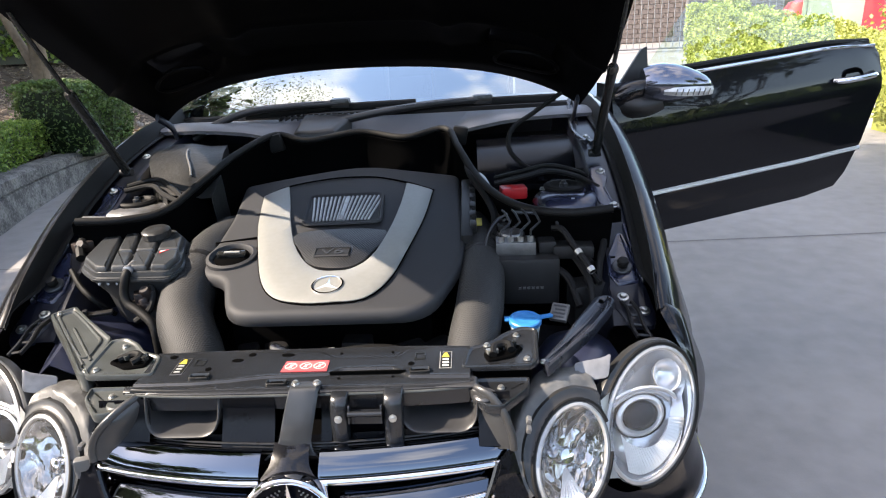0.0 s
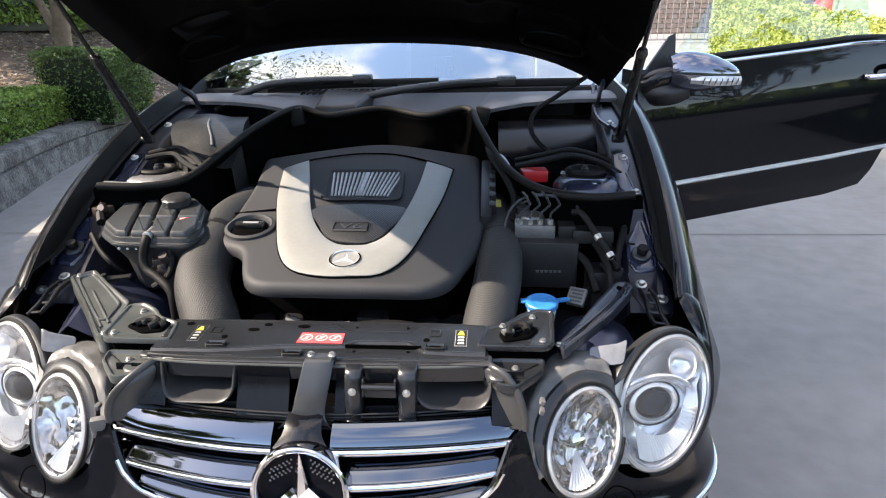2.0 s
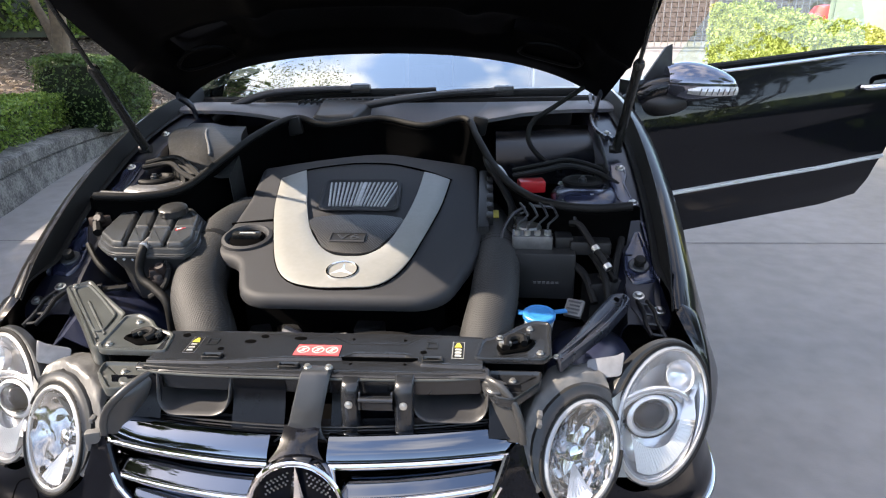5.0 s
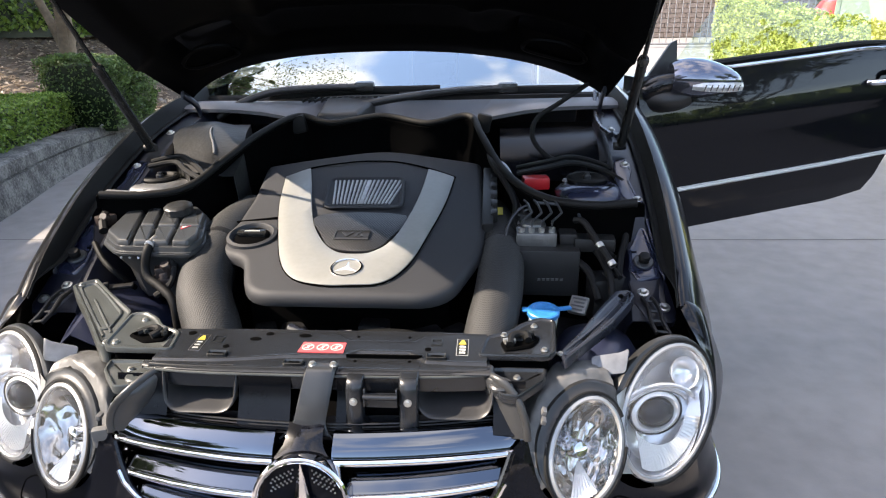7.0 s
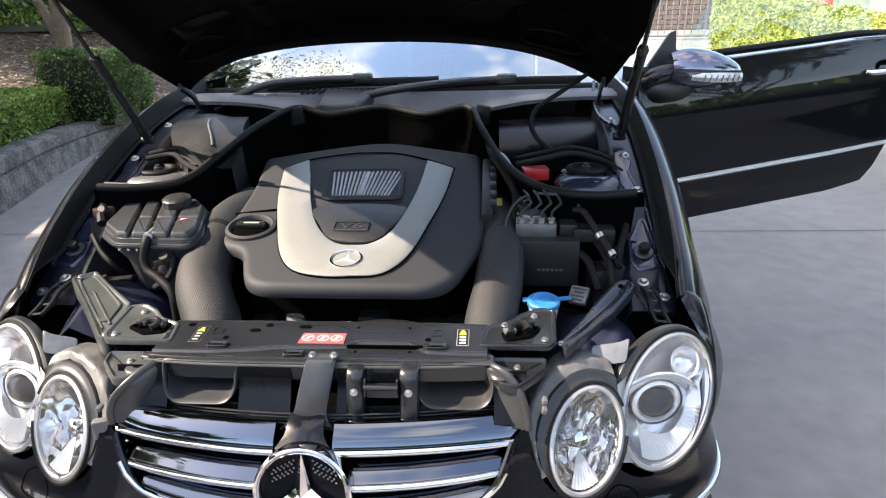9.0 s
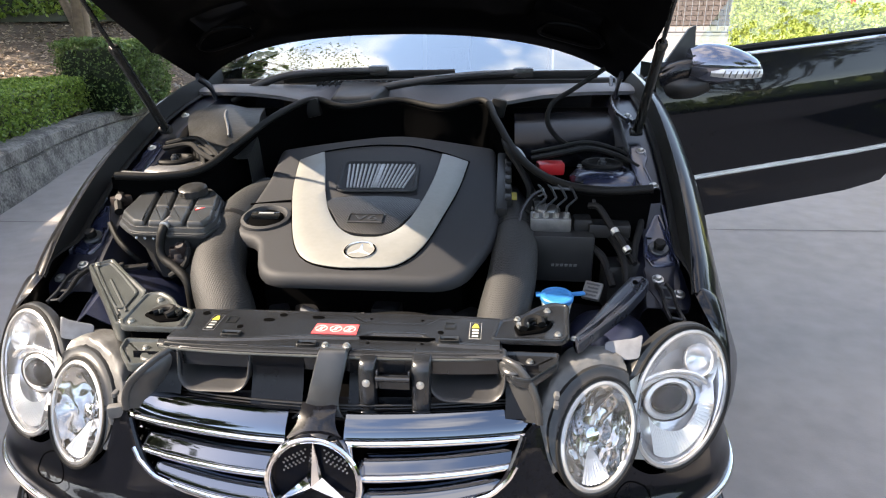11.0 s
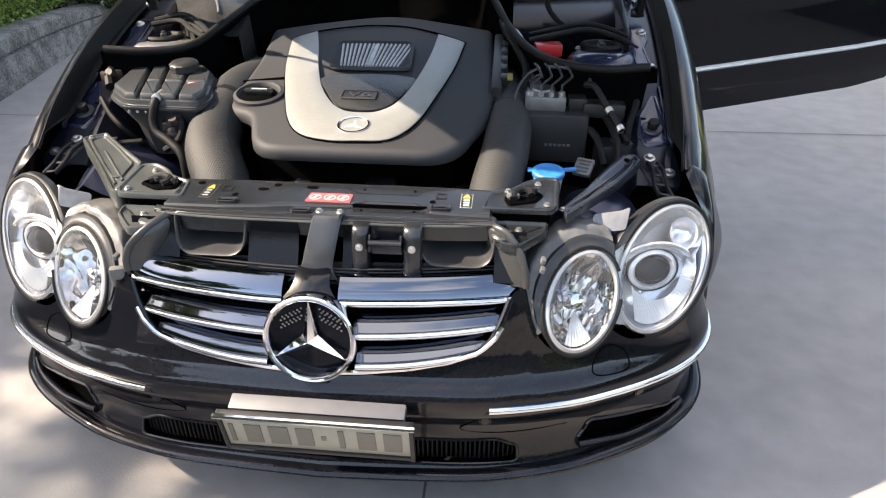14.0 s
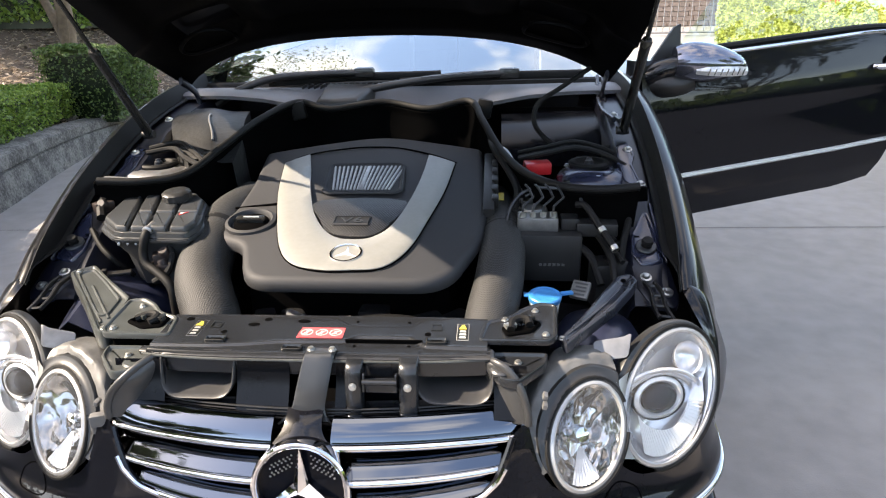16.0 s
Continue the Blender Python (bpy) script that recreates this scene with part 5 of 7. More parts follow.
# carbon-look lower panel between the arms
bm = bmesh.new()
slab(bm, loop_spline([(-0.118, 0.72, 0), (-0.09, 0.62, 0), (-0.05, 0.555, 0), (0.015, 0.537, 0), (0.06, 0.548, 0), (0.09, 0.6, 0), (0.115, 0.72, 0)], 4), [(0, -0.002), (0, 0.003), (0.002, 0.004)], cover_z)
part("woven_panel", bm, WOVEN, cover, "finely ribbed black panel")
# vent with slats
bm = bmesh.new()
vo = round_poly([(-0.122, 0.772), (0.098, 0.772), (0.086, 0.957), (-0.142, 0.957)], 0.03, 6)
slab(bm, vo, [(-0.004, -0.002), (-0.002, 0.003), (0.004, 0.004), (0.008, 0.002), (0.012, -0.006)], cover_z)
part("vent_frame", bm, COVERPL, cover, "rounded vent frame")
# well floor darkened by colour in place of shade behind the slats
bm = bmesh.new()
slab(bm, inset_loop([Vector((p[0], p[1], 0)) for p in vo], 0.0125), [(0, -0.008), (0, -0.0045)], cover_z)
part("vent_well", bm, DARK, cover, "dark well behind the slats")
for i in range(17):
    x = -0.108 + 0.0113 * i
    sl = (x + 0.02) * 0.28
    bm = bmesh.new()
    tube(bm, [(x - sl * 0.5, 0.792, cover_z(x, 0.792) - 0.002), (x + sl * 0.5, 0.94, cover_z(x, 0.94) - 0.002)], 0.0034, 6, 2)
    part("vent_slat", bm, SLATM, cover, "grey metal vent slat")
bm = bmesh.new()
box(bm, (-0.018, 0.865, cover_z(0, 0.865) - 0.001), (0.012, 0.15, 0.004), Matrix.Rotation(radians(10), 3, "X"), 0.001)
part("vent_centre", bm, SLATM, cover)
bm = bmesh.new()
tube(bm, [Vector((x, y, cover_z(x, y) - 0.001)) for x, y in ((-0.345, 0.712), (-0.29, 0.716), (-0.225, 0.722))], 0.003, 6, 3)
part("cover_seam", bm, DARK, cover, "seam across the cover")
# emblem panel with readable characters
EM = Matrix.Translation((-0.006, 0.608, cover_z(0, 0.608) + 0.004)) @ Matrix.Rotation(radians(10.2), 4, "X")
bm = bmesh.new()
slab(bm, [(-0.044, -0.021), (0.044, -0.021), (0.044, 0.021), (-0.044, 0.021)], [(0, 0), (0, 0.002), (0.003, 0.0045), (0.004, 0.002)], m=EM)
part("emblem_panel", bm, PLASTIC, cover, "small framed V6 panel")


def lettering(text, m, size, material, parent, label=""):
    cu = bpy.data.curves.new("lettering", "FONT")
    cu.body, cu.size, cu.extrude, cu.align_x, cu.align_y = text, size, 0.0008, "CENTER", "CENTER"
    tmp = bpy.data.objects.new("lettering", cu)
    me = bpy.data.meshes.new_from_object(tmp)
    me.transform(m)
    bpy.data.objects.remove(tmp)
    me.materials.append(material)
    ob = new("lettering", me)
    ob.parent = parent
    if label:
        ob["label"] = label
    return ob


lettering("V6", EM @ Matrix.Translation((0, 0, 0.003)) @ Matrix.Diagonal((1.5, 1, 1, 1)), 0.036, STRUTPL, cover, "raised V6 lettering")
BM_ = Matrix.Translation((0.009, 0.46, cover_z(0, 0.46) + 0.005)) @ Matrix.Rotation(radians(10.2), 4, "X")
bm = bmesh.new()
lathe(bm, [(0.037, 0.0), (0.037, 0.003), (0.034, 0.0035), (0.0335, 0.0015)], BM_, 32, (False, False))
part("badge_ring", bm, CHROME, cover, "small chrome badge ring")
bm = bmesh.new()
for k in range(3):
    a = math.pi / 2 + k * 2 * math.pi / 3
    d, n = Vector((math.cos(a), math.sin(a), 0)), Vector((-math.sin(a), math.cos(a), 0))
    v = [bm.verts.new(BM_ @ p) for p in (Vector((0, 0, 0.005)), n * 0.006 + d * 0.003, d * 0.034, -n * 0.006 + d * 0.003)]
    bm.faces.new((v[0], v[1], v[2]))
    bm.faces.new((v[0], v[2], v[3]))
part("badge_star", bm, CHROME, cover, "small chrome star", smooth=0)
# oil filler in its round recess
OM = Matrix.Translation((-0.272, 0.625, cover_z(-0.27, 0.625))) @ Matrix.Rotation(radians(10), 4, "X")
bm = bmesh.new()
lathe(bm, [(0.066, -0.01), (0.064, 0.006), (0.056, 0.009), (0.051, 0.004), (0.048, -0.02)], OM, 32, (False, True))
part("filler_recess", bm, COVERPL, cover, "round recess for the oil cap")
bm = bmesh.new()
lathe(bm, [(0.044, -0.02), (0.044, 0.0), (0.04, 0.003)], OM, 28)
part("oil_cap", bm, DARK, cover, "black oil filler cap")
bm = bmesh.new()
box(bm, OM @ Vector((0, 0, 0.009)), (0.072, 0.02, 0.014), OM.to_3x3(), 0.004)
part("cap_grip", bm, GLOSSPL, cover)
bm = bmesh.new()
box(bm, OM @ Vector((0.004, -0.002, 0.017)), (0.04, 0.006, 0.002), OM.to_3x3())
part("cap_marking", bm, BRACKET, cover, "pale cap marking")

# intake hoses, ribbed
def hose(pts, rad, label, ribs=(0.3, 1.0)):
    bm = bmesh.new()
    tube(bm, pts, lambda t: rad * ((1.0 + 0.006 * math.sin(t * 860)) if ribs[0] < t < ribs[1] else 1.02), 28, 100)
    return part("intake_hose", bm, HOSE, car, label)


hose([(-0.37, 0.92, 0.8), (-0.385, 0.78, 0.8), (-0.375, 0.62, 0.785), (-0.345, 0.47, 0.755), (-0.285, 0.36, 0.71), (-0.255, 0.3, 0.66), (-0.25, 0.26, 0.6)], 0.063, "ribbed black rubber air intake hose")
hose([(0.352, 0.93, 0.79), (0.36, 0.78, 0.79), (0.368, 0.62, 0.785), (0.36, 0.47, 0.76), (0.343, 0.37, 0.72), (0.332, 0.3, 0.67), (0.33, 0.26, 0.6)], 0.056, "ribbed black rubber air intake hose")
for x, y, z, r in ((-0.378, 0.655, 0.79, 0.064), (0.367, 0.66, 0.787, 0.0575)):
    bm = bmesh.new()
    lathe(bm, [(r - 0.003, -0.012), (r, -0.01), (r, 0.01), (r - 0.003, 0.012)], Matrix.Translation((x, y, z)) @ Matrix.Rotation(radians(-84), 4, "X"), 32, (False, False))
    part("hose_collar", bm, RUBBER, car, "smooth collar on the hose")

for x, y, z, r in ((0.3355, 0.315, 0.683, 0.0585), (-0.263, 0.315, 0.675, 0.0655)):
    bm = bmesh.new()
    lathe(bm, [(r - 0.004, -0.014), (r, -0.013), (r, -0.004), (r - 0.002, -0.003), (r - 0.002, 0.003), (r, 0.004), (r, 0.013), (r - 0.004, 0.014)], Matrix.Translation((x, y, z)) @ Matrix.Rotation(radians(-36), 4, "X"), 36, (False, False))
    part("hose_clamp", bm, LAMPPL, car, "pale grey clamp band round the hose")

# coolant tank
def tank_z(x, y):
    return 0.845 + 0.04 * (y - 0.6)


bm = bmesh.new()
TANK = [(-0.64, 0.57), (-0.57, 0.505), (-0.38, 0.497), (-0.37, 0.56), (-0.42, 0.72), (-0.47, 0.778), (-0.6, 0.765), (-0.667, 0.728)]
slab(bm, round_poly(TANK, 0.022, 5), [(0.06, -0.15), (0.045, -0.08), (0.02, -0.04), (0.008, -0.014), (-0.001, -0.011), (-0.001, -0.001), (0.004, 0.0005), (0.006, 0.011), (0.01, 0.0125)], tank_z)
tank = part("coolant_tank", bm, TANKPL, car, "black plastic coolant expansion tank")
bm = bmesh.new()
slab(bm, round_poly(TANK, 0.022, 5), [(0.001, -0.008), (-0.003, -0.007), (-0.003, -0.004), (0.001, -0.003)], tank_z)
part("tank_seam", bm, TANKPL, tank, "welded seam flange")
# pillow segments with moulded grooves between them
for pts in ([(-0.63, 0.577), (-0.566, 0.515), (-0.536, 0.512), (-0.612, 0.735), (-0.655, 0.72)],
            [(-0.528, 0.512), (-0.487, 0.512), (-0.522, 0.612), (-0.563, 0.612)], [(-0.565, 0.619), (-0.525, 0.619), (-0.568, 0.75), (-0.604, 0.74)],
            [(-0.48, 0.512), (-0.437, 0.512), (-0.465, 0.612), (-0.515, 0.612)], [(-0.518, 0.619), (-0.468, 0.619), (-0.504, 0.757), (-0.561, 0.751)],
            [(-0.43, 0.512), (-0.388, 0.512), (-0.383, 0.558), (-0.4, 0.612), (-0.458, 0.612)], [(-0.461, 0.619), (-0.402, 0.619), (-0.43, 0.71), (-0.472, 0.762), (-0.497, 0.758)]):
    bm = bmesh.new()
    slab(bm, round_poly(pts, 0.009, 4), [(-0.001, 0.006), (0.0, 0.017), (0.001, 0.021), (0.003, 0.0245), (0.006, 0.0262)], tank_z)
    part("tank_segment", bm, TANKPL, tank, smooth=25)
TM = Matrix.Translation((-0.496, 0.702, 0.87)) @ Matrix.Rotation(radians(6), 4, "X")
bm = bmesh.new()
sides = 48
skin(bm, [[TM @ Vector(((r + (0.0018 if (k // 2) % 2 and rib else 0)) * math.cos(2 * math.pi * k / sides), (r + (0.0018 if (k // 2) % 2 and rib else 0)) * math.sin(2 * math.pi * k / sides), h)) for k in range(sides)] for r, h, rib in ((0.031, 0.0, 0), (0.032, 0.008, 0), (0.0355, 0.01, 1), (0.0355, 0.026, 1), (0.032, 0.03, 0), (0.016, 0.031, 0))], True, (True, True))
part("tank_cap", bm, HOODPL, tank, "dusty ridged black screw cap")
bm = bmesh.new()
slab(bm, [(-0.444, 0.6), (-0.422, 0.607), (-0.439, 0.585)], [(0, 0.0262), (0, 0.0278)], tank_z)
part("tank_triangle", bm, REDLAB, tank, "red and white warning triangle", smooth=0)
bm = bmesh.new()
slab(bm, [(-0.4405, 0.599), (-0.4285, 0.603), (-0.438, 0.591)], [(0, 0.0278), (0, 0.0284)], tank_z)
part("triangle_field", bm, WHITELAB, tank, "white field of the triangle", smooth=0)
bm = bmesh.new()
lathe(bm, [(0.0095, 0.0), (0.0095, 0.026), (0.012, 0.028), (0.012, 0.036), (0.009, 0.038)], Matrix.Translation((-0.483, 0.542, 0.862)) @ Matrix.Rotation(radians(98), 4, "X"), 16)
part("hose_nozzle", bm, ALU, tank, "clamped hose nozzle")
bm = bmesh.new()
tube(bm, [(-0.483, 0.52, 0.86), (-0.486, 0.498, 0.845), (-0.493, 0.488, 0.805), (-0.482, 0.478, 0.782), (-0.452, 0.464, 0.768), (-0.415, 0.442, 0.745), (-0.405, 0.43, 0.7), (-0.405, 0.42, 0.58)], 0.0105, 12, 8)
part("overflow_hose", bm, RUBBER, car, "black rubber coolant hose")
# ---- rear of the engine bay ----
SEAL = [(-0.71, 0.7, 0.915), (-0.6, 0.735, 0.905), (-0.51, 0.8, 0.91), (-0.455, 0.95, 0.955), (-0.4, 1.13, 1.0), (-0.315, 1.27, 1.03), (-0.2, 1.255, 1.008), (-0.03, 1.29, 1.025), (0.13, 1.24, 1.008), (0.265, 1.25, 1.03), (0.31, 1.12, 0.99), (0.36, 0.98, 0.935), (0.42, 0.84, 0.905), (0.5, 0.71, 0.9), (0.6, 0.665, 0.9), (0.7, 0.655, 0.91)]
bm = bmesh.new()
rows = []
for p in spline(SEAL, 5):
    n = Vector((0, -1, 0)) if abs(p.x) < 0.3 else Vector((-p.x * 1.2, -0.7, 0)).normalized()
    rows.append([p + Vector((0, 0, z)) + n * d for z, d in ((-0.03, -0.035), (0.004, -0.03), (0.012, -0.012), (0.01, 0.0), (-0.002, 0.008), (-0.012, 0.004), (-0.03, 0.002), (-0.1, 0.012), (-0.3, 0.02))])
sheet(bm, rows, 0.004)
# its black is deepened to stand in for the bonnet's shadow
bulk = part("bulkhead_partition", bm, DARK, car, "black bulkhead partition with a rubber seal, deepened as shade")
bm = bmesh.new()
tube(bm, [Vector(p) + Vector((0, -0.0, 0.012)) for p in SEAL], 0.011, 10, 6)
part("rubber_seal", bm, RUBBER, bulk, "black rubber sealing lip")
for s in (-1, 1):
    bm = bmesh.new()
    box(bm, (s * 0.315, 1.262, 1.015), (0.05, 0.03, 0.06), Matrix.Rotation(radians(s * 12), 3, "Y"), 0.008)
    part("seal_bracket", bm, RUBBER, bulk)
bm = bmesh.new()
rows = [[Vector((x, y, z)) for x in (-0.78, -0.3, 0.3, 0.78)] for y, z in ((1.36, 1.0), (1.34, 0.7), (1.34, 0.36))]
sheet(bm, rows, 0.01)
# near-black colour replaces the shade behind the engine
part("firewall", bm, DARK, car, "firewall coloured near black as shade")

# cowl panel under the windscreen
bm = bmesh.new()
rows = []
for i in range(29):
    x = -0.8 + 1.6 * i / 28
    front = lerp_table([(0, 1.335), (0.29, 1.335), (0.31, 1.29), (0.42, 1.32), (0.55, 1.36), (0.8, 1.4)], abs(x))
    zf = lerp_table([(0, 1.02), (0.3, 1.025), (0.45, 1.045), (0.6, 1.052), (0.8, 1.05)], abs(x)) - 0.03 * (1 if abs(x) < 0.29 else 0)
    rear = 1.59 + 0.05 * (x / 0.8) ** 2
    rows.append([Vector((x, front, zf - 0.012)), Vector((x, front, zf)), Vector((x, front + 0.02, zf + 0.008)), Vector((x, front + 0.1, zf + 0.012)), Vector((x, rear - 0.06, 1.055)), Vector((x, rear, 1.045))])
sheet(bm, rows, 0.003)
cowl = part("cowl_panel", bm, GREYPL, car, "dark grey plastic cowl panel")
for i in range(14):
    bm = bmesh.new()
    box(bm, (-0.36 + 0.023 * i, 1.52, 1.062), (0.004, 0.08, 0.012), None, 0.001)
    part("cowl_slat", bm, PLASTIC, cowl)
bm = bmesh.new()
slab(bm, [(-0.265, 1.3), (-0.2, 1.285), (-0.12, 1.31), (-0.085, 1.42), (-0.09, 1.5), (-0.27, 1.5)], [(0.0, -0.02), (0, 0.03), (0.008, 0.04), (0.02, 0.043)], lambda x, y: 1.0 + 0.15 * (y - 1.28))
part("wiper_motor_cover", bm, PLASTIC, car, "dark semi-gloss wiper pivot cover")

# windscreen
def ws(x, t):
    return Vector((x * (1 - 0.2 * t), 1.575 + 0.05 * (x / 0.72) ** 2 + 0.78 * t, 1.06 - 0.005 * (x / 0.72) ** 2 + 0.36 * t - 0.05 * t * t))


bm = bmesh.new()
sheet(bm, [[ws(-0.9 + 1.8 * i / 24, k / 8) for k in range(9)] for i in range(25)])
wsc = part("windscreen", bm, WINDOW, car, "reflective windscreen")
wsc.visible_shadow = False
bm = bmesh.new()
tube(bm, [ws(-0.8 + 1.6 * i / 14, -0.015) for i in range(15)], 0.02, 8, 2)
part("windscreen_seal", bm, RUBBER, car, "black windscreen base seal")
# wipers
def wiper(pts, blade):
    bm = bmesh.new()
    tube(bm, pts, lambda t: 0.02 - 0.004 * t, 12, 6, 0.75)
    w = part("wiper", bm, PLASTIC, car, "black windscreen wiper")
    bm = bmesh.new()
    tube(bm, blade, 0.01, 8, 4, 1.5)
    part("wiper_blade", bm, RUBBER, w, "rubber wiper blade")
    a, b = Vector(pts[2]), Vector(pts[-1])
    for k in range(7):
        q = a.lerp(b, 0.12 + 0.11 * k)
        bm = bmesh.new()
        box(bm, q + Vector((0, -0.008, 0.0125)), (0.034, 0.008, 0.005), Matrix.Rotation(-math.atan2(b.z - a.z, b.x - a.x), 3, "Y"), 0.001)
        part("arm_slot", bm, GREYPL, w)
    bm = bmesh.new()
    box(bm, b + Vector((0.0, 0.004, 0.0)), (0.075, 0.04, 0.036), None, 0.012)
    part("arm_clip", bm, GLOSSPL, w)


wiper([(-0.68, 1.45, 1.01), (-0.6, 1.47, 1.055), (-0.47, 1.49, 1.096), (-0.3, 1.5, 1.108), (-0.13, 1.51, 1.11)], [(-0.5, 1.53, 1.075), (-0.2, 1.535, 1.09), (0.15, 1.545, 1.094)])
wiper([(-0.14, 1.44, 1.05), (-0.05, 1.45, 1.066), (0.06, 1.47, 1.08), (0.22, 1.49, 1.095), (0.4, 1.5, 1.101)], [(0.0, 1.52, 1.072), (0.35, 1.525, 1.088), (0.67, 1.54, 1.09)])

# strut towers
for s in (-1, 1):
    tx, ty = (0.628, 0.9) if s > 0 else (-0.655, 0.915)
    bm = bmesh.new()
    lathe(bm, [(0.118, -0.35), (0.114, -0.06), (0.106, -0.022), (0.09, -0.006), (0.07, 0.001), (0.045, 0.003), (0.04, 0.0)], Matrix.Translation((tx, ty, 0.905)) @ Matrix.Rotation(radians(-4), 4, "X"), 36)
    tower = part("strut_tower", bm, BAYBLUE if s > 0 else ALU, car, "suspension tower with mount" if s > 0 else "bare metal suspension tower with mount")
    m = Matrix.Translation((tx - 0.012, ty + 0.03, 0.906))
    bm = bmesh.new()
    lathe(bm, [(0.056, 0.0), (0.058, 0.008), (0.052, 0.013), (0.042, 0.013), (0.037, 0.006), (0.03, 0.004)], m, 24)
    part("strut_mount", bm, RUBBER, tower, "black rubber strut mount ring")
    bm = bmesh.new()
    lathe(bm, [(0.012, 0.002), (0.012, 0.014), (0.008, 0.016), (0.007, 0.022), (0.002, 0.0225)], m, 10)
    part("strut_nut", bm, STRUTPL, tower)
    for k in range(3):
        a = k * 2 * math.pi / 3 + 0.5
        bm = bmesh.new()
        bolt(bm, (tx + 0.084 * math.cos(a), ty + 0.084 * math.sin(a), 0.9), 0.006)
        part("tower_nut", bm, STEEL, tower)
# pale clip plate at the end of the seal
bm = bmesh.new()
slab(bm, round_poly([(-0.745, 0.79), (-0.735, 0.755), (-0.635, 0.735), (-0.63, 0.77)], 0.008, 3), [(0, -0.004), (0, 0.003), (0.002, 0.005)], lambda x, y: 0.913)
part("seal_clip", bm, LAMPPL, car, "dull grey clip plate on the seal's end")
# dusty air-box cover on one side, painted panel on the other
# folded liner with a crease down its middle
bm = bmesh.new()
left = spline([(-0.75, 1.34, 1.012), (-0.72, 1.18, 1.0), (-0.66, 1.05, 0.975), (-0.56, 0.92, 0.935)], 4)
fold = spline([(-0.62, 1.3, 1.02), (-0.605, 1.19, 1.012), (-0.54, 1.05, 0.984), (-0.485, 0.905, 0.935)], 4)
right = spline([(-0.5, 1.3, 1.008), (-0.47, 1.17, 1.0), (-0.43, 1.03, 0.968), (-0.42, 0.91, 0.925)], 4)
rows = []
for p, q, w in zip(left, fold, right):
    wob = 0.004 * noise.noise(p * 14)
    rows.append([p + Vector((-0.01, 0, -0.14)), p, p.lerp(q, 0.35) + Vector((0, 0, wob)), p.lerp(q, 0.7) + Vector((0, 0, -wob)), q + Vector((-0.004, 0, 0.0)), q + Vector((0.004, 0, -0.001)), q.lerp(w, 0.5) + Vector((0, 0, -0.006)), w, w + Vector((0.01, 0, -0.14))])
sheet(bm, rows, 0.002)
ab = part("air_box_cover", bm, LINER, car, "creased dark plastic cabin air liner", smooth=20)
bm = bmesh.new()
tube(bm, [q + Vector((0.012, -0.01, -0.001)) for q in fold[3:10]], 0.0035, 8, 2)
part("cover_seam", bm, LAMPPL, ab, "pale seam")
bm = bmesh.new()
rows = [[Vector((x, y, z)) for x in (0.37, 0.5, 0.62, 0.74)] for y, z in ((1.06, 0.87), (1.1, 0.91), (1.15, 0.94), (1.22, 0.965), (1.3, 0.985), (1.36, 0.99))]
sheet(bm, rows, 0.004)
part("battery_tray_panel", bm, SHROUDPL, car, "blue-black painted sheet panel")
bm = bmesh.new()
box(bm, (0.47, 0.93, 0.9), (0.075, 0.05, 0.035), Matrix.Rotation(radians(8), 3, "Z"), 0.006)
part("terminal_cap", bm, REDPL, car, "red plastic jump-start terminal cap")

# cables and pipes
def cable(pts, r=0.006, material=RUBBER, name="cable", label="", sides=8):
    bm = bmesh.new()
    tube(bm, pts, r, sides, 7)
    return part(name, bm, material, car, label)


cable([(0.65, 1.25, 1.14), (0.56, 1.2, 1.09), (0.485, 1.18, 1.04), (0.475, 1.15, 0.98), (0.53, 1.1, 0.93), (0.61, 1.06, 0.925), (0.69, 1.02, 0.935)], 0.008, RUBBER, "washer_tube", "black washer tube up to the bonnet")
for k, (dy, dz) in enumerate(((0.0, 0.0), (0.025, 0.01), (-0.03, 0.004))):
    cable([(0.42, 1.0 + dy, 0.91 + dz), (0.5, 0.97 + dy, 0.935 + dz), (0.58, 0.99 + dy, 0.945 + dz), (0.66, 0.97 + dy, 0.93 + dz), (0.71, 0.92 + dy, 0.91 + dz)], 0.007)
cable([(-0.7, 0.95, 0.945), (-0.62, 0.96, 0.955), (-0.56, 0.9, 0.945), (-0.5, 0.86, 0.93)], 0.008)
cable([(-0.71, 0.99, 0.95), (-0.62, 1.0, 0.965), (-0.54, 0.93, 0.95), (-0.49, 0.88, 0.93)], 0.008)
cable([(0.335, 1.12, 0.96), (0.345, 0.99, 0.945), (0.385, 0.9, 0.905), (0.41, 0.8, 0.87), (0.4, 0.72, 0.83)], 0.011, RUBBER, "engine_loom", "taped wiring loom")
cable([(0.4, 0.72, 0.84), (0.44, 0.69, 0.82), (0.52, 0.69, 0.83), (0.6, 0.66, 0.82), (0.64, 0.6, 0.8)], 0.008)
cable([(0.56, 0.72, 0.83), (0.6, 0.63, 0.81), (0.625, 0.55, 0.775), (0.63, 0.5, 0.72)], 0.009, RUBBER, "pipe", "black pipe with a metal clip")
for k in range(5):
    cable([(0.43 + 0.02 * k, 0.78 - 0.01 * k, 0.86), (0.5 + 0.015 * k, 0.79 + 0.012 * k, 0.885), (0.58, 0.77 + 0.014 * k, 0.875), (0.64, 0.74 + 0.02 * k, 0.86), (0.69, 0.72 + 0.03 * k, 0.87)], 0.0045 + 0.001 * (k % 2), GLOSSPL)
bm = bmesh.new()
box(bm, (0.6, 0.64, 0.822), (0.1, 0.05, 0.035), Matrix.Rotation(radians(-4), 3, "Z"), 0.006)
part("fuse_box", bm, PLASTIC, car, "black fuse box lid")
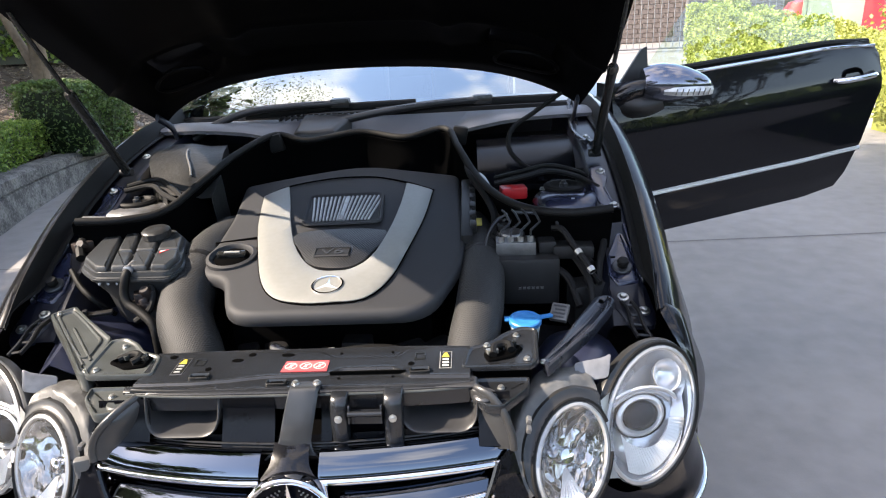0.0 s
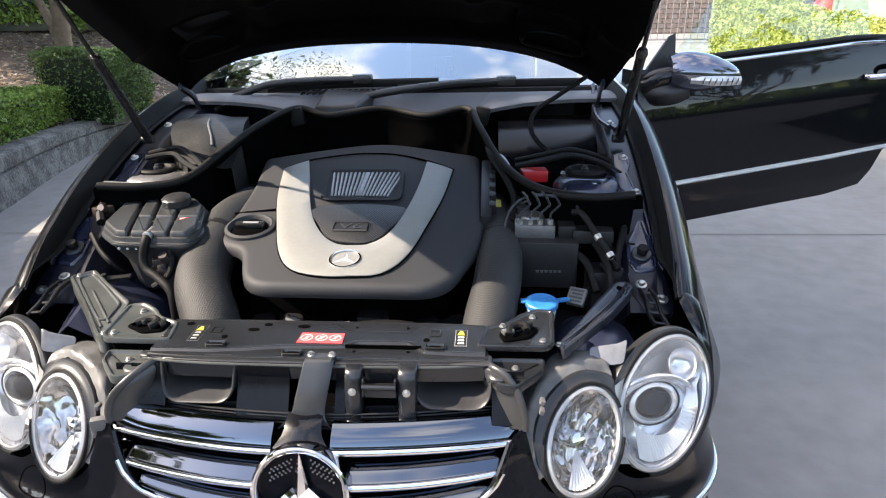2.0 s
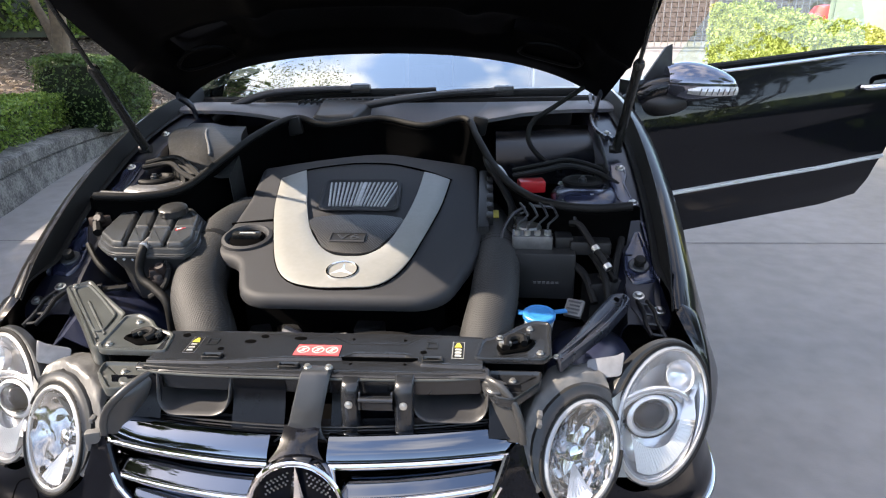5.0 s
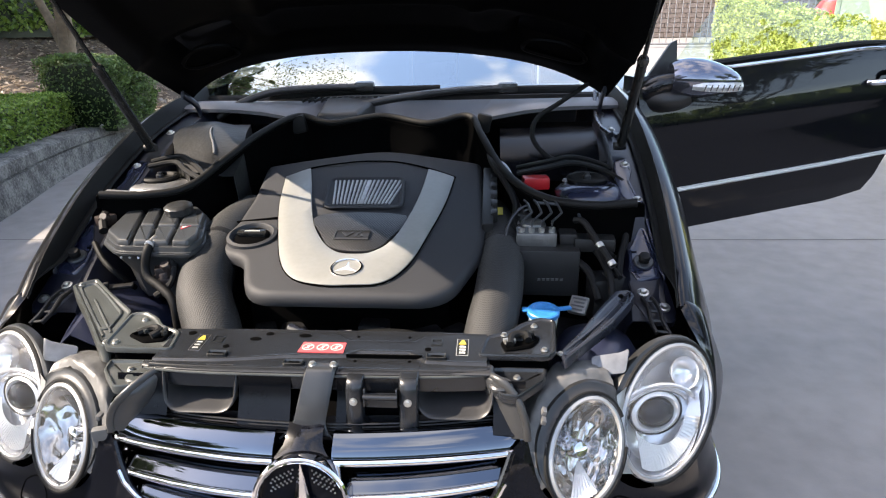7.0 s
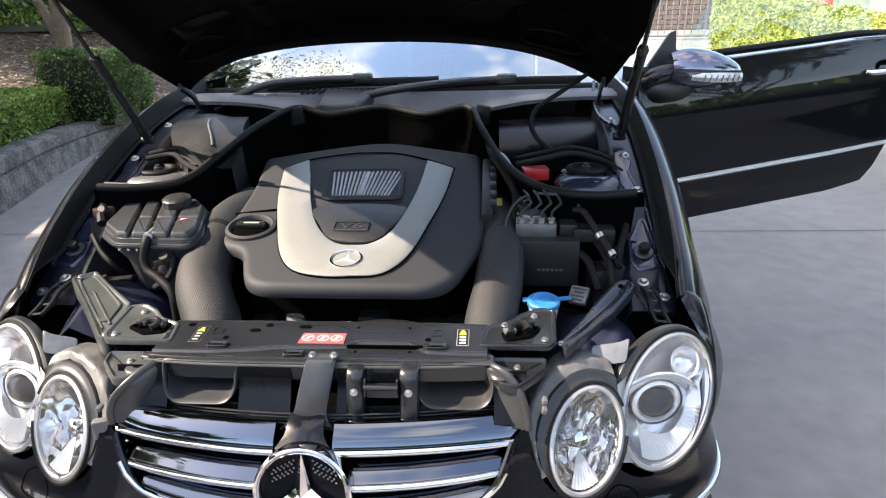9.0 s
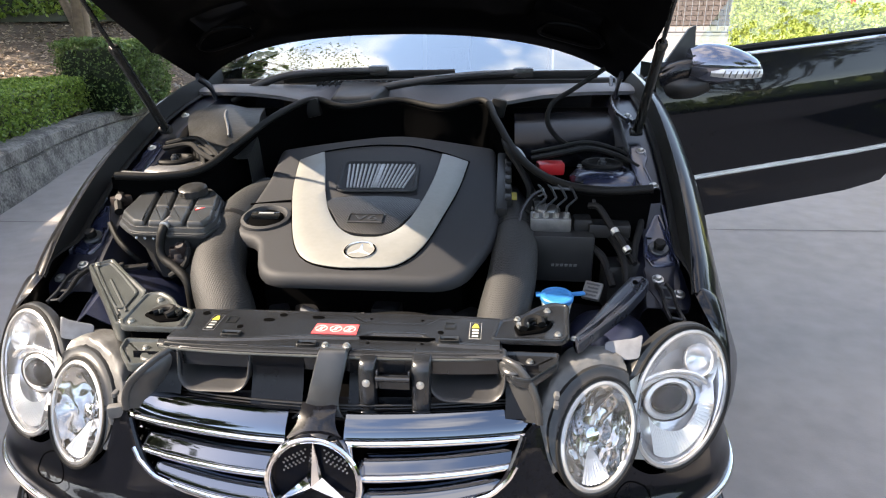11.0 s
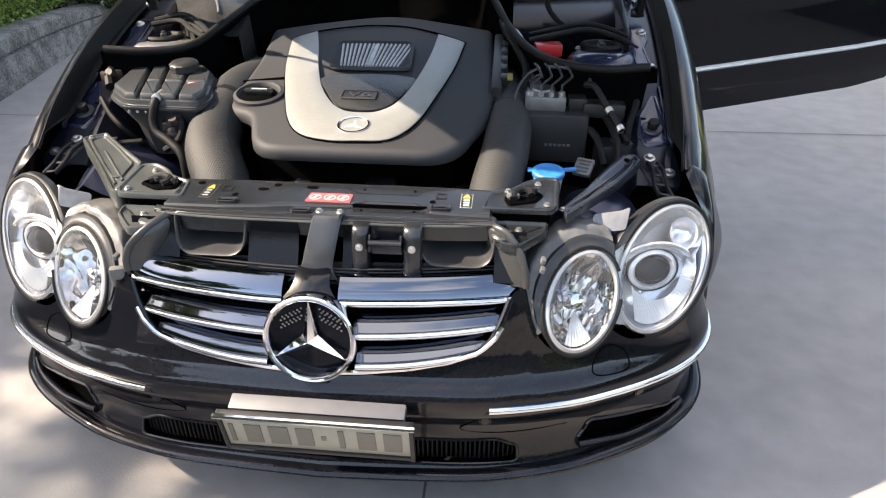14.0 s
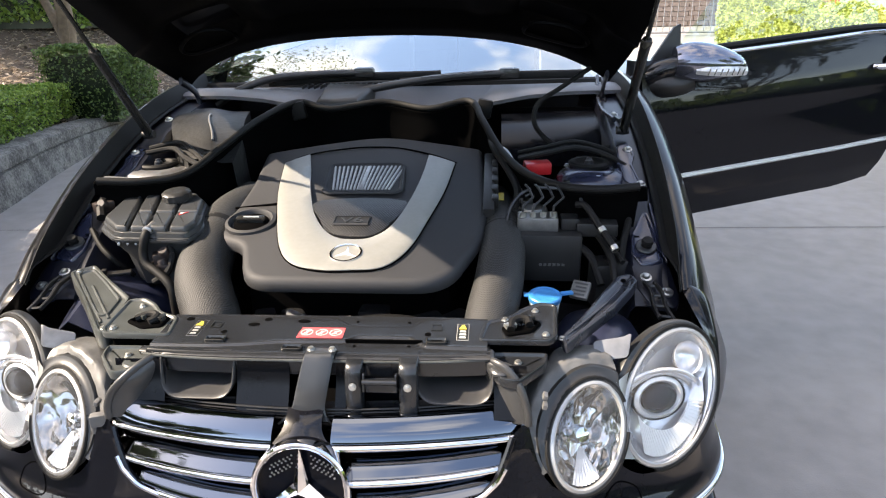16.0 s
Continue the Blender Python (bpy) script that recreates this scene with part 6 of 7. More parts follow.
cable([(0.55, 0.66, 0.875), (0.572, 0.645, 0.875), (0.6, 0.6, 0.84), (0.632, 0.545, 0.8)], 0.0085, RUBBER, "pipe", "black pipe with a metal clip")
cable([(0.33, 1.08, 0.93), (0.375, 1.02, 0.93), (0.4, 0.95, 0.905), (0.41, 0.86, 0.87), (0.435, 0.78, 0.84)], 0.009, ALU, "alloy_pipe", "bare alloy pipe along the bulkhead")
# painted wheel-house under the tank, with a brown plug, a bracket and thin hoses
bm = bmesh.new()
rows = []
for i in range(9):
    y = 0.36 + 0.05 * i
    rows.append([Vector((x, y, z + 0.03 * math.sin(i * 0.5))) for x, z in ((-0.665, 0.7 - 0.04 * abs(i - 4) / 4), (-0.63, 0.69), (-0.58, 0.665), (-0.52, 0.64), (-0.46, 0.58), (-0.43, 0.46))])
dense = [spline(c, 4) for c in zip(*rows)]
sheet(bm, [list(r) for r in zip(*dense)], 0.003)
part("wheel_house", bm, NAVY, car, "blue-black painted wheel-house panel")
for x, y, z, r in ((-0.452, 0.505, 0.792, 0.5), (-0.7, 0.69, 0.86, 0.9), (-0.458, 0.495, 0.768, 0.1)):
    bm = bmesh.new()
    box(bm, (x, y, z), (0.05, 0.032, 0.028), Matrix.Rotation(r, 3, "Z"), 0.006)
    lathe(bm, [(0.013, -0.01), (0.013, 0.022), (0.01, 0.026)], Matrix.Translation((x + 0.006, y, z)) @ Matrix.Rotation(r, 4, "X"), 12)
    part("plug_connector", bm, RUST, car, "brown plastic plug connector")
bm = bmesh.new()
box(bm, (-0.6, 0.53, 0.735), (0.07, 0.022, 0.008), Matrix.Rotation(radians(20), 3, "Z"), 0.003)
box(bm, (-0.625, 0.52, 0.735), (0.012, 0.016, 0.03), Matrix.Rotation(radians(20), 3, "Z"), 0.003)
part("small_bracket", bm, PLASTIC, car, "small black bracket")
for pts, r in (([(-0.44, 0.52, 0.82), (-0.43, 0.5, 0.79), (-0.44, 0.48, 0.76), (-0.47, 0.47, 0.74)], 0.008), ([(-0.7, 0.62, 0.82), (-0.66, 0.58, 0.79), (-0.62, 0.56, 0.76), (-0.6, 0.6, 0.7)], 0.007), ([(-0.71, 0.74, 0.88), (-0.7, 0.68, 0.865), (-0.68, 0.64, 0.845)], 0.012)):
    cable(pts, r)
for k in range(3):
    bm = bmesh.new()
    bolt(bm, (-0.565 + 0.022 * k, 0.514, 0.822), 0.0026, Matrix.Rotation(radians(70), 4, "X"))
    part("tank_clip", bm, ALU, tank)
# brake unit with metal block and pipes
bm = bmesh.new()
box(bm, (0.488, 0.64, 0.757), (0.148, 0.1, 0.122), Matrix.Rotation(radians(-2), 3, "Z"), 0.006)
absu = part("brake_unit", bm, PLASTIC, car, "black brake control unit with an alloy valve block")
bm = bmesh.new()
box(bm, (0.456, 0.652, 0.834), (0.1, 0.062, 0.034), Matrix.Rotation(radians(-2), 3, "Z"), 0.004)
part("valve_block", bm, BLOCKM, absu, "bare alloy valve block")
bm = bmesh.new()
lathe(bm, [(0.034, 0), (0.034, 0.03), (0.03, 0.036)], Matrix.Translation((0.45, 0.7, 0.82)), 20)
part("motor_can", bm, BLOCKM, absu)
for i in range(4):
    x = 0.418 + 0.025 * i
    bm = bmesh.new()
    lathe(bm, [(0.008, 0), (0.008, 0.012), (0.005, 0.014)], Matrix.Translation((x, 0.637, 0.85)), 8)
    part("pipe_nut", bm, STEEL, absu)
    bm = bmesh.new()
    tube(bm, [(x, 0.637, 0.858), (x + 0.001, 0.639, 0.876), (x + 0.004, 0.641, 0.88), (x + 0.022, 0.655, 0.892), (x + 0.024, 0.659, 0.896), (x + 0.015, 0.685, 0.91), (x + 0.008, 0.705, 0.913)], 0.003, 6, 3)
    part("brake_pipe", bm, STRUTPL, absu, "thin steel brake pipe")
cable([(0.455, 0.7, 0.908), (0.5, 0.697, 0.906), (0.55, 0.69, 0.902), (0.562, 0.683, 0.895), (0.564, 0.665, 0.88), (0.575, 0.64, 0.868)], 0.0045, STRUTPL, "pipe", "thin black pipe bending down beside the brake unit")
cable([(0.44, 0.7, 0.905), (0.41, 0.69, 0.89), (0.385, 0.66, 0.86), (0.375, 0.62, 0.82)], 0.004, STRUTPL, "pipe", "thin black pipe")
for k in range(6):
    bm = bmesh.new()
    box(bm, (0.462 + 0.011 * k, 0.589, 0.742), (0.007, 0.002, 0.006))
    part("marking_bar", bm, LAMPPL, absu)
bm = bmesh.new()
box(bm, (0.535, 0.655, 0.832), (0.044, 0.05, 0.03), None, 0.005)
part("plug", bm, PLASTIC, absu)
for c, sz in (((0.62, 0.71, 0.8), (0.07, 0.07, 0.07)), ((0.615, 0.58, 0.7), (0.06, 0.07, 0.12)), ((0.665, 0.67, 0.76), (0.05, 0.06, 0.05)), ((0.6, 0.78, 0.84), (0.08, 0.05, 0.04))):
    bm = bmesh.new()
    box(bm, c, sz, Matrix.Rotation(radians(10), 3, "Z"), 0.008)
    part("relay_box", bm, PLASTIC, car, "black relay housing")
for pts, r in (([(0.6, 0.8, 0.86), (0.62, 0.74, 0.85), (0.6, 0.68, 0.83), (0.63, 0.6, 0.79), (0.65, 0.54, 0.77)], 0.007), ([(0.66, 0.7, 0.85), (0.68, 0.66, 0.84), (0.66, 0.6, 0.8), (0.65, 0.56, 0.75)], 0.009), ([(0.44, 0.8, 0.86), (0.5, 0.78, 0.85), (0.58, 0.77, 0.86), (0.66, 0.74, 0.86)], 0.006), ([(0.42, 0.78, 0.84), (0.39, 0.72, 0.82), (0.4, 0.65, 0.78)], 0.012), ([(0.54, 0.62, 0.79), (0.58, 0.58, 0.77), (0.6, 0.52, 0.72)], 0.01)):
    cable(pts, r)
for c, sz, mm in (((0.61, 0.745, 0.845), (0.06, 0.04, 0.03), DUCTPL), ((0.595, 0.66, 0.815), (0.045, 0.04, 0.035), PLASTIC), ((0.645, 0.575, 0.745), (0.05, 0.05, 0.04), DUCTPL), ((0.43, 0.755, 0.845), (0.035, 0.03, 0.03), PLASTIC)):
    bm = bmesh.new()
    box(bm, c, sz, Matrix.Rotation(radians(14), 3, "Z"), 0.005)
    part("connector", bm, mm, car, "black wiring connector")
for x, y, z in ((0.606, 0.59, 0.833), (0.63, 0.548, 0.803), (0.41, 0.74, 0.835)):
    bm = bmesh.new()
    lathe(bm, [(0.0088, -0.007), (0.0098, -0.006), (0.0098, 0.006), (0.0088, 0.007)], Matrix.Translation((x, y, z)) @ Vector((0.03, -0.055, -0.038)).to_track_quat("Z", "Y").to_matrix().to_4x4(), 14, (False, False))
    part("hose_clip", bm, STEEL, car, "bright metal hose clip")
cable([(-0.06, 0.35, 0.63), (0.04, 0.335, 0.655), (0.13, 0.33, 0.66), (0.22, 0.345, 0.645), (0.27, 0.37, 0.6)], 0.02, GLOSSPL, "coolant_pipe", "glossy black coolant pipe", 12)
cable([(-0.12, 0.4, 0.7), (-0.05, 0.37, 0.69), (0.03, 0.37, 0.7)], 0.01, ALU, "alloy_pipe", "short bare alloy pipe")
# washer filler
WM = Matrix.Translation((0.458, 0.398, 0.732)) @ Matrix.Rotation(radians(4), 4, "X")
bm = bmesh.new()
lathe(bm, [(0.029, -0.06), (0.031, -0.01), (0.033, 0.0), (0.033, 0.012)], WM, 24)
wf = part("washer_filler", bm, WHITEPL, car, "white washer bottle neck with a blue lid")
bm = bmesh.new()
lathe(bm, [(0.0345, 0.01), (0.0365, 0.013), (0.0365, 0.021), (0.034, 0.0235), (0.026, 0.024), (0.024, 0.0225), (0.01, 0.0225)], WM, 28)
box(bm, WM @ Vector((0.047, 0.008, 0.022)), (0.03, 0.012, 0.006), Matrix.Rotation(0.3, 3, "Z"), 0.002)
box(bm, WM @ Vector((-0.04, 0.004, 0.02)), (0.012, 0.02, 0.004), None, 0.0015)
part("blue_lid", bm, BLUEPL, wf, "bright blue snap lid")
bm = bmesh.new()
TG = Matrix.Translation((0.538, 0.425, 0.752)) @ Matrix.Rotation(radians(-24), 4, "Z") @ Matrix.Rotation(radians(38), 4, "X")
box(bm, TG @ Vector((0, 0, 0)), (0.04, 0.042, 0.014), TG.to_3x3(), 0.003)
tag = part("paper_tag", bm, LAMPPL, car, "pale printed tag")
for k in range(4):
    bm = bmesh.new()
    box(bm, TG @ Vector((0.002 * (k % 2), 0.013 - 0.009 * k, 0.0075)), (0.03 - 0.006 * (k % 2), 0.004, 0.001), TG.to_3x3())
    part("print_bar", bm, STRUTPL, tag)
# blue-black wheel-house forms below the tank and behind the filler
for c, r in (((0.58, 0.42, 0.58), 0.11),):
    bm = bmesh.new()
    lathe(bm, [(r, -0.2), (r, 0.0), (r * 0.93, 0.05), (r * 0.7, 0.09), (r * 0.3, 0.11)], Matrix.Translation(c), 24)
    part("reservoir_body", bm, NAVY, car, "blue-black painted inner panel")
# engine front below the cover
bm = bmesh.new()
tube(bm, [(-0.05, 0.36, 0.66), (0.1, 0.35, 0.69), (0.2, 0.34, 0.68), (0.26, 0.36, 0.6)], 0.032, 14, 8)
part("coolant_pipe", bm, RUBBER, car, "black radiator hose")
# block coloured near black in place of shade under the cover
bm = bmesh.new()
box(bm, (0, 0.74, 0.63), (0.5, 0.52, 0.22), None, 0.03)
eng = part("engine_block", bm, DARK, car, "engine block under the cover, blackened as shade")
for k in range(9):
    bm = bmesh.new()
    x = -0.26 + 0.065 * k
    box(bm, (x, 0.42 + 0.02 * (k % 3), 0.62 + 0.015 * (k % 2)), (0.05, 0.07, 0.06 + 0.02 * (k % 3)), Matrix.Rotation(radians(17 * k), 3, "Z"), 0.01)
    part("engine_bracket", bm, PLASTIC, eng)
bm = bmesh.new()
box(bm, (-0.19, 0.33, 0.66), (0.05, 0.02, 0.014), Matrix.Rotation(radians(35), 3, "Z"), 0.004)
part("alloy_bracket", bm, ALU, eng, "bright alloy bracket")
bm = bmesh.new()
box(bm, (0.333, 0.86, 0.84), (0.03, 0.36, 0.1), Matrix.Rotation(radians(10), 3, "X"), 0.006)
for k in range(5):
    box(bm, (0.35, 0.74 + 0.055 * k, 0.85 + 0.01 * k), (0.018, 0.03, 0.05), Matrix.Rotation(radians(10), 3, "X"), 0.004)
part("cover_side", bm, PLASTIC, eng, "black ribbed coil cover beside the engine cover")
bm = bmesh.new()
box(bm, (0.365, 0.8, 0.853), (0.018, 0.04, 0.003), Matrix.Rotation(radians(10), 3, "X"))
part("yellow_tag", bm, YELLAB, car, "small yellow tag")
# front corner webs by the lamps
for s in (-1, 1):
    ends = []
    for k in range(2):
        a, b = Vector((s * (0.688 + 0.022 * k), 0.478, 0.748)), Vector((s * (0.702 + 0.03 * k), 0.375, 0.712 - 0.004 * k))
        ends.append((a, b))
        bm = bmesh.new()
        tube(bm, [a, a.lerp(b, 0.3) + Vector((s * 0.003, 0, 0.004)), a.lerp(b, 0.7) + Vector((-s * 0.003, 0, 0.002)), b], 0.0042, 8, 4, 1.5)
        part("lamp_bracket_rail", bm, PLASTIC, car)
    for t in (0.1, 0.38, 0.66, 0.94):
        bm = bmesh.new()
        tube(bm, [ends[0][0].lerp(ends[0][1], t), ends[1][0].lerp(ends[1][1], t)], 0.0034, 6, 2)
        part("lamp_bracket_rung", bm, PLASTIC, car)

# unseen underside shield close to the ground, added to block light under the car
bm = bmesh.new()
skin(bm, [[(-0.74, 0.28, 0.128), (-0.45, 0.12, 0.128), (0.45, 0.12, 0.128), (0.74, 0.28, 0.128)], [(-0.62, 1.2, 0.15), (-0.4, 1.2, 0.15), (0.4, 1.2, 0.15), (0.62, 1.2, 0.15)], [(-0.8, 4.4, 0.22), (-0.4, 4.4, 0.22), (0.4, 4.4, 0.22), (0.8, 4.4, 0.22)]], False)
part("underside_light_shield", bm, DARK, car, "added black shield keeping light from under the car")

# ---- bonnet ----
def hood_pt(x, t, drop=0.0):
    """x across, t from the rear edge (0) to the front edge (1)."""
    half = 0.735 + 0.03 * math.sin(math.pi * min(1, t * 1.3)) - 0.1 * max(0, t - 0.75)
    k = x / 0.76
    y0 = 1.185 + 0.13 * abs(k * 1.08) ** 4
    y1 = 0.2 + 0.13 * abs(k) ** 3
    y = y0 + (y1 - y0) * t
    z = 1.119 + 0.57 * (1.31 - y) + 0.06 * (1 - k * k) - drop - 0.1 * max(0.0, t - 0.8) ** 2 * 4 + 0.032 * max(0.0, 1 - t / 0.3) * (1 - 0.45 * k * k)
    return Vector((k * half, y, z))


bm = bmesh.new()
sheet(bm, [[hood_pt(-0.76 + 1.52 * i / 32, k / 20, -0.025) for k in range(21)] for i in range(33)])
hood = part("bonnet", bm, PAINT, car, "raised black bonnet with a dark lined underside")
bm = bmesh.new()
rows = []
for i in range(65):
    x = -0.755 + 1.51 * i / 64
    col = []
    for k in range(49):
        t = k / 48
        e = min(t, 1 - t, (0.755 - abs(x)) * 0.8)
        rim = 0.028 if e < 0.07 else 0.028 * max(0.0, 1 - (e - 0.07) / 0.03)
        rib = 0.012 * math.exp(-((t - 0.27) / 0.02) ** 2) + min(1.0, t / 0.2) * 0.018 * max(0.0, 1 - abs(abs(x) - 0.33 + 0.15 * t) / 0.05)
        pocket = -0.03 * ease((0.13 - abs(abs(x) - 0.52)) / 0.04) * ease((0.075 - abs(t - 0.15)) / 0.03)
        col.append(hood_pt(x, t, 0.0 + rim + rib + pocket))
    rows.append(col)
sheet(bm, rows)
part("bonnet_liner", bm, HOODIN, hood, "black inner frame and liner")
bm = bmesh.new()
tube(bm, [hood_pt(-0.74 + 1.48 * i / 24, 0.012, 0.0) for i in range(25)], 0.016, 8, 2)
part("bonnet_rear_edge", bm, GLOSSPL, hood, "rounded rear edge")
for s in (-1, 1):
    bm = bmesh.new()
    o = loop_spline([(s * 0.44, 0.1, 0), (s * 0.5, 0.085, 0), (s * 0.6, 0.1, 0), (s * 0.625, 0.15, 0), (s * 0.55, 0.185, 0), (s * 0.46, 0.16, 0)], 5)
    tube(bm, [hood_pt(p.x, p.y, 0.03) for p in o] + [hood_pt(o[0].x, o[0].y, 0.03)], 0.007, 6, 1)
    part("pocket_rim", bm, HOODIN, hood)
    # hinges and gas struts
    bm = bmesh.new()
    tube(bm, [(s * 0.705, 1.38, 1.0), (s * 0.715, 1.37, 1.06), (s * 0.71, 1.32, 1.09), (s * 0.705, 1.25, 1.12)], 0.014, 8, 5, 0.5)
    part("bonnet_hinge", bm, BAYPAINT, car, "painted bonnet hinge")
    for k, (dx, dz) in enumerate(((0.0, 0.0), (-0.022, 0.008)) if s > 0 else ()):
        bm = bmesh.new()
        tube(bm, [(s * (0.735 + dx), 1.5, 1.075 + dz), (s * (0.722 + dx), 1.38, 1.02 + dz), (s * (0.722 + dx), 1.26, 0.995 + dz), (s * (0.738 + dx), 1.14, 0.988 + dz)], 0.009 - 0.002 * k, 8, 5, 1.4)
        part("hinge_link", bm, BRACEDARK, car, "dark painted hinge link")
    a, b = Vector((s * 0.725, 1.03, 0.985)), Vector((s * 0.725, 0.68, 1.455))
    mid = a.lerp(b, 0.55)
    bm = bmesh.new()
    tube(bm, [a, mid], 0.0135, 12, 2)
    lathe(bm, [(0.015, -0.008), (0.0155, 0), (0.012, 0.01)], Matrix.Translation(mid) @ (b - a).to_track_quat("Z", "Y").to_matrix().to_4x4(), 12)
    gs = part("gas_strut", bm, GLOSSPL, car, "black gas strut holding the bonnet")
    bm = bmesh.new()
    tube(bm, [mid, b], 0.006, 10, 2)
    part("strut_rod", bm, GLOSSPL, gs, "thin strut rod")
    bm = bmesh.new()
    lathe(bm, [(0.012, -0.02), (0.014, 0), (0.012, 0.015)], Matrix.Translation(a) @ Matrix.Rotation(radians(90), 4, "Y"), 12)
    part("strut_ball", bm, PLASTIC, gs)

# ---- passenger door, open ----
DM = Matrix.Translation((0.88, 1.62, 0)) @ Matrix(((0.937, -0.349, 0), (0.349, 0.937, 0), (0, 0, 1))).to_4x4()


def door_pt(t, v, out=0.0):
    zb = 0.47 + 0.075 * t + 0.02 * max(0.0, t - 0.85) / 0.15
    zt = 1.12 + 0.09 * t - 0.03 * max(0.0, t - 0.97) / 0.03
    z = zb + (zt - zb) * v
    rear = lerp_table([(0, 1.22), (0.1, 1.25), (0.35, 1.3), (0.6, 1.33), (0.75, 1.338), (0.88, 1.333), (0.95, 1.327), (1, 1.31)], v)
    bul = lerp_table([(0, 0.0), (0.12, 0.02), (0.28, 0.03), (0.3, 0.034), (0.6, 0.047), (0.675, 0.0555), (0.7, 0.059), (0.725, 0.058), (0.8, 0.05), (0.92, 0.03), (0.97, 0.02), (1, 0.012)], v)
    return DM @ Vector((t * rear, -bul - out, z))


bm = bmesh.new()
rows = [[door_pt(i / 24, k / 40) for k in range(41)] for i in range(25)]
sheet(bm, rows)
bmesh.ops.recalc_face_normals(bm, faces=bm.faces)
back = [[DM @ (DM.inverted() @ p + Vector((0, 0.05 - (DM.inverted() @ p).y + 0.03, 0))) for p in (r[0], r[10], r[20], r[30], r[40])] for r in rows]
skin(bm, back, False)
edge_f = [rows[0][0], rows[0][10], rows[0][20], rows[0][30], rows[0][40]]
for a, b in ((edge_f, back[0]), ([rows[-1][q] for q in (0, 10, 20, 30, 40)], back[-1]), ([r[0] for r in rows], [r[0] for r in back]), ([r[-1] for r in rows], [r[-1] for r in back])):
    skin(bm, [a, b], False)
door = part("door", bm, PAINT, car, "open glossy black passenger door")
bm = bmesh.new()
sheet(bm, [[door_pt(t, v, o) for v, o in ((0.272, 0.004), (0.278, 0.013), (0.286, 0.016), (0.3, 0.011), (0.306, 0.002))] for t in (0.15, 0.3, 0.45, 0.6, 0.75, 0.9, 0.998)], 0.003)
# pale colour stands in for bright sky mirrored in the chrome
part("door_strip", bm, PALEPL, door, "chrome door strip")
bm = bmesh.new()
tube(bm, [door_pt(t, 0.99, 0.004) for t in (0.12, 0.35, 0.6, 0.8, 0.99)], 0.007, 8, 4)
part("waist_strip", bm, CHROME, door, "bright waist trim")
bm = bmesh.new()
tube(bm, [door_pt(t, 1.015, -0.03) for t in (0.1, 0.35, 0.6, 0.8, 0.99)], 0.014, 8, 4)
part("waist_seal", bm, RUBBER, door, "black window seal")
bm = bmesh.new()
hp = [door_pt(t, 0.79, o) for t, o in ((0.8, 0.0), (0.815, 0.03), (0.87, 0.04), (0.93, 0.035), (0.955, 0.0))]
tube(bm, hp, 0.016, 10, 6, 0.8)
part("door_handle", bm, CHROME, door, "chrome-topped door handle")
bm = bmesh.new()
c = door_pt(0.875, 0.8, 0.001)
lathe(bm, [(0.03, -0.004), (0.045, 0.0), (0.04, 0.002), (0.01, -0.012)], Matrix.Translation(c) @ DM.to_3x3().to_4x4() @ Matrix.Rotation(radians(90), 4, "X") @ Matrix.Diagonal((1.3, 0.8, 1, 1)), 20)
part("handle_cup", bm, DARK, door)
bm = bmesh.new()
g = lambda a, z: DM @ Vector((a, 0.03 + (z - 1.14) * 0.35, z))
v = [[g(0.15, 1.13), g(0.5, 1.15), g(0.9, 1.18), g(1.16, 1.19)], [g(0.3, 1.27), g(0.55, 1.28), g(0.9, 1.29), g(1.17, 1.3)], [g(0.47, 1.43), g(0.65, 1.46), g(0.9, 1.48), g(1.16, 1.47)]]
sheet(bm, v)
dg = part("door_window", bm, DOORGLASS, door, "frameless door glass, wound up")
dg.visible_shadow = False
# mirror
bm = bmesh.new()
rings = []
for k in range(17):
    t = k / 16
    x = 1.0 + 0.265 * t
    r = max(0.02, math.sin(math.pi * min(1, 0.1 + 0.9 * t) ** 0.75) ** 0.55)
    hz, hy = 0.082 * r * (1.0 - 0.12 * t), 0.09 * r
    cz = 1.115 - 0.012 * t
    rings.append([Vector((x, 1.6 + hy * (math.cos(a) if math.cos(a) < 0 else 0.6 * math.cos(a)), cz + hz * math.sin(a) * (1.0 if math.sin(a) > 0 else 0.85))) for a in (2 * math.pi * q / 24 for q in range(24))])
skin(bm, rings, True, (True, True))
mirror = part("door_mirror", bm, MIRRORCAP, car, "black door mirror with painted-in sky sheen and an indicator strip")
bm = bmesh.new()
tube(bm, [(0.9, 1.66, 1.03), (0.93, 1.63, 1.06), (0.98, 1.61, 1.09), (1.03, 1.6, 1.1)], lambda t: 0.05 - 0.012 * t, 14, 6)
part("mirror_arm", bm, PAINT, mirror, "glossy black mirror arm")
bm = bmesh.new()
tube(bm, [(0.95, 1.63, 1.035), (0.99, 1.6, 1.035), (1.03, 1.59, 1.04), (1.07, 1.59, 1.055)], lambda t: 0.048 - 0.012 * t, 14, 6)
part("mirror_foot", bm, PLASTIC, mirror, "matt black mirror foot")
bm = bmesh.new()
rows = []
for i in range(13):
    t = i / 12
    x = 1.06 + 0.19 * t
    y = 1.6 - 0.09 * math.sin(math.pi * min(1, 0.3 + 0.62 * t)) ** 0.5 - 0.009
    h = 0.017 * math.sin(math.pi * min(0.98, 0.15 + 0.6 * t)) ** 0.5
    rows.append([Vector((x, y + abs(q) * 0.008, 1.095 - 0.006 * t + h * q)) for q in (-1, -0.5, 0, 0.5, 1)])
sheet(bm, rows, 0.004)
ind = part("indicator", bm, INDIC, mirror, "clear indicator strip")
for i in range(7):
    t = 0.2 + 0.11 * i
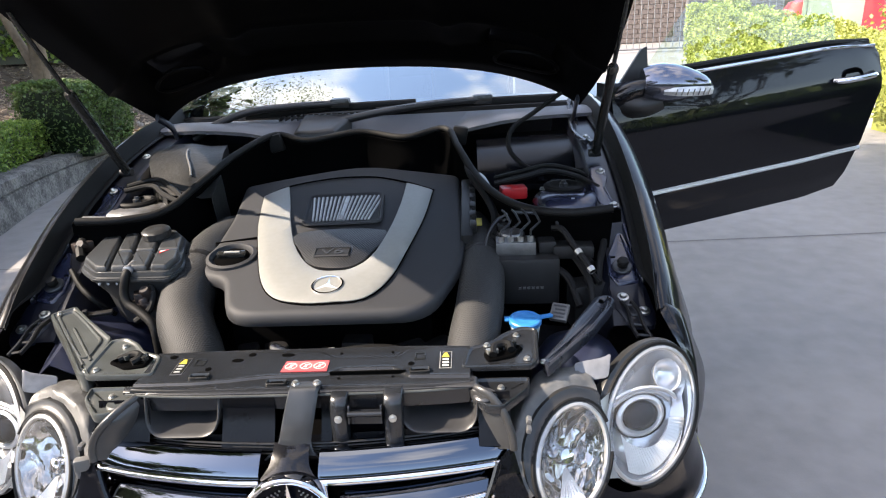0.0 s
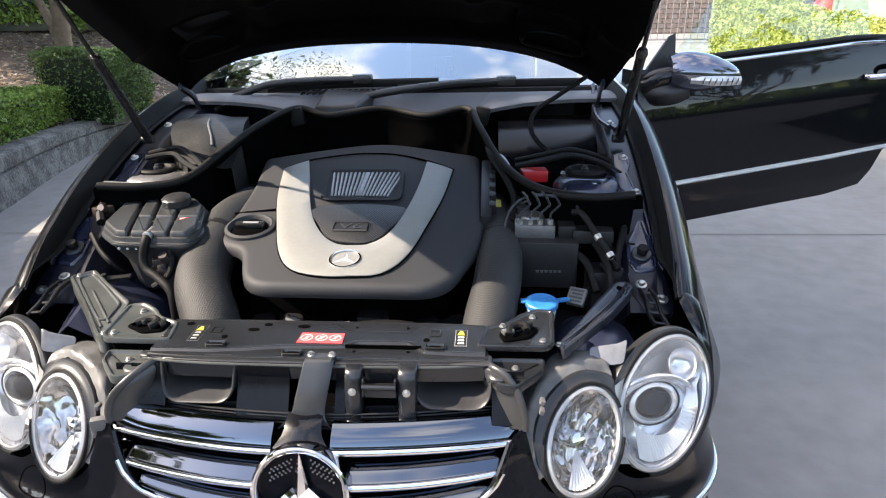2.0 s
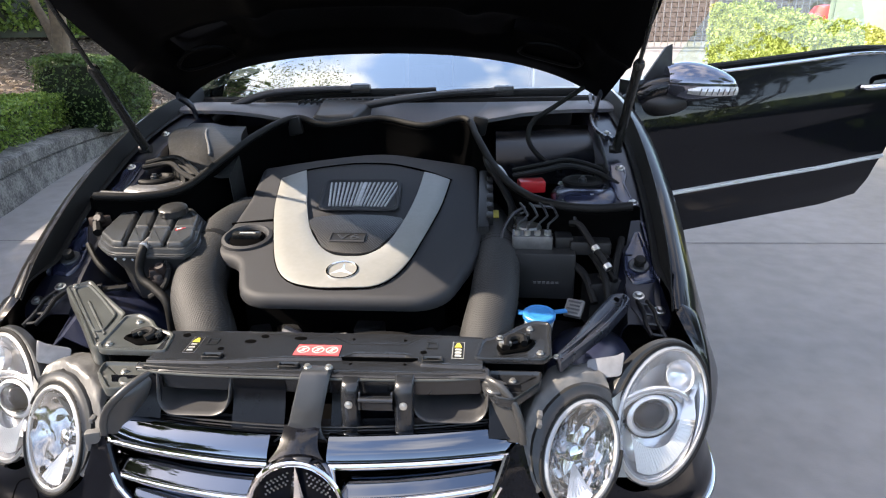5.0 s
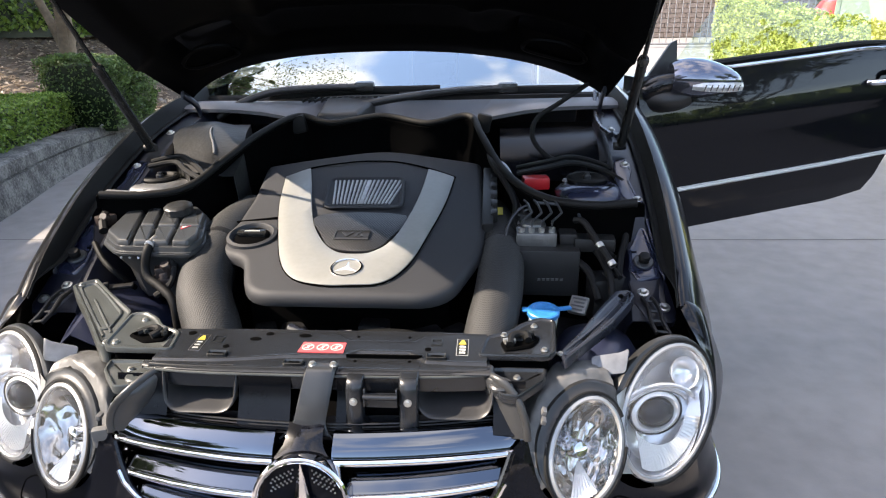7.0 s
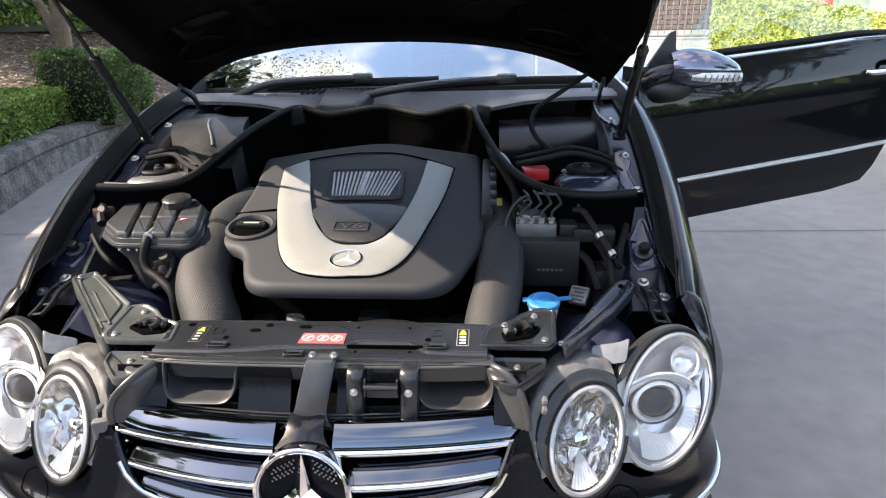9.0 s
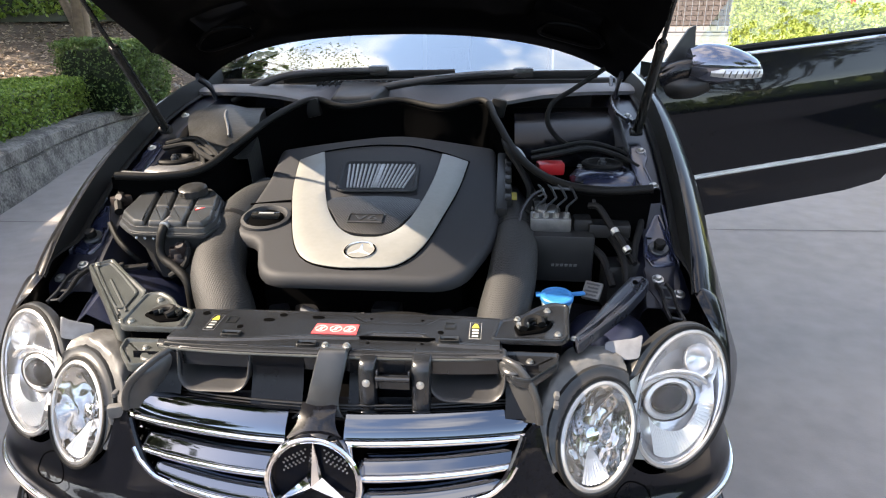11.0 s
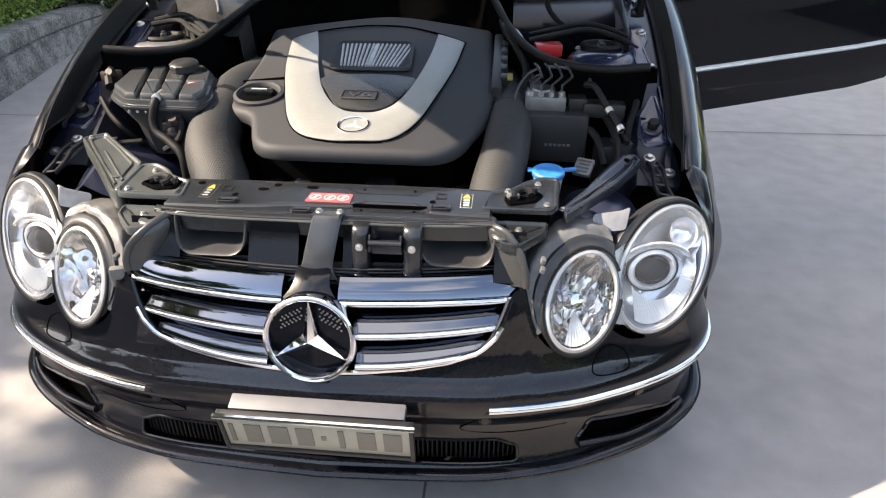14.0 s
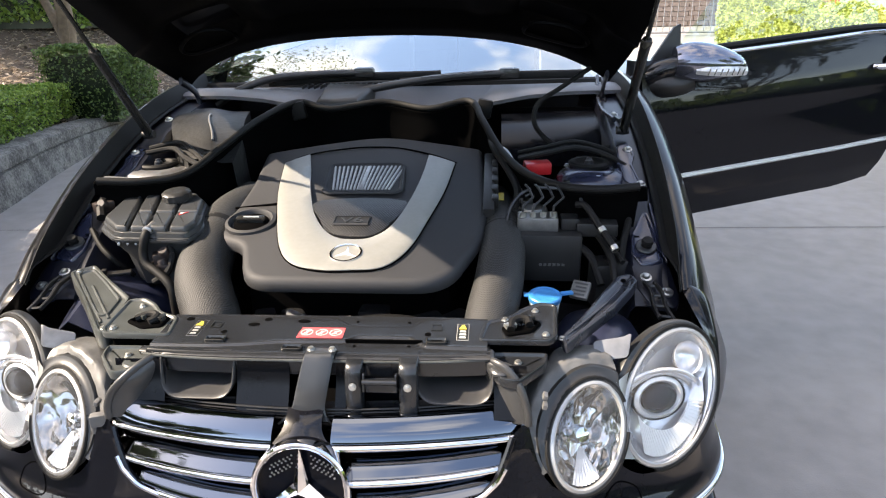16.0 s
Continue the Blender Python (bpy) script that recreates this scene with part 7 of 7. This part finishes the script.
    bm = bmesh.new()
    tube(bm, [(1.06 + 0.19 * t, 1.6 - 0.09 * math.sin(math.pi * min(1, 0.3 + 0.62 * t)) ** 0.5 - 0.0135, 1.083 - 0.006 * t), (1.06 + 0.19 * t + 0.006, 1.6 - 0.09 * math.sin(math.pi * min(1, 0.3 + 0.62 * t)) ** 0.5 - 0.0145, 1.105 - 0.006 * t)], 0.0025, 6, 2)
    part("indicator_rib", bm, CHROME, ind)
bm = bmesh.new()
sheet(bm, [[DM @ Vector((0.03, 0.0, 1.1)), DM @ Vector((0.17, 0.0, 1.12))], [DM @ Vector((0.145, 0.02, 1.235)), DM @ Vector((0.17, 0.02, 1.245))]], 0.012)
part("mirror_sail", bm, PLASTIC, door, "black triangular mirror sail")

# ---- rest of the body ----
def body_side(s, y0, y1):
    bm = bmesh.new()
    rows = []
    for k in range(13):
        y = y0 + (y1 - y0) * k / 12
        taper = 1 - 0.16 * max(0, (y - 3.7) / 0.95) ** 2
        top = 1.09 + 0.03 * min(1, (y - 1.6) / 1.5)
        arch = 0.3 + 0.34 * math.sqrt(max(0.0, 1 - ((y - 3.5) / 0.36) ** 2)) if abs(y - 3.5) < 0.36 else 0.24
        rows.append([Vector((s * w * taper, y, z)) for w, z in ((0.74, top + 0.01), (0.79, top), (0.84, top - 0.1), (0.868, top - 0.25), (0.866, max(arch + 0.05, 0.5)), (0.855, arch))])
    sheet(bm, rows)
    return bm


part("body_side", body_side(-1, 1.62, 4.62), PAINT, car, "glossy black body side")
part("body_side", body_side(1, 2.98, 4.62), PAINT, car, "glossy black rear quarter")
bm = bmesh.new()
tube(bm, [(0.84, 1.62, 0.3), (0.85, 2.3, 0.3), (0.85, 3.0, 0.3)], 0.06, 10, 4)
part("door_sill", bm, PAINT, car, "black door sill")
bm = bmesh.new()
rows = []
for k in range(11):
    t = k / 10
    y = 2.34 + 1.5 * t
    z = 1.36 + 0.06 * math.sin(math.pi * min(1, 0.15 + 0.6 * t)) - 0.28 * max(0, t - 0.55) ** 1.4
    rows.append([Vector((x, y + 0.1 * (x / 0.62) ** 2, z - 0.05 * (x / 0.62) ** 2)) for x in (-0.62, -0.4, -0.2, 0, 0.2, 0.4, 0.62)])
sheet(bm, rows, 0.01)
part("roof", bm, PAINT, car, "glossy black roof")
bm = bmesh.new()
sheet(bm, [[Vector((x, y, z - 0.04 * (x / 0.7) ** 2)) for x in (-0.72, -0.4, 0, 0.4, 0.72)] for y, z in ((3.8, 1.18), (4.1, 1.12), (4.5, 1.08), (4.62, 0.95), (4.6, 0.5), (4.55, 0.3))], 0.01)
part("boot", bm, PAINT, car, "glossy black boot")
for s in (-1, 1):
    bm = bmesh.new()
    tube(bm, [(s * 0.8, 1.72, 1.06), (s * 0.73, 2.1, 1.26), (s * 0.64, 2.45, 1.36)], 0.022, 8, 5)
    part("windscreen_pillar", bm, PAINT, car, "black windscreen pillar")
    m = Matrix.Translation((s * 0.77, 3.5, 0.31)) @ Matrix.Rotation(radians(90), 4, "Y")
    bm = bmesh.new()
    lathe(bm, [(0.2, -0.1), (0.29, -0.105), (0.31, -0.08), (0.312, 0), (0.31, 0.08), (0.29, 0.105), (0.2, 0.1)], m, 32)
    part("wheel", bm, TYRE, car, "black road tyre")
bm = bmesh.new()
sheet(bm, [[Vector((x, y, z)) for x in (-0.74, -0.4, 0, 0.4, 0.74)] for y, z in ((1.62, 1.04), (1.9, 1.06), (2.15, 1.04), (2.2, 0.85), (2.25, 0.4), (4.4, 0.35))], 0.01)
part("dashboard", bm, PLASTIC, car, "dark dashboard and cabin floor")
for x in (-0.36, 0.36):
    bm = bmesh.new()
    box(bm, (x, 2.75, 0.6), (0.48, 0.5, 0.2), None, 0.06)
    box(bm, (x, 3.0, 0.95), (0.46, 0.16, 0.6), Matrix.Rotation(radians(-14), 3, "X"), 0.06)
    part("seat", bm, PLASTIC, car, "dark seat")

# ---- garden and background ----
def leaf_mesh(name, pts, size, material, parent, rng, label="", kind=""):
    vs, fs = [], []
    for p in pts:
        a, b = rng.uniform(0, 6.283), rng.uniform(-1.1, 1.1)
        d = Vector((math.cos(a) * math.cos(b), math.sin(a) * math.cos(b), math.sin(b)))
        n = d.cross(Vector((rng.uniform(-1, 1), rng.uniform(-1, 1), rng.uniform(-1, 1)))).normalized()
        L = size * rng.uniform(0.6, 1.3)
        k = len(vs)
        vs += [p - d * L / 2, p + n * L * 0.3, p + d * L / 2, p - n * L * 0.3]
        fs.append((k, k + 1, k + 2, k + 3))
    me = bpy.data.meshes.new(name)
    me.from_pydata([tuple(v) for v in vs], [], fs)
    me.materials.append(material)
    ob = new(name, me)
    ob.parent = parent
    if label:
        ob["label"] = label
    if kind:
        ob["kind"] = kind
    return ob


def hedge(name, line, width, height, size, count, material, label, taper=0.0, seed=1):
    rng = random.Random(seed)
    line = [Vector(p) for p in line]
    th = thing(name, label, "hedge", tuple(line[0]))
    inv = Matrix.Translation(-line[0])
    core = bmesh.new()
    rows = []
    sp = spline(line, 6)
    for i, p in enumerate(sp):
        sc = 1 - taper * i / (len(sp) - 1)
        rows.append([p + Vector((x * width * 0.42, 0, z * sc)) for x, z in ((-1, 0), (-1, height * 0.8), (-0.7, height * 0.92), (0.7, height * 0.92), (1, height * 0.8), (1, 0))])
    skin(core, rows, True, (True, True))
    bmesh.ops.transform(core, matrix=inv, verts=core.verts)
    # core carries the painted-in shade green, except in the bright hedges
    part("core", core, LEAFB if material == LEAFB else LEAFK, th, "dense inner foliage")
    segs = [(line[i + 1] - line[i]).length for i in range(len(line) - 1)]
    pts = []
    while len(pts) < count:
        r = rng.uniform(0, sum(segs))
        i = 0
        while r > segs[i]:
            r -= segs[i]
            i += 1
        p = line[i].lerp(line[i + 1], r / segs[i])
        f = rng.random()
        if f < 0.45:
            o = Vector((rng.uniform(-0.5, 0.5) * width, rng.uniform(-0.1, 0.1), height))
        else:
            o = Vector((rng.choice((-0.5, 0.5)) * width, rng.uniform(-0.1, 0.1), rng.uniform(0.05, 1) * height))
        run = sum(segs[:i]) + r
        o.z *= 1 - taper * run / sum(segs)
        w = p + o
        bump = noise.noise(w * 2.2) * 0.16 * height + noise.noise(w * 7) * 0.06 * height + rng.uniform(-0.05, 0.03) * height
        d = Vector((o.x / width, 0, (o.z / height - 0.4))).normalized()
        pts.append(w + d * bump - line[0])
    e = [line[0], line[-1]]
    for k in range(count // 8):
        for p in e:
            w = p + Vector((rng.uniform(-0.5, 0.5) * width, rng.uniform(-0.12, 0.12), rng.uniform(0.05, 1) * height))
            pts.append(w - line[0])
    leaf_mesh("foliage", pts, size, material, th, rng, "", "stuff")
    return th


hedge("clipped_hedge", [(-3.9, 5.5, 0.22), (-3.92, 5.9, 0.21), (-3.95, 6.3, 0.2)], 0.8, 0.72, 0.035, 14000, LEAFD, "dark green clipped hedge in the garden bed", seed=2)
hedge("low_hedge", [(-3.75, 3.3, 0.35), (-4.05, 4.4, 0.33), (-4.3, 5.35, 0.28)], 0.7, 0.35, 0.032, 13000, LEAFG, "fresh green low hedge along the kerb", seed=3)
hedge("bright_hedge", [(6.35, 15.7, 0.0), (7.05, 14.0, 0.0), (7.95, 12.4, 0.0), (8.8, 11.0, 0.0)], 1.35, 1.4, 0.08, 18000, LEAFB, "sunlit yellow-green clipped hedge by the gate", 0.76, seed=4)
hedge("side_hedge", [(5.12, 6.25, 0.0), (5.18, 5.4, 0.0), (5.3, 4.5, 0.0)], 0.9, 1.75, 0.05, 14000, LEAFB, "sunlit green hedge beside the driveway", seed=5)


hedge("shrub", [(-9.9, 8.6, 1.0), (-8.6, 10.4, 1.0), (-7.4, 12.6, 0.9)], 1.5, 2.2, 0.1, 26000, LEAFG, "dark leafy shrubs on the bank", seed=9)


def tree(at, height, crown, r, count, size, seed, label):
    rng = random.Random(seed)
    th = thing("tree", label, "tree", at, "garden trees")
    bm = bmesh.new()
    c = Vector(crown) - Vector(at)
    top = c * 0.55
    tube(bm, [(0, 0, -0.1), top * 0.35 + Vector((0.08, 0, 0)), top * 0.7, top], lambda t: 0.12 - 0.06 * t, 10, 5)
    tips = []
    for k in range(16):
        d = Vector((rng.gauss(0, 1), rng.gauss(0, 1), rng.gauss(0.3, 0.7))).normalized()
        tip = c + d * r * rng.uniform(0.55, 0.95)
        tips.append(tip)
        s0 = top * rng.uniform(0.5, 1.0)
        tube(bm, [s0, s0.lerp(tip, 0.5) + Vector((rng.uniform(-0.2, 0.2), rng.uniform(-0.2, 0.2), 0.15)), tip], lambda t: min(0.06, r * 0.016) * (1 - 0.85 * t), 6, 4)
    if seed == 11:
        tube(bm, [(0.05, 0, -0.1), (-0.12, -0.02, 0.5), (-0.34, -0.04, 1.2), (-0.5, 0, 2.4)], lambda t: 0.085 - 0.03 * t, 10, 5)
        tube(bm, [(0.3, -0.3, -0.1), (0.36, -0.3, 0.6), (0.3, -0.3, 1.6)], lambda t: 0.06 - 0.02 * t, 10, 5)
    part("trunk", bm, BARK, th, "grey-brown trunk and limbs")
    pts = []
    clumps = [t.lerp(c, rng.uniform(-0.1, 0.5)) + Vector((rng.gauss(0, 0.3), rng.gauss(0, 0.3), rng.gauss(0, 0.3))) for t in tips for q in range(4)]
    while len(pts) < count:
        q = rng.choice(clumps)
        pts.append(q + Vector((rng.gauss(0, 0.28), rng.gauss(0, 0.28), rng.gauss(0, 0.2))) * r / 2.6)
    leaf_mesh("crown", pts, size, LEAFT, th, rng, "loose crown of small leaves", "stuff")
    return th


tree((-6.9, 9.9, 0.7), 6, (-6.4, 9.0, 5.4), 3.0, 9000, 0.1, 11, "garden tree with a pale trunk behind the hedge")
tree((-10.2, 3.4, 0.8), 6, (-9.2, 3.6, 4.8), 2.9, 10000, 0.1, 12, "leafy tree over the garden bed")
# next six trees stand out of view, added to cast shade
tree((-6.6, 4.6, 0.7), 6, (-5.3, 2.5, 5.9), 1.9, 15000, 0.19, 14, "unseen tree added to shade the rear of the car")
tree((-11.2, -6.8, 0.0), 7, (-10.5, -6.5, 5.2), 2.9, 6500, 0.25, 15, "unseen dense tree added to shade the driveway")
tree((-7.5, -8.4, 0.0), 7, (-8.0, -7.8, 5.0), 2.6, 6000, 0.25, 16, "unseen dense tree added by the boundary wall")
tree((-2.6, 13.0, 0.0), 7, (-6.0, 1.1, 9.0), 3.1, 13000, 0.25, 17, "unseen leafy canopy added to shade the driveway")
tree((-10.5, 0.6, 0.4), 6, (-8.3, 0.6, 5.0), 1.3, 7000, 0.18, 18, "unseen leafy tree added to shade the ground beside the bed")
tree((-14.6, 9.0, 1.5), 7, (-14.0, 8.4, 6.4), 3.0, 5000, 0.2, 19, "unseen tall tree added behind the fence to shade the bank")
tl = hedge("tree_line", [(-15.5, 4.0, 0.0), (-14.5, 13.0, 0.0), (-10.0, 19.0, 0.0), (-4.5, 24.0, 0.0)], 3.0, 6.5, 0.3, 7000, LEAFT, "dense dark trees beyond the garden fence", seed=8)
tagged(tl, category="trees")
tree((-10.4, -2.2, 0.0), 6, (-9.4, -2.2, 5.6), 2.1, 4200, 0.16, 13, "thin-crowned tree beside the driveway")

tree((9.6, -3.0, 0.0), 6, (8.6, -2.6, 4.0), 2.2, 5500, 0.2, 21, "sunlit leafy tree over the boundary hedge")
# two more unseen trees, added to shade driveway and kerb side
tree((-15.6, -5.5, 0.0), 6, (-15.0, -4.4, 16.0), 2.6, 11000, 0.25, 24, "unseen very tall tree added to shade the driveway")
tree((-6.9, 6.2, 0.7), 6, (-3.8, 4.6, 4.2), 1.8, 9000, 0.17, 25, "unseen dense tree added to block sky light by the kerb")
tree((-6.4, 5.4, 0.7), 6, (-2.7, 4.9, 5.2), 1.3, 7000, 0.038, 23, "slender branch with narrow leaves above the car")
tree((9.8, 1.9, 0.0), 6, (8.8, 1.9, 4.3), 2.2, 5500, 0.2, 22, "sunlit leafy tree over the boundary hedge")
bt = hedge("boundary_trees", [(7.7, -8.0, 0.0), (7.4, -2.0, 0.0), (7.8, 4.2, 0.0)], 1.5, 1.7, 0.2, 7000, LEAFG, "sunlit leafy screen behind the boundary hedge", seed=31)
tagged(bt, category="trees")
hedge("boundary_hedge", [(5.2, -7.0, 0.0), (5.0, -1.0, 0.0), (5.2, 4.2, 0.0)], 1.0, 1.25, 0.1, 9000, LEAFG, "green hedge along the far side of the driveway", seed=6)

# loose stones and leaf litter on the bed
rng = random.Random(7)
vs, fs = [], []
for k in range(24000):
    t = rng.random() if k < 12000 else rng.uniform(0.5, 1.0)
    p = KERB[int(t * (len(KERB) - 1))]
    i = min(int(t * (len(KERB) - 1)), len(KERB) - 2)
    d = KERB[i + 1] - KERB[max(i - 1, 0)]
    p = KERB[i].lerp(KERB[i + 1], rng.random())
    o = Vector((-d.y, d.x, 0)).normalized() * rng.uniform(0.28, 10.4)
    kk = (o.length - 0.25) / 0.8
    q = p + o + Vector((0, rng.uniform(-0.3, 0.3), 0.0))
    q.z = p.z - 0.02 + 0.17 * max(0, kk - 1) + rng.uniform(-0.02, 0.03)
    a, L = rng.uniform(0, 6.28), rng.uniform(0.04, 0.11)
    d, n = Vector((math.cos(a), math.sin(a), rng.uniform(-0.3, 0.3))), Vector((-math.sin(a), math.cos(a), rng.uniform(-0.3, 0.3)))
    b = len(vs)
    vs += [tuple(q - d * L / 2), tuple(q + n * L * 0.3 + Vector((0, 0, 0.02))), tuple(q + d * L / 2), tuple(q - n * L * 0.3 + Vector((0, 0, 0.01)))]
    fs.append((b, b + 1, b + 2, b + 3))
me = bpy.data.meshes.new("leaf_litter")
me.from_pydata(vs, [], fs)
me.materials.append(LITTER)
tagged(new("leaf_litter", me), "dry brown leaves lying on the garden bed", "leaf litter", kind="stuff")
bm = bmesh.new()
for k in range(160):
    t = rng.uniform(0.6, 1.0)
    p = KERB[int(t * (len(KERB) - 1))]
    q = p + Vector((rng.uniform(-1.4, 0.1), rng.uniform(-0.2, 0.2), 0))
    r = rng.uniform(0.03, 0.08)
    m = Matrix.Translation((q.x, q.y, p.z + 0.02)) @ Euler((rng.uniform(0, 3), rng.uniform(0, 3), 0)).to_matrix().to_4x4() @ Matrix.Diagonal((r, r * 0.8, r * 0.5, 1))
    bmesh.ops.create_icosphere(bm, subdivisions=1, radius=1, matrix=m)
single("garden_stone_scatter", bm, STONEM, "small grey-brown stones edging the bed", "stones", "stuff")

# fence, gate, brick wall
bm = bmesh.new()
box(bm, (-13.0, 9, 1.3), (0.15, 44, 2.6))
single("wall_west", bm, RENDERM, "dull green garden fence behind the trees", kind="structure")
bm = bmesh.new()
box(bm, (0, -9.0, 1.5), (40, 0.2, 3.0))
single("wall_south", bm, RENDERM, "plain rendered boundary wall", kind="structure")
bm = bmesh.new()
box(bm, (11.0, 0, 1.0), (0.2, 18, 2.0))
single("wall_east", bm, BRICKM, "plain brown boundary wall", kind="structure")
bm = bmesh.new()
box(bm, (2, 26.5, 1.5), (30, 0.3, 3.0))
wall = single("wall_north", bm, MORTAR, "brown brick wall behind the gate", kind="structure")
bm = bmesh.new()
box(bm, (0, 0, 0), (0.38, 0.06, 0.16), None, 0.01, 1)
proto = part("brick", bm, BRICKM, wall)
proto.location = (4.2, 26.33, 0.12)
k = 0
for row in range(12):
    for col in range(22):
        if row == 0 and col == 0:
            continue
        shared("brick", proto, Matrix.Translation((4.2 + 0.4 * col + (0.2 if row % 2 else 0), 26.33, 0.12 + 0.18 * row)), wall)
gate = thing("gate", "grey metal bar gate across the driveway", "gate", (6.0, 20.5, 0))
bm = bmesh.new()
tube(bm, [(-2.4, 0.4, 0.12), (1.2, -0.1, 0.12)], 0.035, 6, 2)
part("bottom_rail", bm, GATEM, gate)
bm = bmesh.new()
tube(bm, [(-2.4, 0.4, 1.85), (1.2, -0.1, 1.85)], 0.035, 6, 2)
part("top_rail", bm, GATEM, gate)
bm = bmesh.new()
tube(bm, [(0, 0, 0.1), (0, 0, 1.85)], 0.014, 6, 2)
bar = part("gate_bar", bm, GATEM, gate)
bar.location = (-2.35, 0.39, 0)
for i in range(1, 18):
    o = new("gate_bar", bar.data)
    o.parent = gate
    o.location = (-2.35 + 0.2 * i, 0.39 - 0.0278 * i, 0)
bm = bmesh.new()
tube(bm, [(1.22, -0.1, 0), (1.22, -0.1, 2.1)], 0.06, 8, 2)
part("gate_post", bm, GATEM, gate)
fence = thing("bar_fence", "grey metal bar fence behind the bright hedge", "fence", (7.1, 20.9, 0))
for i in range(20):
    o = new("fence_bar", bar.data)
    o.parent = fence
    o.location = (0.3 + 0.2 * i, -0.026 * i, -0.1)
for z in (0.15, 1.8):
    bm = bmesh.new()
    tube(bm, [(0.2, 0, z), (4.4, -0.52, z)], 0.03, 6, 2)
    part("fence_rail", bm, GATEM, fence)
bm = bmesh.new()
slab(bm, loop_spline([(9.6, 19.0, 0), (11.9, 18.0, 0), (12.4, 19.2, 0), (10.1, 20.2, 0)], 5), [(0, 0.25), (0, 0.75), (0.08, 0.85), (0.35, 1.3), (0.5, 1.34)], lambda x, y: 0.0)
far = single("parked_car", bm, CARRED, "red car parked beyond the fence", "car")
for i, (x, y) in enumerate(((10.05, 18.92), (11.65, 18.22))):
    bm = bmesh.new()
    lathe(bm, [(0.3, -0.1), (0.31, 0.1)], Matrix.Translation((x, y, 0.3)) @ Matrix.Rotation(radians(-24), 4, "Z") @ Matrix.Rotation(radians(90), 4, "X"), 16)
    part("wheel", bm, TYRE, far)
bm = bmesh.new()
box(bm, (8.62, 14.6, 1.2), (1.1, 0.1, 2.4), Matrix.Rotation(radians(-30), 3, "Z"), 0.01)
box(bm, (8.1, 14.9, 1.2), (0.1, 0.12, 2.4), Matrix.Rotation(radians(-30), 3, "Z"), 0.01)
single("fence_panel", bm, PANELM, "pale green painted fence panel with a post", kind="structure")
